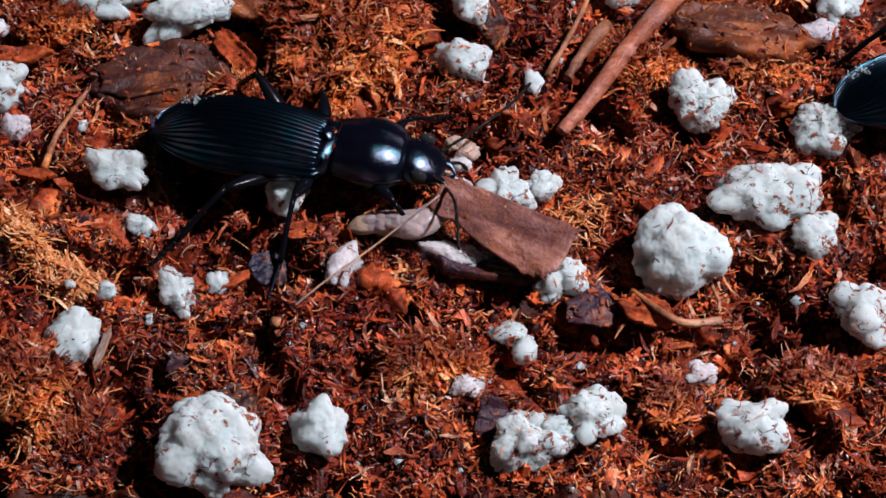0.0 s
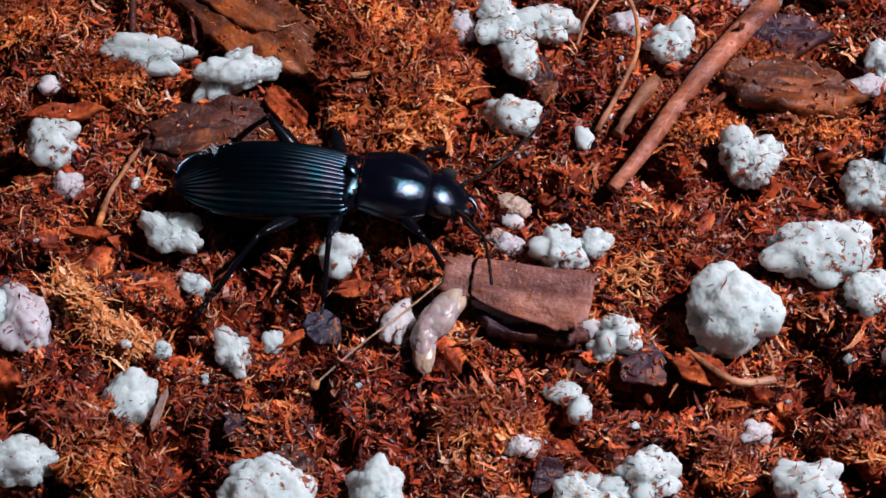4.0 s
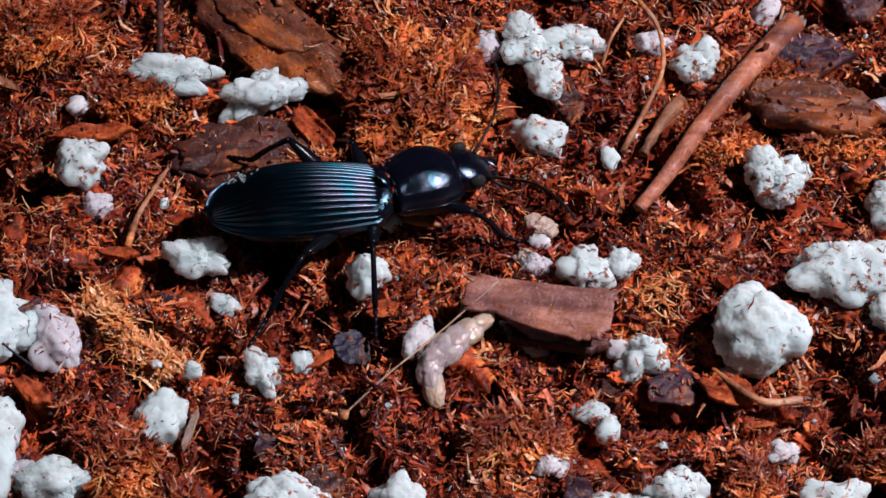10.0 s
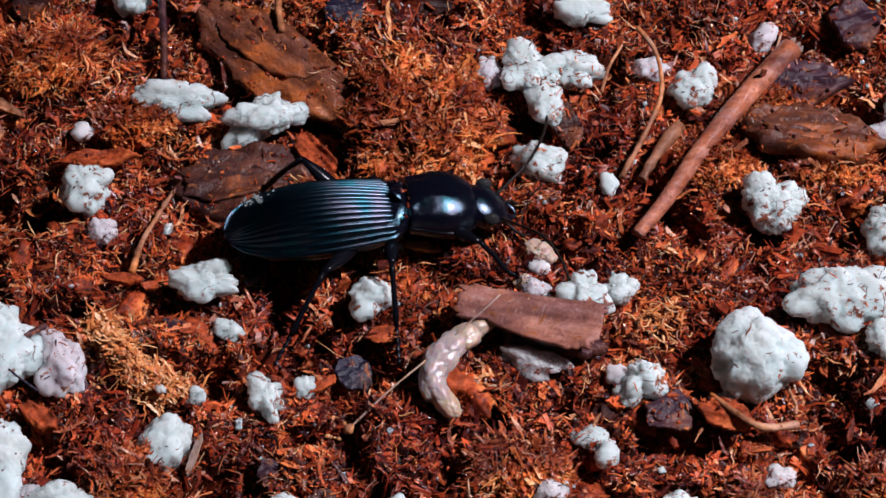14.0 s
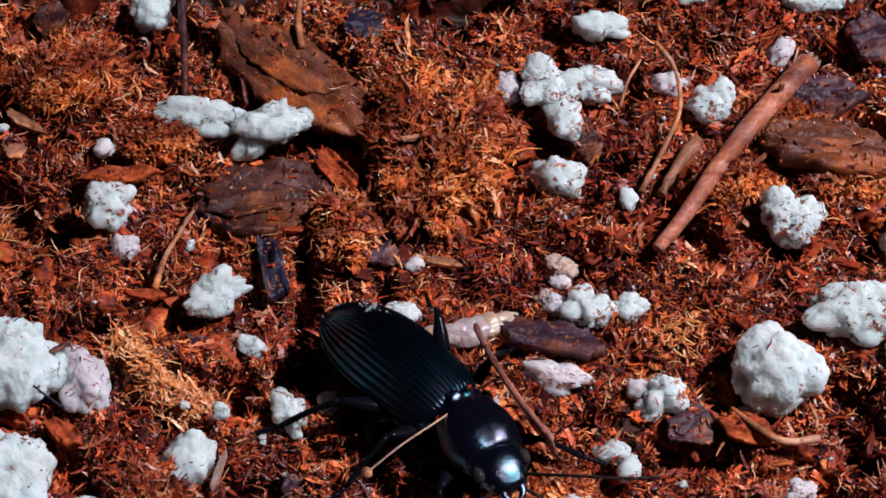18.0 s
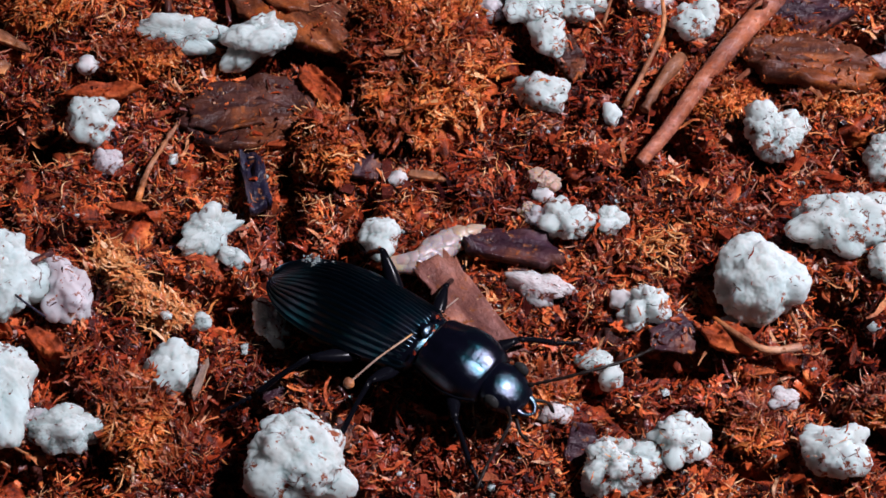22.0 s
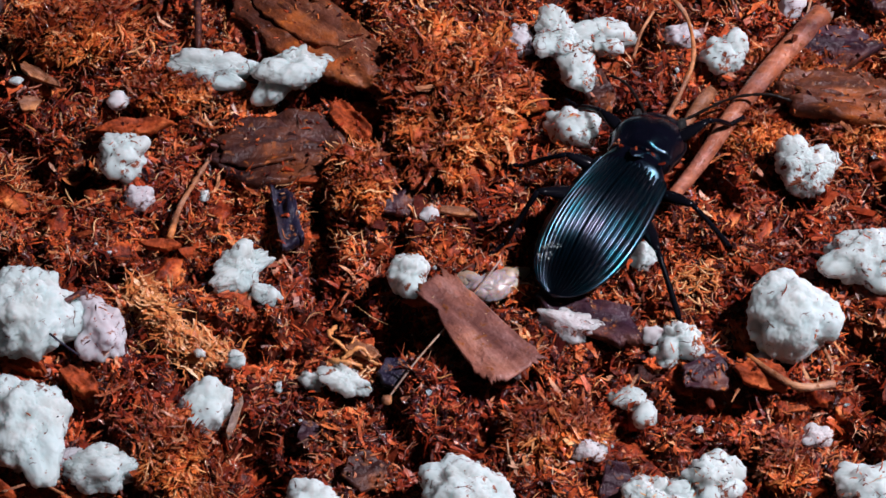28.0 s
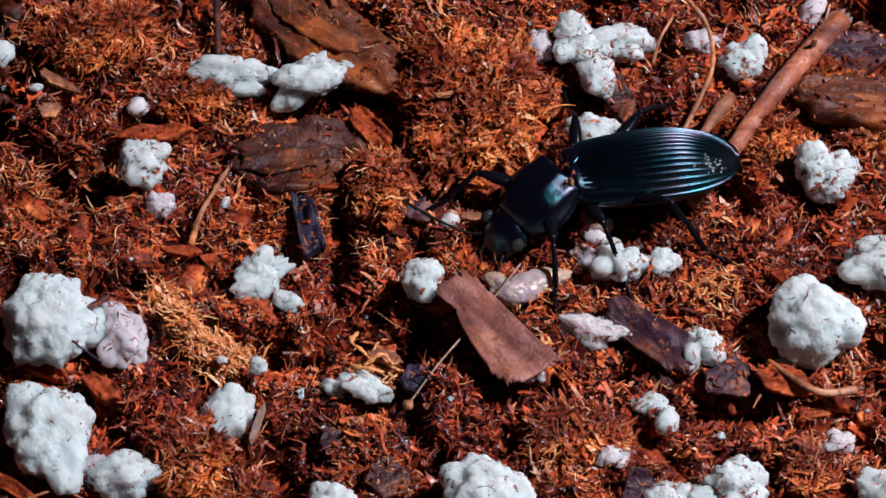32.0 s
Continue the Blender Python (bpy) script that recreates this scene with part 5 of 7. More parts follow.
clod("soil_clod", 12.13, 7.89, 0.10, 2.0, 2.0, 0.8, 89, "low red-brown clod of husk")
frayed_tuft("fibre_tuft", (-17.4, -2.4), (-13.4, -5.9), 1.15, 1.5, 1300, pale_mat, 70, "frayed tuft of pale straw-coloured husk fibres")
frayed_tuft("fibre_tuft", (-15.6, -10.4), (-13.9, -14.2), 1.5, 1.7, 1500, mat_mat, 72, "fluffy brown tuft of frayed coconut fibre")
tuft("fibre_tuft", -14.65, -12.09, 1.7, 2.2, 1.1, 220, fibre_mat, 71, "fluffy brown tuft of coconut fibre", 1.6, 0.05)
tuft("fibre_tuft", -7.17, 4.50, 1.6, 2.2, 0.7, 160, pale_mat, 73, "frayed orange-tan fibre tuft", 1.3, 0.06)
tuft("fibre_tuft", -19.38, 13.03, 2.6, 2.0, 0.6, 260, fibre_mat, 74, "loose brown fibre tangle on the soil", 1.5, 0.06)
turned_up_tuft = tuft("fibre_tuft", -6.90, -6.68, 1.3, 0.9, 0.5, 70, pale_mat, 75, "few pale curled fibres on the soil", 1.4, 0.07)
tuft("fibre_tuft", 8.70, -2.14, 1.3, 1.3, 0.5, 60, pale_mat, 76, "pale orange fibres between perlite grains", 1.3, 0.06)
tuft("fibre_tuft", -23.09, 7.98, 2.2, 3.0, 0.4, 200, fibre_mat, 77, "loose dark fibre tangle on the soil", 1.5, 0.05)
scatter()
ground_pieces(ground)

# ---- animals ----
beetle, forebody, legs = make_beetle("glossy blue-black ground beetle feeding and walking on the soil")
flecks = np.random.RandomState(4)
n_ = 26
fx, fy = flecks.normal(-6.5, 0.4, n_), flecks.normal(1.05, 0.2, n_)
v_, f_ = box_arrays(flecks, fx, fy, 2.82 - 0.3 * (fy - 0.9) + 0.3 * (fx + 6.5), flecks.uniform(0.06, 0.2, n_), flecks.uniform(0.05, 0.14, n_), np.full(n_, 0.05), 0.4)
part("dust_patch", fast_mesh("dust_patch", v_, f_, perl_clean, False), beetle, "whitish dust stuck to the wing case")
n_ = 14
v_, f_ = box_arrays(flecks, flecks.normal(0.1, 0.22, n_), flecks.uniform(-1.3, 1.5, n_), flecks.uniform(2.75, 3.0, n_), flecks.uniform(0.1, 0.45, n_), flecks.uniform(0.06, 0.16, n_), np.full(n_, 0.08), 0.6)
part("soil_specks", fast_mesh("soil_specks", v_, f_, flake_mat, False), beetle, "orange soil specks stuck at the waist")
other_m = mm(27.99, 5.97, 0.20) @ pose(0, 0, 0, 0, 0, 22)
other = copy_thing(beetle, other_m)
tagged(other, "second dark ground beetle resting behind a perlite grain")
larva, larva_parts = make_larva()


def yaw_at(ob, t):
    """The turn of a keyed part about the upright axis at a time."""
    keys = ob.animation_data
    q = [c.evaluate(frame(t)) for c in keys.action.layers[0].strips[0].channelbag(keys.action_slot).fcurves if c.data_path == "rotation_quaternion"]
    return math.degrees(2 * math.atan2(q[3], q[0]))


def gait(leg, phase, hip, fore):
    """Swing a leg to and fro about its hip while the beetle walks; the front pair turns with the forebody."""
    spans = ((0.0, 1.4), (9.7, 10.5), (14.5, 19.0), (20.8, 22.4), (24.6, 25.6), (25.6, 29.7), (29.7, 31.6))
    rows, t = [], 0.0
    while t <= 32.001:
        go = any(a < t < b for a, b in spans)
        s = math.sin(2 * math.pi * t / 0.8 + phase) if go else 0.0
        up = max(0.0, math.cos(2 * math.pi * t / 0.8 + phase)) if go else 0.0
        side = 1 if hip[1] > 0 else -1
        turn = pose(0, 0, 0, 0, 0, yaw_at(forebody, t)) if fore else Matrix()
        rows.append((t, mm(0.25, 0, 0) @ turn @ mm(-0.25, 0, 0) @ Matrix.Translation(hip) @ pose(0, 0, 0, side * 7 * up, 0, 13 * s * side)))
        t = round(t + 0.2, 3)
    walk(leg, rows)


def motions():
    walk(beetle, [
        (0.0, mm(-2.44, 0.21, 0.40) @ pose(0, 0, 0, 0, 0, -10.5) @ pose(0, 0, 0, 0, -0.7, 0)),
        (0.5, mm(-3.56, 0.18, 0.41) @ pose(0, 0, 0, 0, 0, -5.2) @ pose(0, 0, 0, 0, 2.8, 0)),
        (1.0, mm(-3.93, 1.38, 0.41) @ pose(0, 0, 0, 0, 0, 0.4) @ pose(0, 0, 0, 0, 1.1, 0)),
        (1.5, mm(-3.97, 1.25, 0.41) @ pose(0, 0, 0, 0, 0, -0.3) @ pose(0, 0, 0, 0, 0.8, 0)),
        (2.0, mm(-3.81, 1.69, 0.40) @ pose(0, 0, 0, 0, 0, -0.2) @ pose(0, 0, 0, 0, 0.1, 0)),
        (3.5, mm(-3.86, 1.66, 0.40) @ pose(0, 0, 0, 0, 0, -1.5) @ pose(0, 0, 0, 0, 0.1, 0)),
        (6.0, mm(-3.80, 1.68, 0.40) @ pose(0, 0, 0, 0, 0, -1.2) @ pose(0, 0, 0, 0, 0.3, 0)),
        (9.5, mm(-3.79, 1.56, 0.40) @ pose(0, 0, 0, 0, 0, -1.3) @ pose(0, 0, 0, 0, 0.2, 0)),
        (9.8, mm(-3.85, 2.12, 0.41) @ pose(0, 0, 0, 0, 0, 4.7) @ pose(0, 0, 0, 0, 0.7, 0)),
        (10.0, mm(-3.80, 2.26, 0.41) @ pose(0, 0, 0, 0, 0, 8.2) @ pose(0, 0, 0, 0, 0.5, 0)),
        (10.5, mm(-3.54, 2.83, 0.40) @ pose(0, 0, 0, 0, 0, 10.3) @ pose(0, 0, 0, 0, 0.0, 0)),
        (11.0, mm(-3.31, 2.82, 0.39) @ pose(0, 0, 0, 0, 0, 9.6) @ pose(0, 0, 0, 0, -0.4, 0)),
        (13.0, mm(-3.13, 3.07, 0.39) @ pose(0, 0, 0, 0, 0, 10.8) @ pose(0, 0, 0, 0, -0.3, 0)),
        (14.0, mm(-3.17, 2.96, 0.39) @ pose(0, 0, 0, 0, 0, 10.8) @ pose(0, 0, 0, 0, -0.3, 0)),
        (14.5, mm(-3.55, 3.19, 0.40) @ pose(0, 0, 0, 0, 0, 11.8) @ pose(0, 0, 0, 0, -0.0, 0)),
        (16.5, mm(-3.98, 3.63, 0.41) @ pose(0, 0, 0, 0, 0, 9.7) @ pose(0, 0, 0, 0, 0.5, 0)),
        (16.8, mm(-3.85, 3.30, 0.41) @ pose(0, 0, 0, 0, 0, 8.2) @ pose(0, 0, 0, 0, 0.4, 0)),
        (17.0, mm(-3.95, 1.97, 0.39) @ pose(0, 0, 0, 0, 0, 2.7) @ pose(0, 0, 0, 0, -1.2, 0)),
        (17.2, mm(-3.90, -0.17, 0.39) @ pose(0, 0, 0, 0, 0, -21.7) @ pose(0, 0, 0, 0, -4.8, 0)),
        (17.4, mm(-4.83, -3.52, 0.40) @ pose(0, 0, 0, 0, 0, -45.0) @ pose(0, 0, 0, 0, -0.5, 0)),
        (17.7, mm(-2.95, -5.96, 0.41) @ pose(0, 0, 0, 0, 0, -40.1) @ pose(0, 0, 0, 0, 4.1, 0)),
        (18.0, mm(-1.49, -7.95, 0.40) @ pose(0, 0, 0, 0, 0, -45.2) @ pose(0, 0, 0, 0, -0.8, 0)),
        (18.3, mm(-1.96, -9.04, 0.40) @ pose(0, 0, 0, 0, 0, -54.0) @ pose(0, 0, 0, 0, -2.4, 0)),
        (18.5, mm(-2.20, -9.59, 0.39) @ pose(0, 0, 0, 0, 0, -57.8) @ pose(0, 0, 0, 0, -3.7, 0)),
        (19.0, mm(-2.24, -10.80, 0.39) @ pose(0, 0, 0, 0, 0, -63.8) @ pose(0, 0, 0, 0, -5.2, 0)),
        (19.5, mm(-2.34, -12.67, 0.39) @ pose(0, 0, 0, 0, 0, -70.8) @ pose(0, 0, 0, 0, -4.8, 0)),
        (20.5, mm(-2.37, -13.03, 0.39) @ pose(0, 0, 0, 0, 0, -72.0) @ pose(0, 0, 0, 0, -5.9, 0)),
        (21.0, mm(-2.51, -13.07, 0.39) @ pose(0, 0, 0, 0, 0, -73.3) @ pose(0, 0, 0, 0, -5.8, 0)),
        (21.5, mm(-2.10, -13.56, 0.39) @ pose(0, 0, 0, 0, 0, -75.3) @ pose(0, 0, 0, 0, -4.1, 0)),
        (21.7, mm(-2.72, -13.39, 0.39) @ pose(0, 0, 0, 0, 0, -76.0) @ pose(0, 0, 0, 0, -4.9, 0)),
        (21.9, mm(-2.12, -9.70, 0.39) @ pose(0, 0, 0, 0, 0, -46.1) @ pose(0, 0, 0, 0, -3.1, 0)),
        (22.1, mm(-1.85, -9.30, 0.40) @ pose(0, 0, 0, 0, 0, -22.8) @ pose(0, 0, 0, 0, -0.7, 0)),
        (22.5, mm(-1.75, -9.80, 0.39) @ pose(0, 0, 0, 0, 0, -17.0) @ pose(0, 0, 0, 0, -2.5, 0)),
        (23.0, mm(-1.86, -9.35, 0.39) @ pose(0, 0, 0, 0, 0, -9.5) @ pose(0, 0, 0, 0, -2.3, 0)),
        (24.6, mm(-1.67, -9.38, 0.39) @ pose(0, 0, 0, 0, 0, -12.6) @ pose(0, 0, 0, 0, -4.2, 0)),
        (24.8, mm(-2.41, -8.90, 0.41) @ pose(0, 0, 0, 0, 0, 9.7) @ pose(0, 0, 0, 0, 0.3, 0)),
        (25.0, mm(-2.54, -7.68, 0.39) @ pose(0, 0, 0, 0, 0, 36.6) @ pose(0, 0, 0, 0, 1.4, 0)),
        (25.2, mm(-1.15, -6.01, 0.40) @ pose(0, 0, 0, 0, 0, 42.6) @ pose(0, 0, 0, 0, 0.5, 0)),
        (25.5, mm(0.60, -5.99, 0.40) @ pose(0, 0, 0, 0, 0, 50.3) @ pose(0, 0, 0, 0, -0.4, 0)),
        (27.5, mm(3.86, 0.68, 0.39) @ pose(0, 0, 0, 0, 0, 61.8) @ pose(0, 0, 0, 0, -6.0, 0)),
        (28.0, mm(6.37, 3.50, 0.37) @ pose(0, 0, 0, 0, 0, 59.7) @ pose(0, 0, 0, 0, -5.8, 0)),
        (28.5, mm(6.58, 4.28, 0.38) @ pose(0, 0, 0, 0, 0, 68.1) @ pose(0, 0, 0, 0, -5.9, 0)),
        (29.0, mm(6.68, 4.35, 0.39) @ pose(0, 0, 0, 0, 0, 72.7) @ pose(0, 0, 0, 0, -5.9, 0)),
        (29.3, mm(6.98, 0.49, 0.41) @ pose(0, 0, 0, 0, 0, 85.5) @ pose(0, 0, 0, 0, -2.6, 0)),
        (29.5, mm(7.44, -1.74, 0.41) @ pose(0, 0, 0, 0, 0, 92.6) @ pose(0, 0, 0, 0, -2.1, 0)),
        (29.7, mm(7.28, 2.05, 0.40) @ pose(0, 0, 0, 0, 0, 113.0) @ pose(0, 0, 0, 0, 0.2, 0)),
        (30.0, mm(5.11, 3.06, 0.40) @ pose(0, 0, 0, 0, 0, 137.8) @ pose(0, 0, 0, 0, -0.1, 0)),
        (30.5, mm(4.36, 3.74, 0.39) @ pose(0, 0, 0, 0, 0, 142.1) @ pose(0, 0, 0, 0, 1.0, 0)),
        (31.0, mm(3.42, 3.62, 0.39) @ pose(0, 0, 0, 0, 0, 161.4) @ pose(0, 0, 0, 0, 0.1, 0)),
        (31.5, mm(2.37, 3.47, 0.39) @ pose(0, 0, 0, 0, 0, 180.3) @ pose(0, 0, 0, 0, -1.9, 0)),
        (32.0, mm(2.16, 3.18, 0.40) @ pose(0, 0, 0, 0, 0, 189.0) @ pose(0, 0, 0, 0, -1.4, 0))])
    walk(forebody, [
        (0.0, mm(0.25, 0, 2.0) @ pose(0, 0, 0, 0, 0, 0.1) @ pose(0, 0, 0, 0, 3.3, 0)),
        (0.5, mm(0.25, 0, 2.0) @ pose(0, 0, 0, 0, 0, -4.7) @ pose(0, 0, 0, 0, 6.4, 0)),
        (1.0, mm(0.25, 0, 2.0) @ pose(0, 0, 0, 0, 0, -4.8) @ pose(0, 0, 0, 0, 6.1, 0)),
        (1.5, mm(0.25, 0, 2.0) @ pose(0, 0, 0, 0, 0, -2.7) @ pose(0, 0, 0, 0, 5.8, 0)),
        (2.0, mm(0.25, 0, 2.0) @ pose(0, 0, 0, 0, 0, -5.2) @ pose(0, 0, 0, 0, 6.6, 0)),
        (3.5, mm(0.25, 0, 2.0) @ pose(0, 0, 0, 0, 0, -5.8) @ pose(0, 0, 0, 0, 6.6, 0)),
        (6.0, mm(0.25, 0, 2.0) @ pose(0, 0, 0, 0, 0, -5.9) @ pose(0, 0, 0, 0, 6.6, 0)),
        (9.5, mm(0.25, 0, 2.0) @ pose(0, 0, 0, 0, 0, -5.4) @ pose(0, 0, 0, 0, 6.6, 0)),
        (9.8, mm(0.25, 0, 2.0) @ pose(0, 0, 0, 0, 0, 5.2) @ pose(0, 0, 0, 0, 5.6, 0)),
        (10.0, mm(0.25, 0, 2.0) @ pose(0, 0, 0, 0, 0, 15.7) @ pose(0, 0, 0, 0, 3.5, 0)),
        (10.5, mm(0.25, 0, 2.0) @ pose(0, 0, 0, 0, 0, 2.0) @ pose(0, 0, 0, 0, 9.0, 0)),
        (11.0, mm(0.25, 0, 2.0) @ pose(0, 0, 0, 0, 0, 2.7) @ pose(0, 0, 0, 0, 10.7, 0)),
        (13.0, mm(0.25, 0, 2.0) @ pose(0, 0, 0, 0, 0, -1.3) @ pose(0, 0, 0, 0, 10.9, 0)),
        (14.0, mm(0.25, 0, 2.0) @ pose(0, 0, 0, 0, 0, -1.8) @ pose(0, 0, 0, 0, 10.6, 0)),
        (14.5, mm(0.25, 0, 2.0) @ pose(0, 0, 0, 0, 0, -5.4) @ pose(0, 0, 0, 0, 8.0, 0)),
        (16.5, mm(0.25, 0, 2.0) @ pose(0, 0, 0, 0, 0, -16.3) @ pose(0, 0, 0, 0, 7.6, 0)),
        (16.8, mm(0.25, 0, 2.0) @ pose(0, 0, 0, 0, 0, -16.6) @ pose(0, 0, 0, 0, 8.1, 0)),
        (17.0, mm(0.25, 0, 2.0) @ pose(0, 0, 0, 0, 0, -43.4) @ pose(0, 0, 0, 0, 6.3, 0)),
        (17.2, mm(0.25, 0, 2.0) @ pose(0, 0, 0, 0, 0, -39.1) @ pose(0, 0, 0, 0, 3.0, 0)),
        (17.4, mm(0.25, 0, 2.0) @ pose(0, 0, 0, 0, 0, -23.2) @ pose(0, 0, 0, 0, -4.4, 0)),
        (17.7, mm(0.25, 0, 2.0) @ pose(0, 0, 0, 0, 0, -16.8) @ pose(0, 0, 0, 0, -2.9, 0)),
        (18.0, mm(0.25, 0, 2.0) @ pose(0, 0, 0, 0, 0, -18.0) @ pose(0, 0, 0, 0, -7.0, 0)),
        (18.3, mm(0.25, 0, 2.0) @ pose(0, 0, 0, 0, 0, -13.0) @ pose(0, 0, 0, 0, -1.7, 0)),
        (18.5, mm(0.25, 0, 2.0) @ pose(0, 0, 0, 0, 0, -9.5) @ pose(0, 0, 0, 0, 1.3, 0)),
        (19.0, mm(0.25, 0, 2.0) @ pose(0, 0, 0, 0, 0, -2.9) @ pose(0, 0, 0, 0, -3.5, 0)),
        (19.5, mm(0.25, 0, 2.0) @ pose(0, 0, 0, 0, 0, -6.4) @ pose(0, 0, 0, 0, -2.7, 0)),
        (20.5, mm(0.25, 0, 2.0) @ pose(0, 0, 0, 0, 0, -7.1) @ pose(0, 0, 0, 0, -2.6, 0)),
        (21.0, mm(0.25, 0, 2.0) @ pose(0, 0, 0, 0, 0, -7.6) @ pose(0, 0, 0, 0, -4.3, 0)),
        (21.5, mm(0.25, 0, 2.0) @ pose(0, 0, 0, 0, 0, -10.7) @ pose(0, 0, 0, 0, -4.8, 0)),
        (21.7, mm(0.25, 0, 2.0) @ pose(0, 0, 0, 0, 0, -6.6) @ pose(0, 0, 0, 0, -3.9, 0)),
        (21.9, mm(0.25, 0, 2.0) @ pose(0, 0, 0, 0, 0, -1.4) @ pose(0, 0, 0, 0, 5.9, 0)),
        (22.1, mm(0.25, 0, 2.0) @ pose(0, 0, 0, 0, 0, -10.5) @ pose(0, 0, 0, 0, -0.2, 0)),
        (22.5, mm(0.25, 0, 2.0) @ pose(0, 0, 0, 0, 0, 12.9) @ pose(0, 0, 0, 0, 4.2, 0)),
        (23.0, mm(0.25, 0, 2.0) @ pose(0, 0, 0, 0, 0, 3.4) @ pose(0, 0, 0, 0, 5.5, 0)),
        (24.6, mm(0.25, 0, 2.0) @ pose(0, 0, 0, 0, 0, 4.1) @ pose(0, 0, 0, 0, 2.6, 0)),
        (24.8, mm(0.25, 0, 2.0) @ pose(0, 0, 0, 0, 0, 32.2) @ pose(0, 0, 0, 0, 9.9, 0)),
        (25.0, mm(0.25, 0, 2.0) @ pose(0, 0, 0, 0, 0, 11.3) @ pose(0, 0, 0, 0, 2.7, 0)),
        (25.2, mm(0.25, 0, 2.0) @ pose(0, 0, 0, 0, 0, 2.8) @ pose(0, 0, 0, 0, 3.2, 0)),
        (25.5, mm(0.25, 0, 2.0) @ pose(0, 0, 0, 0, 0, 2.4) @ pose(0, 0, 0, 0, -0.1, 0)),
        (27.5, mm(0.25, 0, 2.0) @ pose(0, 0, 0, 0, 0, 4.5) @ pose(0, 0, 0, 0, 20.6, 0)),
        (28.0, mm(0.25, 0, 2.0) @ pose(0, 0, 0, 0, 0, 12.3) @ pose(0, 0, 0, 0, 26.0, 0)),
        (28.5, mm(0.25, 0, 2.0) @ pose(0, 0, 0, 0, 0, 7.3) @ pose(0, 0, 0, 0, 16.4, 0)),
        (29.0, mm(0.25, 0, 2.0) @ pose(0, 0, 0, 0, 0, 1.0) @ pose(0, 0, 0, 0, 15.7, 0)),
        (29.3, mm(0.25, 0, 2.0) @ pose(0, 0, 0, 0, 0, 7.1) @ pose(0, 0, 0, 0, 8.4, 0)),
        (29.5, mm(0.25, 0, 2.0) @ pose(0, 0, 0, 0, 0, 25.2) @ pose(0, 0, 0, 0, 8.5, 0)),
        (29.7, mm(0.25, 0, 2.0) @ pose(0, 0, 0, 0, 0, 41.8) @ pose(0, 0, 0, 0, 11.9, 0)),
        (30.0, mm(0.25, 0, 2.0) @ pose(0, 0, 0, 0, 0, 40.6) @ pose(0, 0, 0, 0, 24.0, 0)),
        (30.5, mm(0.25, 0, 2.0) @ pose(0, 0, 0, 0, 0, 41.7) @ pose(0, 0, 0, 0, 26.0, 0)),
        (31.0, mm(0.25, 0, 2.0) @ pose(0, 0, 0, 0, 0, 41.3) @ pose(0, 0, 0, 0, 28.0, 0)),
        (31.5, mm(0.25, 0, 2.0) @ pose(0, 0, 0, 0, 0, 29.5) @ pose(0, 0, 0, 0, 30.0, 0)),
        (32.0, mm(0.25, 0, 2.0) @ pose(0, 0, 0, 0, 0, 28.2) @ pose(0, 0, 0, 0, 28.0, 0))])
    walk(nudged_grain, [(0.0, mm(-9.64, 10.22, 0.86, 0, 0, 20)), (6.0, mm(-9.76, 9.93, 0.86, 0, 0, 20)), (17.0, mm(-9.89, 10.25, 0.86, 0, 0, 20)), (17.5, mm(-10.52, 10.42, 0.86, 10, 0, 24)), (19.0, mm(-10.30, 10.75, 0.86, 12, 4, 26)), (32.0, mm(-10.17, 11.01, 0.86, 12, 4, 26))])
    walk(pushed_grain, [(0.0, mm(-12.18, 0.41, 0.63, 0, 0, -30)), (6.0, mm(-12.07, 0.08, 0.63, 0, 0, -30)), (9.5, mm(-12.04, 0.02, 0.63, 0, 0, -30)), (10.5, mm(-12.53, -0.33, 0.63, 0, 0, -5)), (13.0, mm(-12.13, -0.19, 0.63, 0, 0, -5)), (17.0, mm(-12.55, 0.44, 0.63, 0, 0, -10)), (17.6, mm(-12.81, 0.50, 0.63, 20, 0, 20)), (19.0, mm(-12.15, -1.42, 0.63, 20, 0, 40)), (32.0, mm(-12.24, -1.43, 0.63, 20, 0, 40))])
    walk(rolled_grain, [(0.0, mm(-6.83, -15.70, 1.39, 0, 0, -30)), (6.0, mm(-7.06, -15.68, 1.39, 0, 0, -30)), (14.0, mm(-7.78, -15.43, 1.39, 0, 0, -30)), (19.0, mm(-7.49, -15.73, 1.39, 0, 0, -30)), (21.7, mm(-7.61, -14.98, 1.39, 0, 0, -30)), (22.0, mm(-7.40, -15.06, 1.39, 0, 0, -30)), (22.2, mm(-2.79, -14.86, 1.39, 0, 20, -10)), (22.5, mm(-2.44, -16.49, 1.39, 0, 20, -10)), (23.0, mm(-1.84, -16.26, 1.39, 0, 20, -10)), (25.0, mm(-0.89, -16.07, 1.39, 0, 20, -10)), (28.0, mm(-1.61, -15.52, 1.39, 0, 20, -10)), (32.0, mm(-1.69, -15.16, 1.39, 0, 20, -10))])
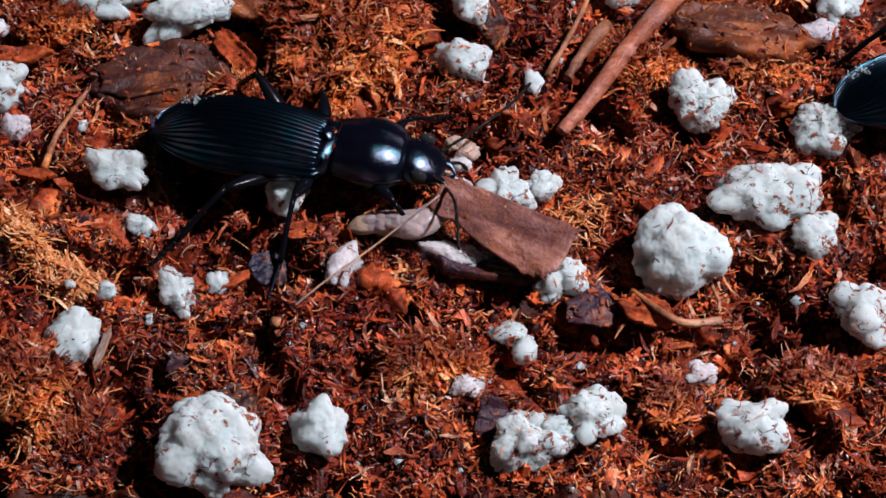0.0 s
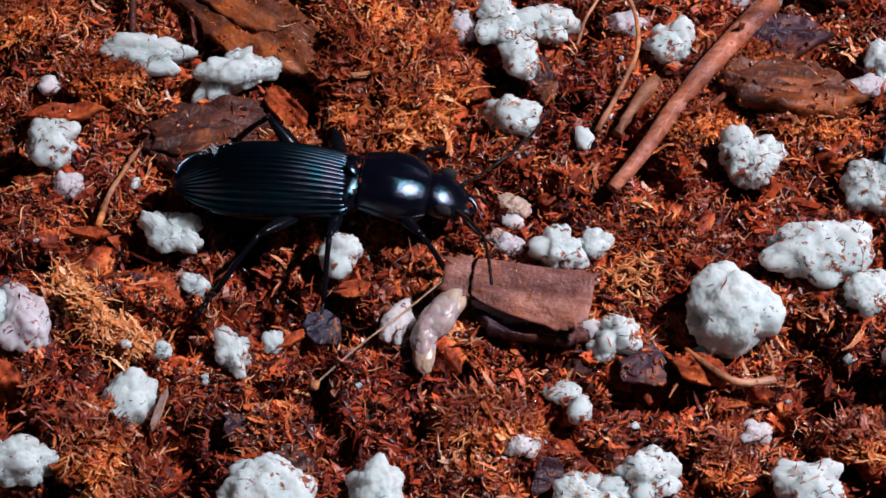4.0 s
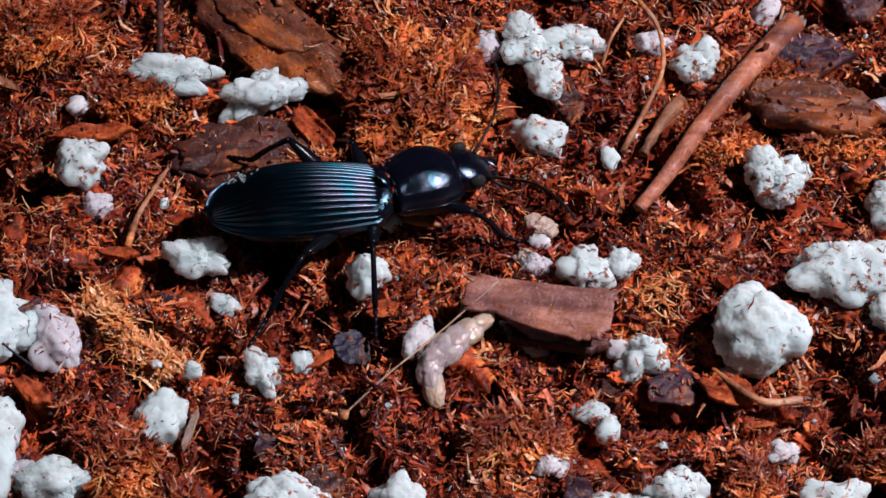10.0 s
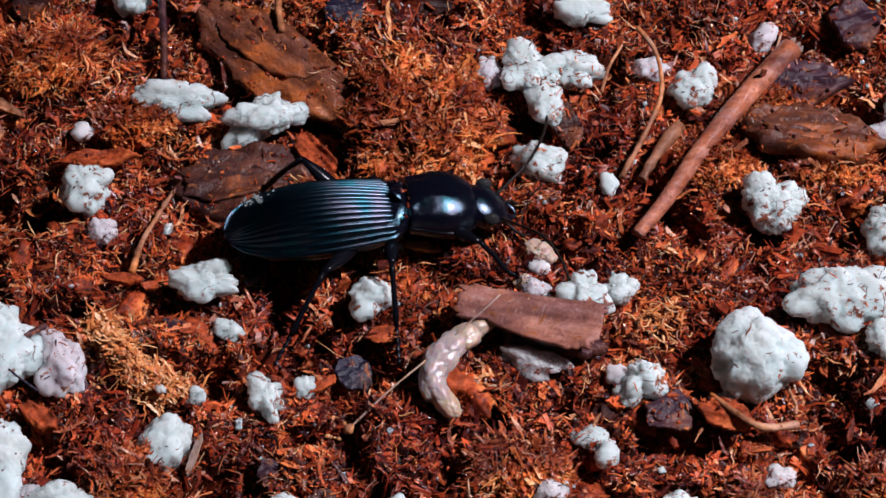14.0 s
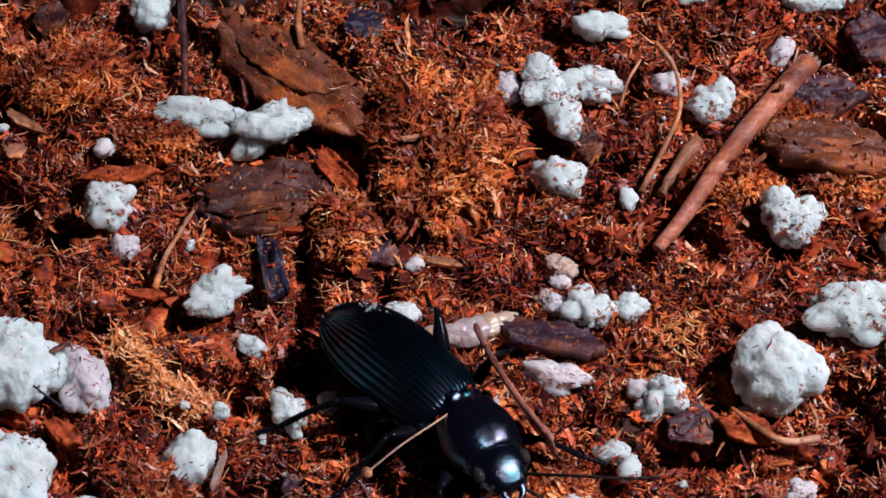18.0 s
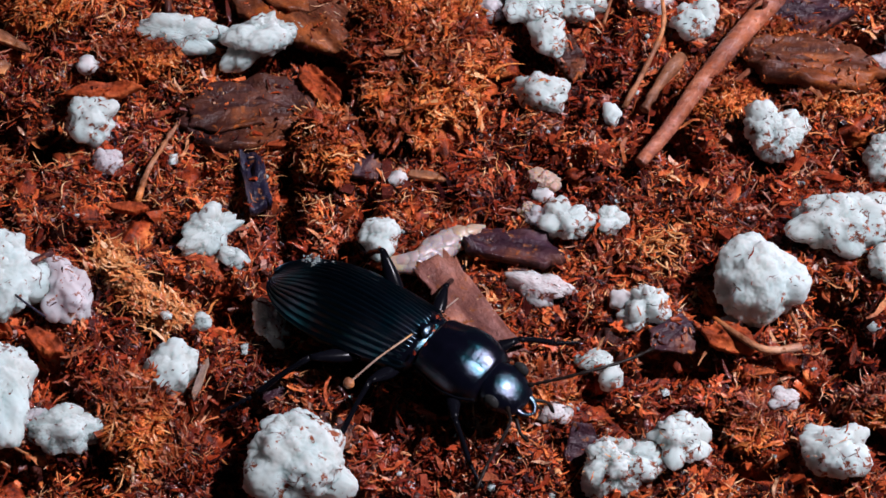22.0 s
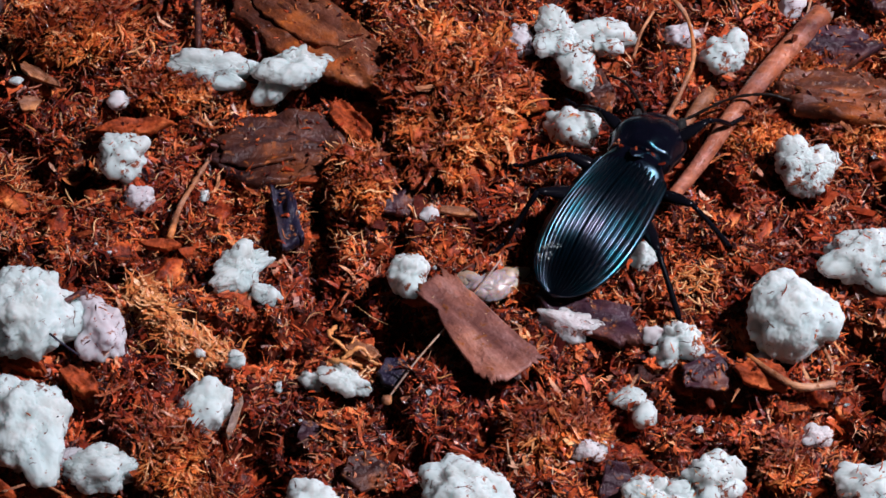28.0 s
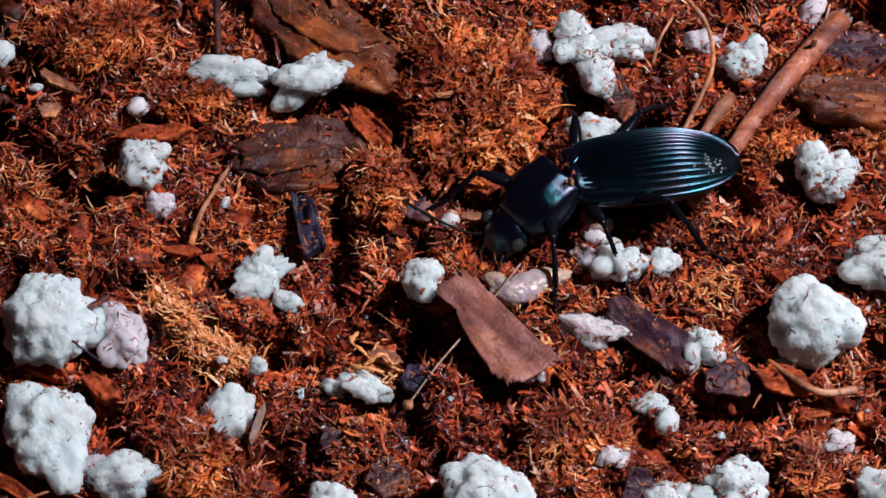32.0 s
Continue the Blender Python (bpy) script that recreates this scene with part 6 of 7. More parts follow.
    walk(rolled_small_grain, [(0.0, mm(-2.59, -14.19, 0.72, 0, 0, 0)), (6.0, mm(-2.70, -14.02, 0.72, 0, 0, 0)), (14.0, mm(-3.16, -13.83, 0.72, 0, 0, 0)), (19.0, mm(-2.94, -14.04, 0.72, 0, 0, 0)), (20.5, mm(-5.03, -13.93, 0.72, 0, 40, 60)), (21.7, mm(-8.21, -15.24, 0.72, 0, 60, 80)), (23.0, mm(-8.18, -15.06, 0.72, 0, 60, 80)), (25.0, mm(-8.20, -14.94, 0.72, 0, 60, 80)), (28.0, mm(-8.31, -14.57, 0.72, 0, 60, 80)), (32.0, mm(-8.38, -14.41, 0.72, 0, 60, 80))])
    walk(leaning_grain, [(0.0, mm(-4.28, -1.13, 0.77, 0, 0, 20)), (6.0, mm(-4.32, -1.40, 0.77, 0, 0, 20)), (9.0, mm(-4.31, -1.33, 0.77, 0, 0, 20)), (10.5, mm(-4.42, -1.46, 0.77, 0, 0, 0)), (13.0, mm(-4.25, -1.33, 0.77, 0, 0, 0)), (16.5, mm(-4.76, -1.20, 0.77, 0, 0, 0)), (17.0, mm(-4.33, -1.34, 0.77, 0, 0, 30)), (19.0, mm(-3.89, -1.93, 0.77, 0, 0, 30)), (25.0, mm(-4.29, -1.97, 0.77, 0, 0, 30)), (28.0, mm(-4.24, -1.95, 0.77, 0, 0, 30)), (32.0, mm(-4.56, -1.83, 0.77, 0, 0, 30))])
    walk(shoved_grain, [(0.0, mm(-1.73, -4.97, 0.41, 0, 0, -20)), (6.0, mm(-1.83, -4.80, 0.41, 0, 0, -20)), (9.0, mm(-2.00, -4.64, 0.41, 0, 0, -20)), (10.5, mm(-2.06, -4.86, 0.41, 0, 0, -20)), (13.0, mm(-1.15, -5.71, 0.41, 0, 0, -20)), (16.5, mm(-1.20, -5.79, 0.41, 0, 0, 0)), (17.1, mm(-1.01, -5.93, 0.41, 0, 0, 0)), (17.5, mm(-0.50, -6.07, 0.41, 0, 0, 0)), (17.9, mm(0.15, -6.80, 0.41, 0, 0, 0)), (19.0, mm(0.04, -6.79, 0.41, 0, 0, 0)), (32.0, mm(0.27, -6.29, 0.41, 0, 0, 0))])
    walk(bark_chip, [
        (0.0, mm(5.21, -4.23, 2.20) @ pose(0, 0, 0, 0, 0, -32.6) @ pose(0, 0, 0, 0, -0.0, 0) @ pose(0, 0, 0, 25.0)),
        (0.5, mm(4.01, -3.91, 2.20) @ pose(0, 0, 0, 0, 0, -29.9) @ pose(0, 0, 0, 0, -0.0, 0) @ pose(0, 0, 0, 25.0)),
        (1.0, mm(4.06, -4.36, 2.20) @ pose(0, 0, 0, 0, 0, -26.8) @ pose(0, 0, 0, 0, -0.0, 0) @ pose(0, 0, 0, 25.0)),
        (2.0, mm(3.67, -4.53, 2.00) @ pose(0, 0, 0, 0, 0, -18.0) @ pose(0, 0, 0, 0, -0.0, 0) @ pose(0, 0, 0, 25.0)),
        (6.0, mm(3.54, -4.13, 2.00) @ pose(0, 0, 0, 0, 0, -12.7) @ pose(0, 0, 0, 0, -0.0, 0) @ pose(0, 0, 0, 22.0)),
        (9.5, mm(3.64, -4.22, 2.00) @ pose(0, 0, 0, 0, 0, -12.0) @ pose(0, 0, 0, 0, -0.0, 0) @ pose(0, 0, 0, 20.0)),
        (10.1, mm(3.20, -4.04, 2.00) @ pose(0, 0, 0, 0, 0, -11.6) @ pose(0, 0, 0, 0, -0.0, 0) @ pose(0, 0, 0, 5.0)),
        (13.0, mm(3.02, -3.35, 2.00) @ pose(0, 0, 0, 0, 0, -13.5) @ pose(0, 0, 0, 0, -0.0, 0) @ pose(0, 0, 0, 2.0)),
        (14.4, mm(2.69, -3.12, 2.00) @ pose(0, 0, 0, 0, 0, -13.4) @ pose(0, 0, 0, 0, -0.0, 0) @ pose(0, 0, 0, 0.0)),
        (16.5, mm(1.46, -2.90, 2.30) @ pose(0, 0, 0, 0, 0, 5.8) @ pose(0, 0, 0, 0, -0.0, 0) @ pose(0, 0, 0, -35.0)),
        (17.0, mm(2.34, -2.65, 2.60) @ pose(0, 0, 0, 0, 0, 15.8) @ pose(0, 0, 0, 0, -0.0, 0) @ pose(0, 0, 0, -42.0)),
        (17.4, mm(0.08, -5.30, 3.20) @ pose(0, 0, 0, 0, 0, 68.6) @ pose(0, 0, 0, 0, -0.0, 0) @ pose(0, 0, 0, -50.0)),
        (17.7, mm(-0.45, -5.63, 3.40) @ pose(0, 0, 0, 0, 0, 61.8) @ pose(0, 0, 0, 0, -0.0, 0) @ pose(0, 0, 0, -55.0)),
        (18.0, mm(0.98, -7.23, 2.80) @ pose(0, 0, 0, 0, 0, -60.2) @ pose(0, 0, 0, 0, 8.4, 0) @ pose(0, 0, 0, -70.0)),
        (18.3, mm(0.76, -6.76, 2.20) @ pose(0, 0, 0, 0, 0, -58.7) @ pose(0, 0, 0, 0, 6.9, 0) @ pose(0, 0, 0, -35.0)),
        (18.6, mm(0.78, -6.15, 2.00) @ pose(0, 0, 0, 0, 0, -55.0) @ pose(0, 0, 0, 0, -0.0, 0) @ pose(0, 0, 0, -5.0)),
        (19.0, mm(0.50, -6.62, 1.60) @ pose(0, 0, 0, 0, 0, -58.8) @ pose(0, 0, 0, 0, -0.0, 0) @ pose(0, 0, 0, 5.0)),
        (21.6, mm(0.42, -6.62, 1.60) @ pose(0, 0, 0, 0, 0, -59.5) @ pose(0, 0, 0, 0, -0.0, 0) @ pose(0, 0, 0, 5.0)),
        (22.1, mm(-0.40, -6.70, 1.15) @ pose(0, 0, 0, 0, 0, -63.0) @ pose(0, 0, 0, 0, -0.0, 0) @ pose(0, 0, 0, 5.0)),
        (24.6, mm(-0.45, -6.60, 1.15) @ pose(0, 0, 0, 0, 0, -63.0) @ pose(0, 0, 0, 0, -0.0, 0) @ pose(0, 0, 0, 5.0)),
        (25.5, mm(-0.91, -5.53, 1.50) @ pose(0, 0, 0, 0, 0, -53.6) @ pose(0, 0, 0, 0, -0.0, 0) @ pose(0, 0, 0, 5.0)),
        (27.5, mm(-1.37, -5.36, 1.40) @ pose(0, 0, 0, 0, 0, -52.3) @ pose(0, 0, 0, 0, -0.0, 0) @ pose(0, 0, 0, 5.0)),
        (28.0, mm(-1.31, -5.60, 1.40) @ pose(0, 0, 0, 0, 0, -53.3) @ pose(0, 0, 0, 0, -0.0, 0) @ pose(0, 0, 0, 4.0)),
        (32.0, mm(-1.49, -5.29, 1.40) @ pose(0, 0, 0, 0, 0, -54.9) @ pose(0, 0, 0, 0, -0.0, 0) @ pose(0, 0, 0, 4.0))])
    walk(dark_chip, [
        (0.0, mm(4.50, -5.17, 0.60) @ pose(0, 0, 0, 0, 0, -10) @ pose(0, 0, 0, -15)),
        (6.0, mm(3.93, -5.28, 0.60) @ pose(0, 0, 0, 0, 0, -10) @ pose(0, 0, 0, -15)),
        (17.0, mm(3.65, -2.63, 0.60) @ pose(0, 0, 0, 0, 0, -14) @ pose(0, 0, 0, -12)),
        (19.0, mm(2.03, -2.5, 0.60) @ pose(0, 0, 0, 0, 0, -14) @ pose(0, 0, 0, -10)),
        (25.0, mm(1.7, -2.3, 0.60) @ pose(0, 0, 0, 0, 0, -14) @ pose(0, 0, 0, -10)),
        (27.5, mm(3.28, -3.75, 0.60) @ pose(0, 0, 0, 0, 0, -20) @ pose(0, 0, 0, -5)),
        (29.3, mm(5.07, -5.55, 0.60) @ pose(0, 0, 0, 0, 0, -45) @ pose(0, 0, 0, 10)),
        (32.0, mm(5.53, -5.10, 0.60) @ pose(0, 0, 0, 0, 0, -45) @ pose(0, 0, 0, 10))])
    walk(stalk, [
        (0.0, mm(-4.60, -8.26, 0.50) @ pose(0, 0, 0, 0, 0, 38.4) @ pose(0, 0, 0, 0, -12.3, 0)),
        (1.0, mm(-5.06, -8.51, 0.50) @ pose(0, 0, 0, 0, 0, 38.6) @ pose(0, 0, 0, 0, -12.2, 0)),
        (6.0, mm(-5.36, -8.40, 0.50) @ pose(0, 0, 0, 0, 0, 40.5) @ pose(0, 0, 0, 0, -12.3, 0)),
        (9.5, mm(-5.33, -8.99, 0.50) @ pose(0, 0, 0, 0, 0, 41.2) @ pose(0, 0, 0, 0, -12.4, 0)),
        (13.0, mm(-5.39, -8.36, 0.50) @ pose(0, 0, 0, 0, 0, 41.3) @ pose(0, 0, 0, 0, -12.8, 0)),
        (17.0, mm(-4.30, -8.52, 0.60) @ pose(0, 0, 0, 0, 0, 41.8) @ pose(0, 0, 0, 0, -15.5, 0)),
        (17.6, mm(-5.40, -11.19, 3.00) @ pose(0, 0, 0, 0, 0, 47.9) @ pose(0, 0, 0, 0, 3.5, 0)),
        (18.0, mm(-5.27, -13.04, 4.90) @ pose(0, 0, 0, 0, 0, 51.5) @ pose(0, 0, 0, 0, 16.5, 0)),
        (19.0, mm(-5.13, -13.26, 4.90) @ pose(0, 0, 0, 0, 0, 56.9) @ pose(0, 0, 0, 0, 21.1, 0)),
        (25.0, mm(-5.33, -13.51, 4.90) @ pose(0, 0, 0, 0, 0, 57.5) @ pose(0, 0, 0, 0, 20.9, 0)),
        (25.5, mm(-5.30, -13.43, 4.60) @ pose(0, 0, 0, 0, 0, 56.2) @ pose(0, 0, 0, 0, 19.7, 0)),
        (27.5, mm(-5.13, -9.16, 0.90) @ pose(0, 0, 0, 0, 0, 55.8) @ pose(0, 0, 0, 0, -1.1, 0)),
        (28.5, mm(-5.39, -9.02, 0.70) @ pose(0, 0, 0, 0, 0, 56.1) @ pose(0, 0, 0, 0, -3.5, 0)),
        (32.0, mm(-5.31, -8.93, 0.70) @ pose(0, 0, 0, 0, 0, 56.0) @ pose(0, 0, 0, 0, -3.5, 0))])
    walk(larva_parts[0], [(0.0, mm(-0.77, -2.96, 0.78, 0, -18, -7)), (1.0, mm(-1.81, -3.98, 0.78, 0, -18, -2)), (1.5, mm(-0.93, -6.39, 0.78, 0, -19, 80)), (3.5, mm(-0.71, -6.95, 0.78, 0, -19, 89)), (6.0, mm(-0.05, -7.16, 0.78, 0, -17, 87)), (9.5, mm(-0.54, -7.45, 0.78, 0, -16, 85)), (10.2, mm(-1.63, -7.83, 0.78, 0, -16, 107)), (13.0, mm(-0.83, -7.19, 0.78, 0, -15, 132)), (14.4, mm(-1.21, -6.91, 0.78, 0, -15, 123)), (16.5, mm(-3.95, -2.71, 0.80, 0, 0, 35)), (17.0, mm(-3.03, -3.98, 0.80, 0, -0, 81)), (17.5, mm(-2.20, -1.98, 0.55, 0, -0, -5)), (19.0, mm(-2.72, -3.10, 0.55, 0, -0, 5)), (23.0, mm(-3.23, -3.32, 0.55, 0, -0, 8)), (24.6, mm(-3.31, -3.10, 0.55, 0, -0, 12)), (25.5, mm(-1.66, -2.73, 0.80, 0, -0, -28)), (27.5, mm(-1.36, -2.00, 0.35, 0, -0, -43)), (28.0, mm(-1.34, -2.11, 0.35, 0, -0, -44)), (29.5, mm(-1.44, -1.92, 0.35, 0, -0, -57)), (32.0, mm(-1.11, -1.83, 0.35, 0, -0, -51))])
    walk(larva_parts[1], [(0.0, mm(-0.30, -3.02, 0.92, 0, -18, -8)), (1.0, mm(-1.33, -3.99, 0.92, 0, -18, -1)), (1.5, mm(-0.85, -5.97, 0.92, 0, -19, 79)), (3.5, mm(-0.71, -6.52, 0.92, 0, -20, 87)), (6.0, mm(-0.03, -6.67, 0.92, 0, -17, 86)), (9.5, mm(-0.50, -6.93, 0.92, 0, -16, 84)), (10.2, mm(-1.79, -7.34, 0.92, 0, -17, 105)), (13.0, mm(-1.22, -6.76, 0.92, 0, -15, 129)), (14.4, mm(-1.52, -6.44, 0.92, 0, -15, 120)), (16.5, mm(-3.52, -2.39, 0.80, 0, 0, 34)), (17.0, mm(-2.98, -3.61, 0.80, 0, -0, 79)), (17.5, mm(-1.87, -2.02, 0.55, 0, -0, -5)), (19.0, mm(-2.38, -3.08, 0.55, 0, -0, 7)), (23.0, mm(-2.85, -3.27, 0.55, 0, -0, 10)), (24.6, mm(-2.97, -3.03, 0.55, 0, -0, 14)), (25.5, mm(-1.17, -3.00, 0.80, 0, -0, -28)), (27.5, mm(-1.12, -2.23, 0.35, 0, -0, -41)), (28.0, mm(-1.15, -2.30, 0.35, 0, -0, -42)), (29.5, mm(-1.21, -2.28, 0.35, 0, -0, -55)), (32.0, mm(-0.88, -2.12, 0.35, 0, -0, -48))])
    walk(larva_parts[2], [(0.0, mm(0.18, -3.09, 1.07, 0, -17, -11)), (1.0, mm(-0.87, -3.99, 1.07, 0, -19, 2)), (1.5, mm(-0.74, -5.56, 1.07, 0, -20, 69)), (3.5, mm(-0.65, -6.12, 1.07, 0, -21, 71)), (6.0, mm(0.04, -6.21, 1.07, 0, -19, 77)), (9.5, mm(-0.39, -6.43, 1.07, 0, -17, 70)), (10.2, mm(-1.84, -6.88, 1.07, 0, -19, 78)), (13.0, mm(-1.47, -6.31, 1.07, 0, -18, 101)), (14.4, mm(-1.70, -5.96, 1.07, 0, -17, 94)), (16.5, mm(-3.08, -2.15, 0.80, 0, 0, 21)), (17.0, mm(-2.85, -3.25, 0.80, 0, -0, 59)), (17.5, mm(-1.52, -2.04, 0.55, 0, 0, -1)), (19.0, mm(-2.05, -2.99, 0.55, 0, -0, 27)), (23.0, mm(-2.46, -3.15, 0.55, 0, -0, 25)), (24.6, mm(-2.60, -2.90, 0.55, 0, -0, 25)), (25.5, mm(-0.69, -3.23, 0.80, 0, -0, -24)), (27.5, mm(-0.87, -2.39, 0.35, 0, -0, -19)), (28.0, mm(-0.95, -2.42, 0.35, 0, 0, -15)), (29.5, mm(-0.96, -2.52, 0.35, 0, -0, -20)), (32.0, mm(-0.63, -2.30, 0.35, 0, -0, -13))])
    walk(larva_parts[3], [(0.0, mm(0.68, -3.27, 1.24, 0, -16, -24)), (1.0, mm(-0.44, -3.98, 1.24, 0, -22, 2)), (1.5, mm(-0.56, -5.19, 1.24, 0, -22, 60)), (3.5, mm(-0.46, -5.80, 1.24, 0, -25, 48)), (6.0, mm(0.17, -5.82, 1.24, 0, -23, 65)), (9.5, mm(-0.16, -6.00, 1.24, 0, -19, 53)), (10.2, mm(-1.61, -6.50, 1.24, 0, -19, 46)), (13.0, mm(-1.40, -5.81, 1.24, 0, -17, 70)), (14.4, mm(-1.59, -5.43, 1.24, 0, -16, 69)), (16.5, mm(-2.66, -2.06, 0.80, 0, -0, 4)), (17.0, mm(-2.57, -2.91, 0.80, 0, -0, 43)), (17.5, mm(-1.15, -2.05, 0.55, 0, 0, -2)), (19.0, mm(-1.77, -2.74, 0.55, 0, -0, 52)), (23.0, mm(-2.04, -2.87, 0.55, 0, -0, 40)), (24.6, mm(-2.15, -2.65, 0.55, 0, -0, 33)), (25.5, mm(-0.29, -3.41, 0.80, 0, -0, -25)), (27.5, mm(-0.60, -2.41, 0.35, 0, -0, 7)), (28.0, mm(-0.73, -2.41, 0.35, 0, 0, 16)), (29.5, mm(-0.66, -2.46, 0.35, 0, -0, 30)), (32.0, mm(-0.32, -2.22, 0.35, 0, -0, 29))])
    walk(larva_parts[4], [(0.0, mm(1.21, -3.48, 1.40, 0, -15, -13)), (1.0, mm(-0.02, -3.94, 1.40, 0, -19, 10)), (1.5, mm(-0.33, -4.84, 1.40, 0, -19, 53)), (3.5, mm(-0.18, -5.54, 1.40, 0, -20, 43)), (6.0, mm(0.37, -5.48, 1.40, 0, -20, 58)), (9.5, mm(0.17, -5.62, 1.40, 0, -16, 48)), (10.2, mm(-1.21, -6.17, 1.40, 0, -15, 37)), (13.0, mm(-1.12, -5.29, 1.40, 0, -13, 55)), (14.4, mm(-1.29, -4.87, 1.40, 0, -12, 56)), (16.5, mm(-2.24, -2.08, 0.80, 0, -0, -6)), (17.0, mm(-2.17, -2.60, 0.80, 0, -0, 34)), (17.5, mm(-0.77, -2.04, 0.55, 0, 0, 6)), (19.0, mm(-1.51, -2.40, 0.55, 0, -0, 50)), (23.0, mm(-1.61, -2.48, 0.55, 0, 0, 42)), (24.6, mm(-1.65, -2.31, 0.55, 0, -0, 35)), (25.5, mm(0.06, -3.55, 0.80, 0, 0, -14)), (27.5, mm(-0.31, -2.33, 0.35, 0, -0, 20)), (28.0, mm(-0.48, -2.30, 0.35, 0, 0, 27)), (29.5, mm(-0.31, -2.21, 0.35, 0, 0, 36)), (32.0, mm(0.02, -1.98, 0.35, 0, 0, 35))])
    walk(larva_parts[5], [(0.0, mm(1.73, -3.42, 1.51, 0, -8, 27)), (1.0, mm(0.39, -3.82, 1.51, 0, -10, 24)), (1.5, mm(-0.04, -4.50, 1.51, 0, -10, 47)), (3.5, mm(0.12, -5.21, 1.51, 0, -9, 52)), (6.0, mm(0.59, -5.13, 1.51, 0, -10, 57)), (9.5, mm(0.49, -5.25, 1.51, 0, -10, 53)), (10.2, mm(-0.74, -5.80, 1.51, 0, -7, 40)), (13.0, mm(-0.69, -4.78, 1.51, 0, -7, 44)), (14.4, mm(-0.86, -4.34, 1.51, 0, -7, 45)), (16.5, mm(-1.76, -2.14, 0.80, 0, -0, -8)), (17.0, mm(-1.70, -2.33, 0.80, 0, -0, 25)), (17.5, mm(-0.35, -1.95, 0.55, 0, 0, 20)), (19.0, mm(-1.14, -2.08, 0.55, 0, -0, 30)), (23.0, mm(-1.15, -2.11, 0.55, 0, 0, 36)), (24.6, mm(-1.15, -1.97, 0.55, 0, -0, 33)), (25.5, mm(0.49, -3.59, 0.80, 0, -0, 4)), (27.5, mm(0.01, -2.21, 0.35, 0, -0, 24)), (28.0, mm(-0.21, -2.16, 0.35, 0, 0, 28)), (29.5, mm(0.07, -2.00, 0.35, 0, 0, 21)), (32.0, mm(0.41, -1.76, 0.35, 0, 0, 24))])
    walk(larva_parts[6], [(0.0, mm(2.25, -2.97, 1.56, 0, -2, 48)), (1.0, mm(0.82, -3.57, 1.56, 0, -3, 34)), (1.5, mm(0.32, -4.17, 1.56, 0, -3, 40)), (3.5, mm(0.44, -4.78, 1.56, 0, -3, 54)), (6.0, mm(0.87, -4.74, 1.56, 0, -3, 53)), (9.5, mm(0.76, -4.90, 1.56, 0, -4, 53)), (10.2, mm(-0.20, -5.37, 1.56, 0, -2, 38)), (13.0, mm(-0.07, -4.30, 1.56, 0, -2, 34)), (14.4, mm(-0.27, -3.88, 1.56, 0, -2, 35)), (16.5, mm(-1.19, -2.25, 0.80, 0, 0, -13)), (17.0, mm(-1.14, -2.14, 0.80, 0, -0, 16)), (17.5, mm(0.13, -1.72, 0.55, 0, -0, 28)), (19.0, mm(-0.59, -1.83, 0.55, 0, -0, 22)), (23.0, mm(-0.67, -1.79, 0.55, 0, 0, 33)), (24.6, mm(-0.67, -1.65, 0.55, 0, -0, 33)), (25.5, mm(1.05, -3.49, 0.80, 0, -0, 14)), (27.5, mm(0.34, -2.03, 0.35, 0, -0, 30)), (28.0, mm(0.09, -1.98, 0.35, 0, -0, 32)), (29.5, mm(0.50, -1.86, 0.35, 0, -0, 15)), (32.0, mm(0.84, -1.59, 0.35, 0, 0, 20))])
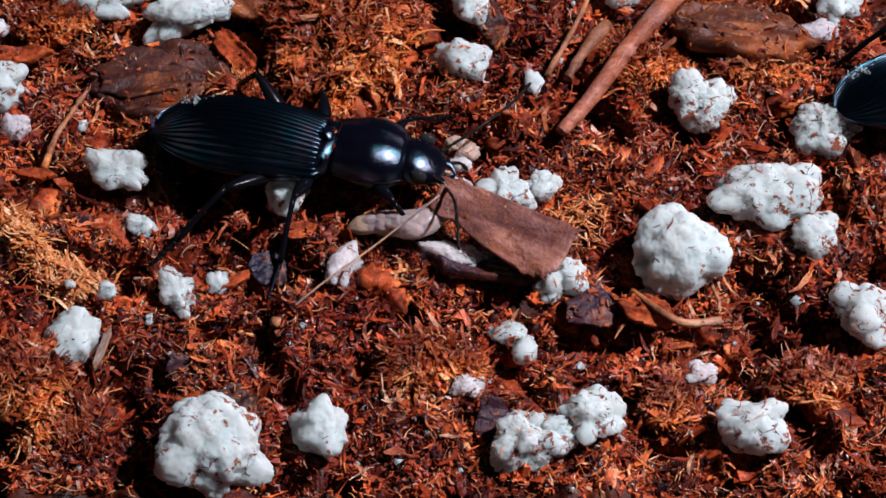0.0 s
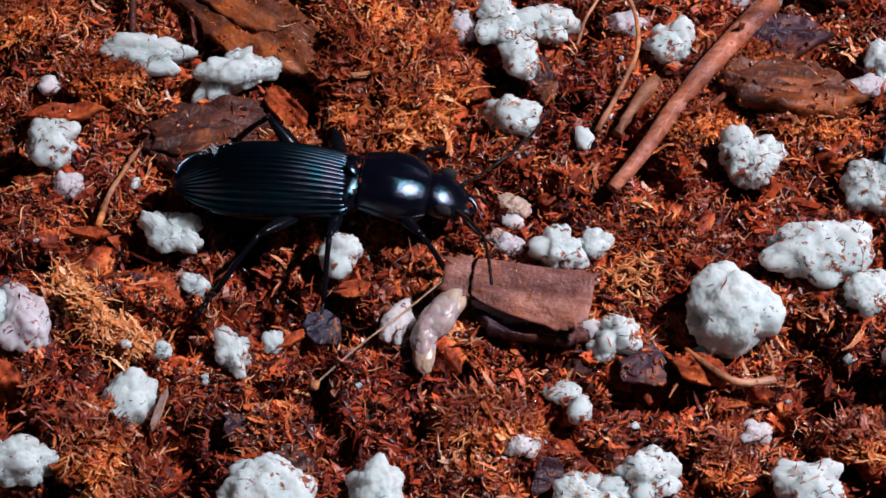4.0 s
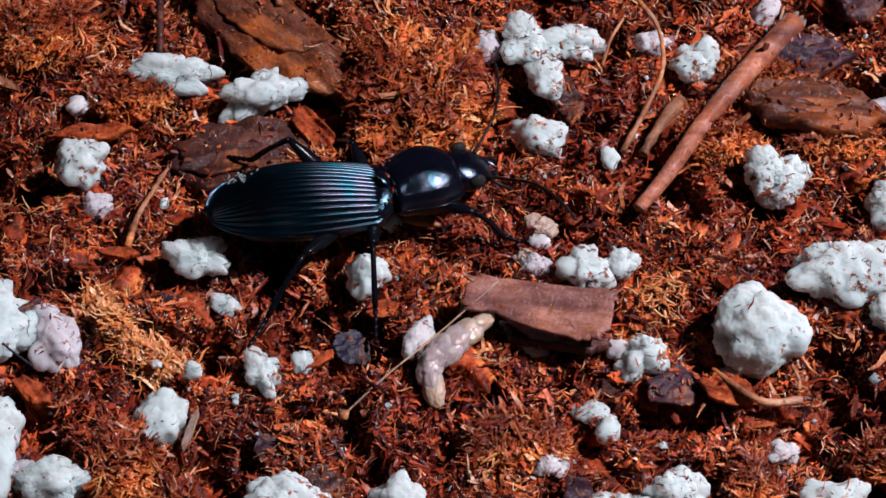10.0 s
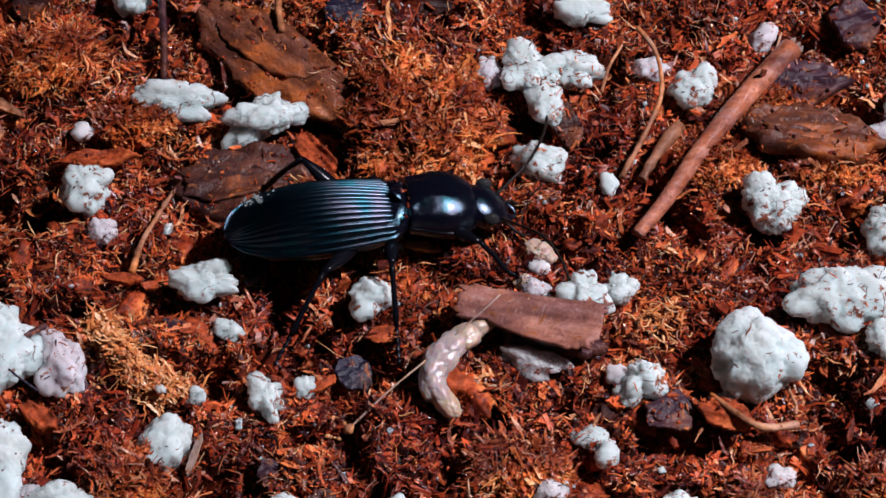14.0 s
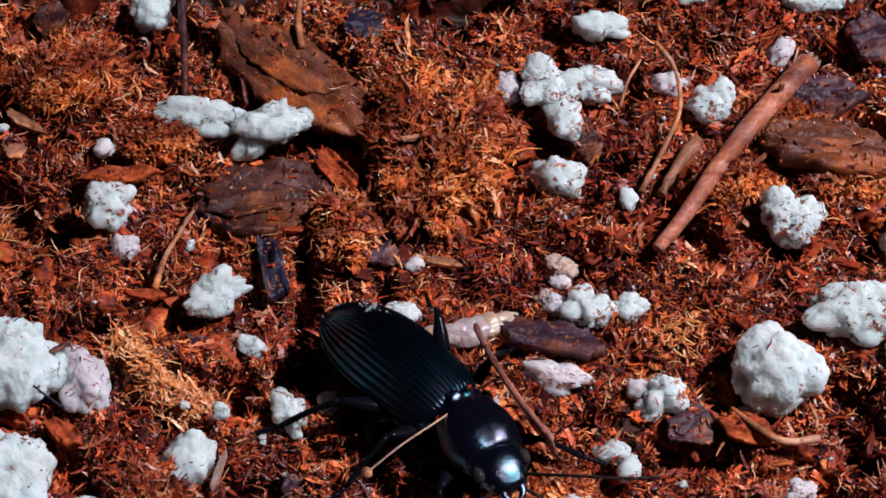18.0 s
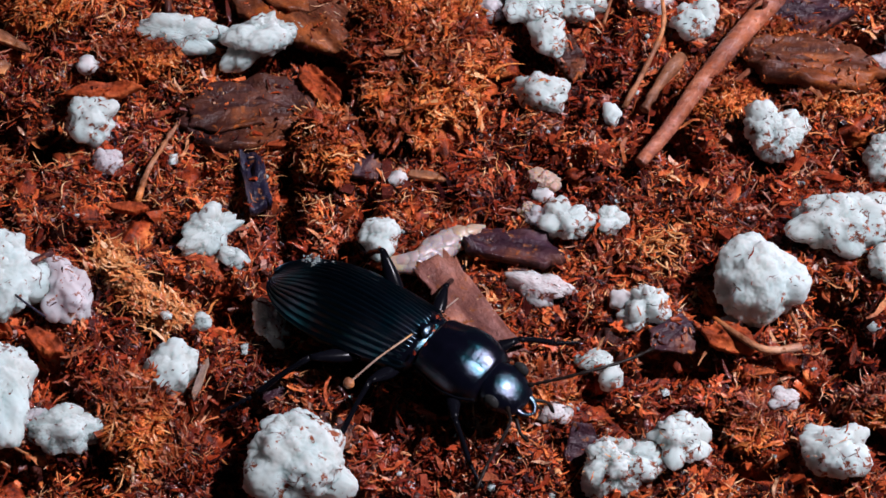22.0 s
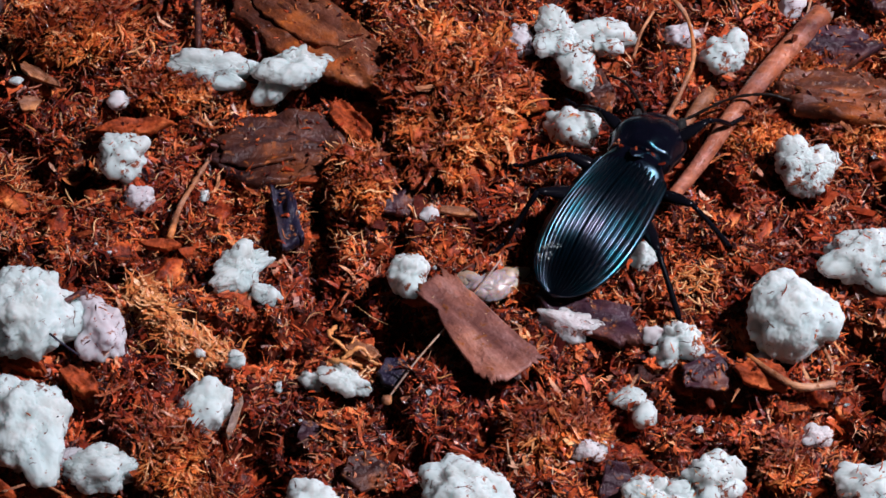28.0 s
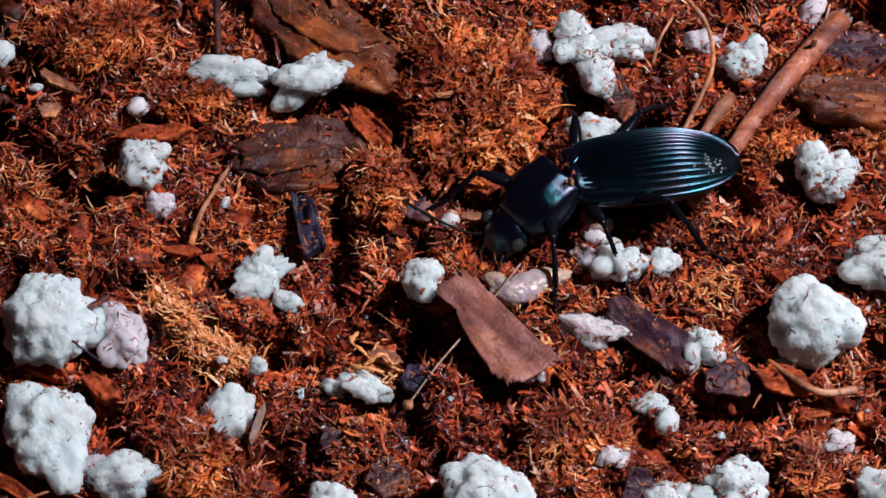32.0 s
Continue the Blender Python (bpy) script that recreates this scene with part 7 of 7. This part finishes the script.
    walk(larva_parts[7], [(0.0, mm(2.76, -2.36, 1.59, 0, -2, 49)), (1.0, mm(1.24, -3.27, 1.59, 0, -3, 35)), (1.5, mm(0.71, -3.84, 1.59, 0, -3, 40)), (3.5, mm(0.78, -4.31, 1.59, 0, -2, 54)), (6.0, mm(1.16, -4.35, 1.59, 0, -3, 53)), (9.5, mm(1.02, -4.55, 1.59, 0, -3, 53)), (10.2, mm(0.40, -4.91, 1.59, 0, -2, 38)), (13.0, mm(0.66, -3.83, 1.59, 0, -2, 33)), (14.4, mm(0.40, -3.43, 1.59, 0, -2, 34)), (16.5, mm(-0.59, -2.39, 0.80, 0, 0, -13)), (17.0, mm(-0.53, -1.97, 0.80, 0, -0, 16)), (17.5, mm(0.64, -1.44, 0.55, 0, -0, 29)), (19.0, mm(0.04, -1.58, 0.55, 0, -0, 21)), (23.0, mm(-0.17, -1.47, 0.55, 0, 0, 33)), (24.6, mm(-0.18, -1.33, 0.55, 0, -0, 33)), (25.5, mm(1.66, -3.32, 0.80, 0, -0, 15)), (27.5, mm(0.70, -1.82, 0.35, 0, -0, 31)), (28.0, mm(0.42, -1.78, 0.35, 0, -0, 32)), (29.5, mm(0.96, -1.74, 0.35, 0, -0, 15)), (32.0, mm(1.30, -1.43, 0.35, 0, 0, 20))])
    for i, leg in enumerate(legs):
        gait(leg, math.pi * (i % 2), leg.location.copy(), i in (0, 3))
    walk(nestled_grain, [(0.0, mm(5.43, -0.87, 0.65)), (16.6, mm(5.43, -0.87, 0.65)), (18.6, mm(4.35, -0.80, 0.65, 0, 0, 25)), (32.0, mm(4.35, -0.80, 0.65, 0, 0, 25))])
    walk(nestled_small_grain, [(0.0, mm(7.04, -0.47, 0.49)), (16.6, mm(7.04, -0.47, 0.49)), (18.6, mm(6.35, -0.75, 0.49, 0, 0, -10)), (32.0, mm(6.35, -0.75, 0.49, 0, 0, -10))])
    walk(kicked_chip, [(0.0, mm(-5.09, -5.09, 0.25, 12, 0, 30)), (17.0, mm(-5.09, -5.09, 0.25, 12, 0, 30)), (18.0, mm(-4.87, -7.21, 0.22, 14, 0, 75)), (32.0, mm(-4.87, -7.21, 0.22, 14, 0, 75))])
    walk(kicked_grain, [(0.0, mm(-8.99, -6.64, 0.49, 0, 0, 15)), (25.3, mm(-8.99, -6.64, 0.49, 0, 0, 15)), (27.2, mm(-7.2, -7.75, 0.40, 20, 0, 80)), (32.0, mm(-7.2, -7.75, 0.40, 20, 0, 80))])
    walk(kicked_small_grain, [(0.0, mm(-7.26, -5.87, 0.29)), (25.3, mm(-7.26, -5.87, 0.29)), (27.2, mm(-8.7, -7.6, 0.25, 0, 0, 60)), (32.0, mm(-8.7, -7.6, 0.25, 0, 0, 60))])
    for ob in (*turned_up, turned_up_chip, turned_up_tuft):
        lie = ob.matrix_basis.copy()
        under = mm(0.8, -0.6, -1.9) @ lie
        walk(ob, [(0.0, under), (25.3, under), (27.0, lie), (32.0, lie)])
    grain_debris()
    grain_skirts()
    chip_debris()


motions()
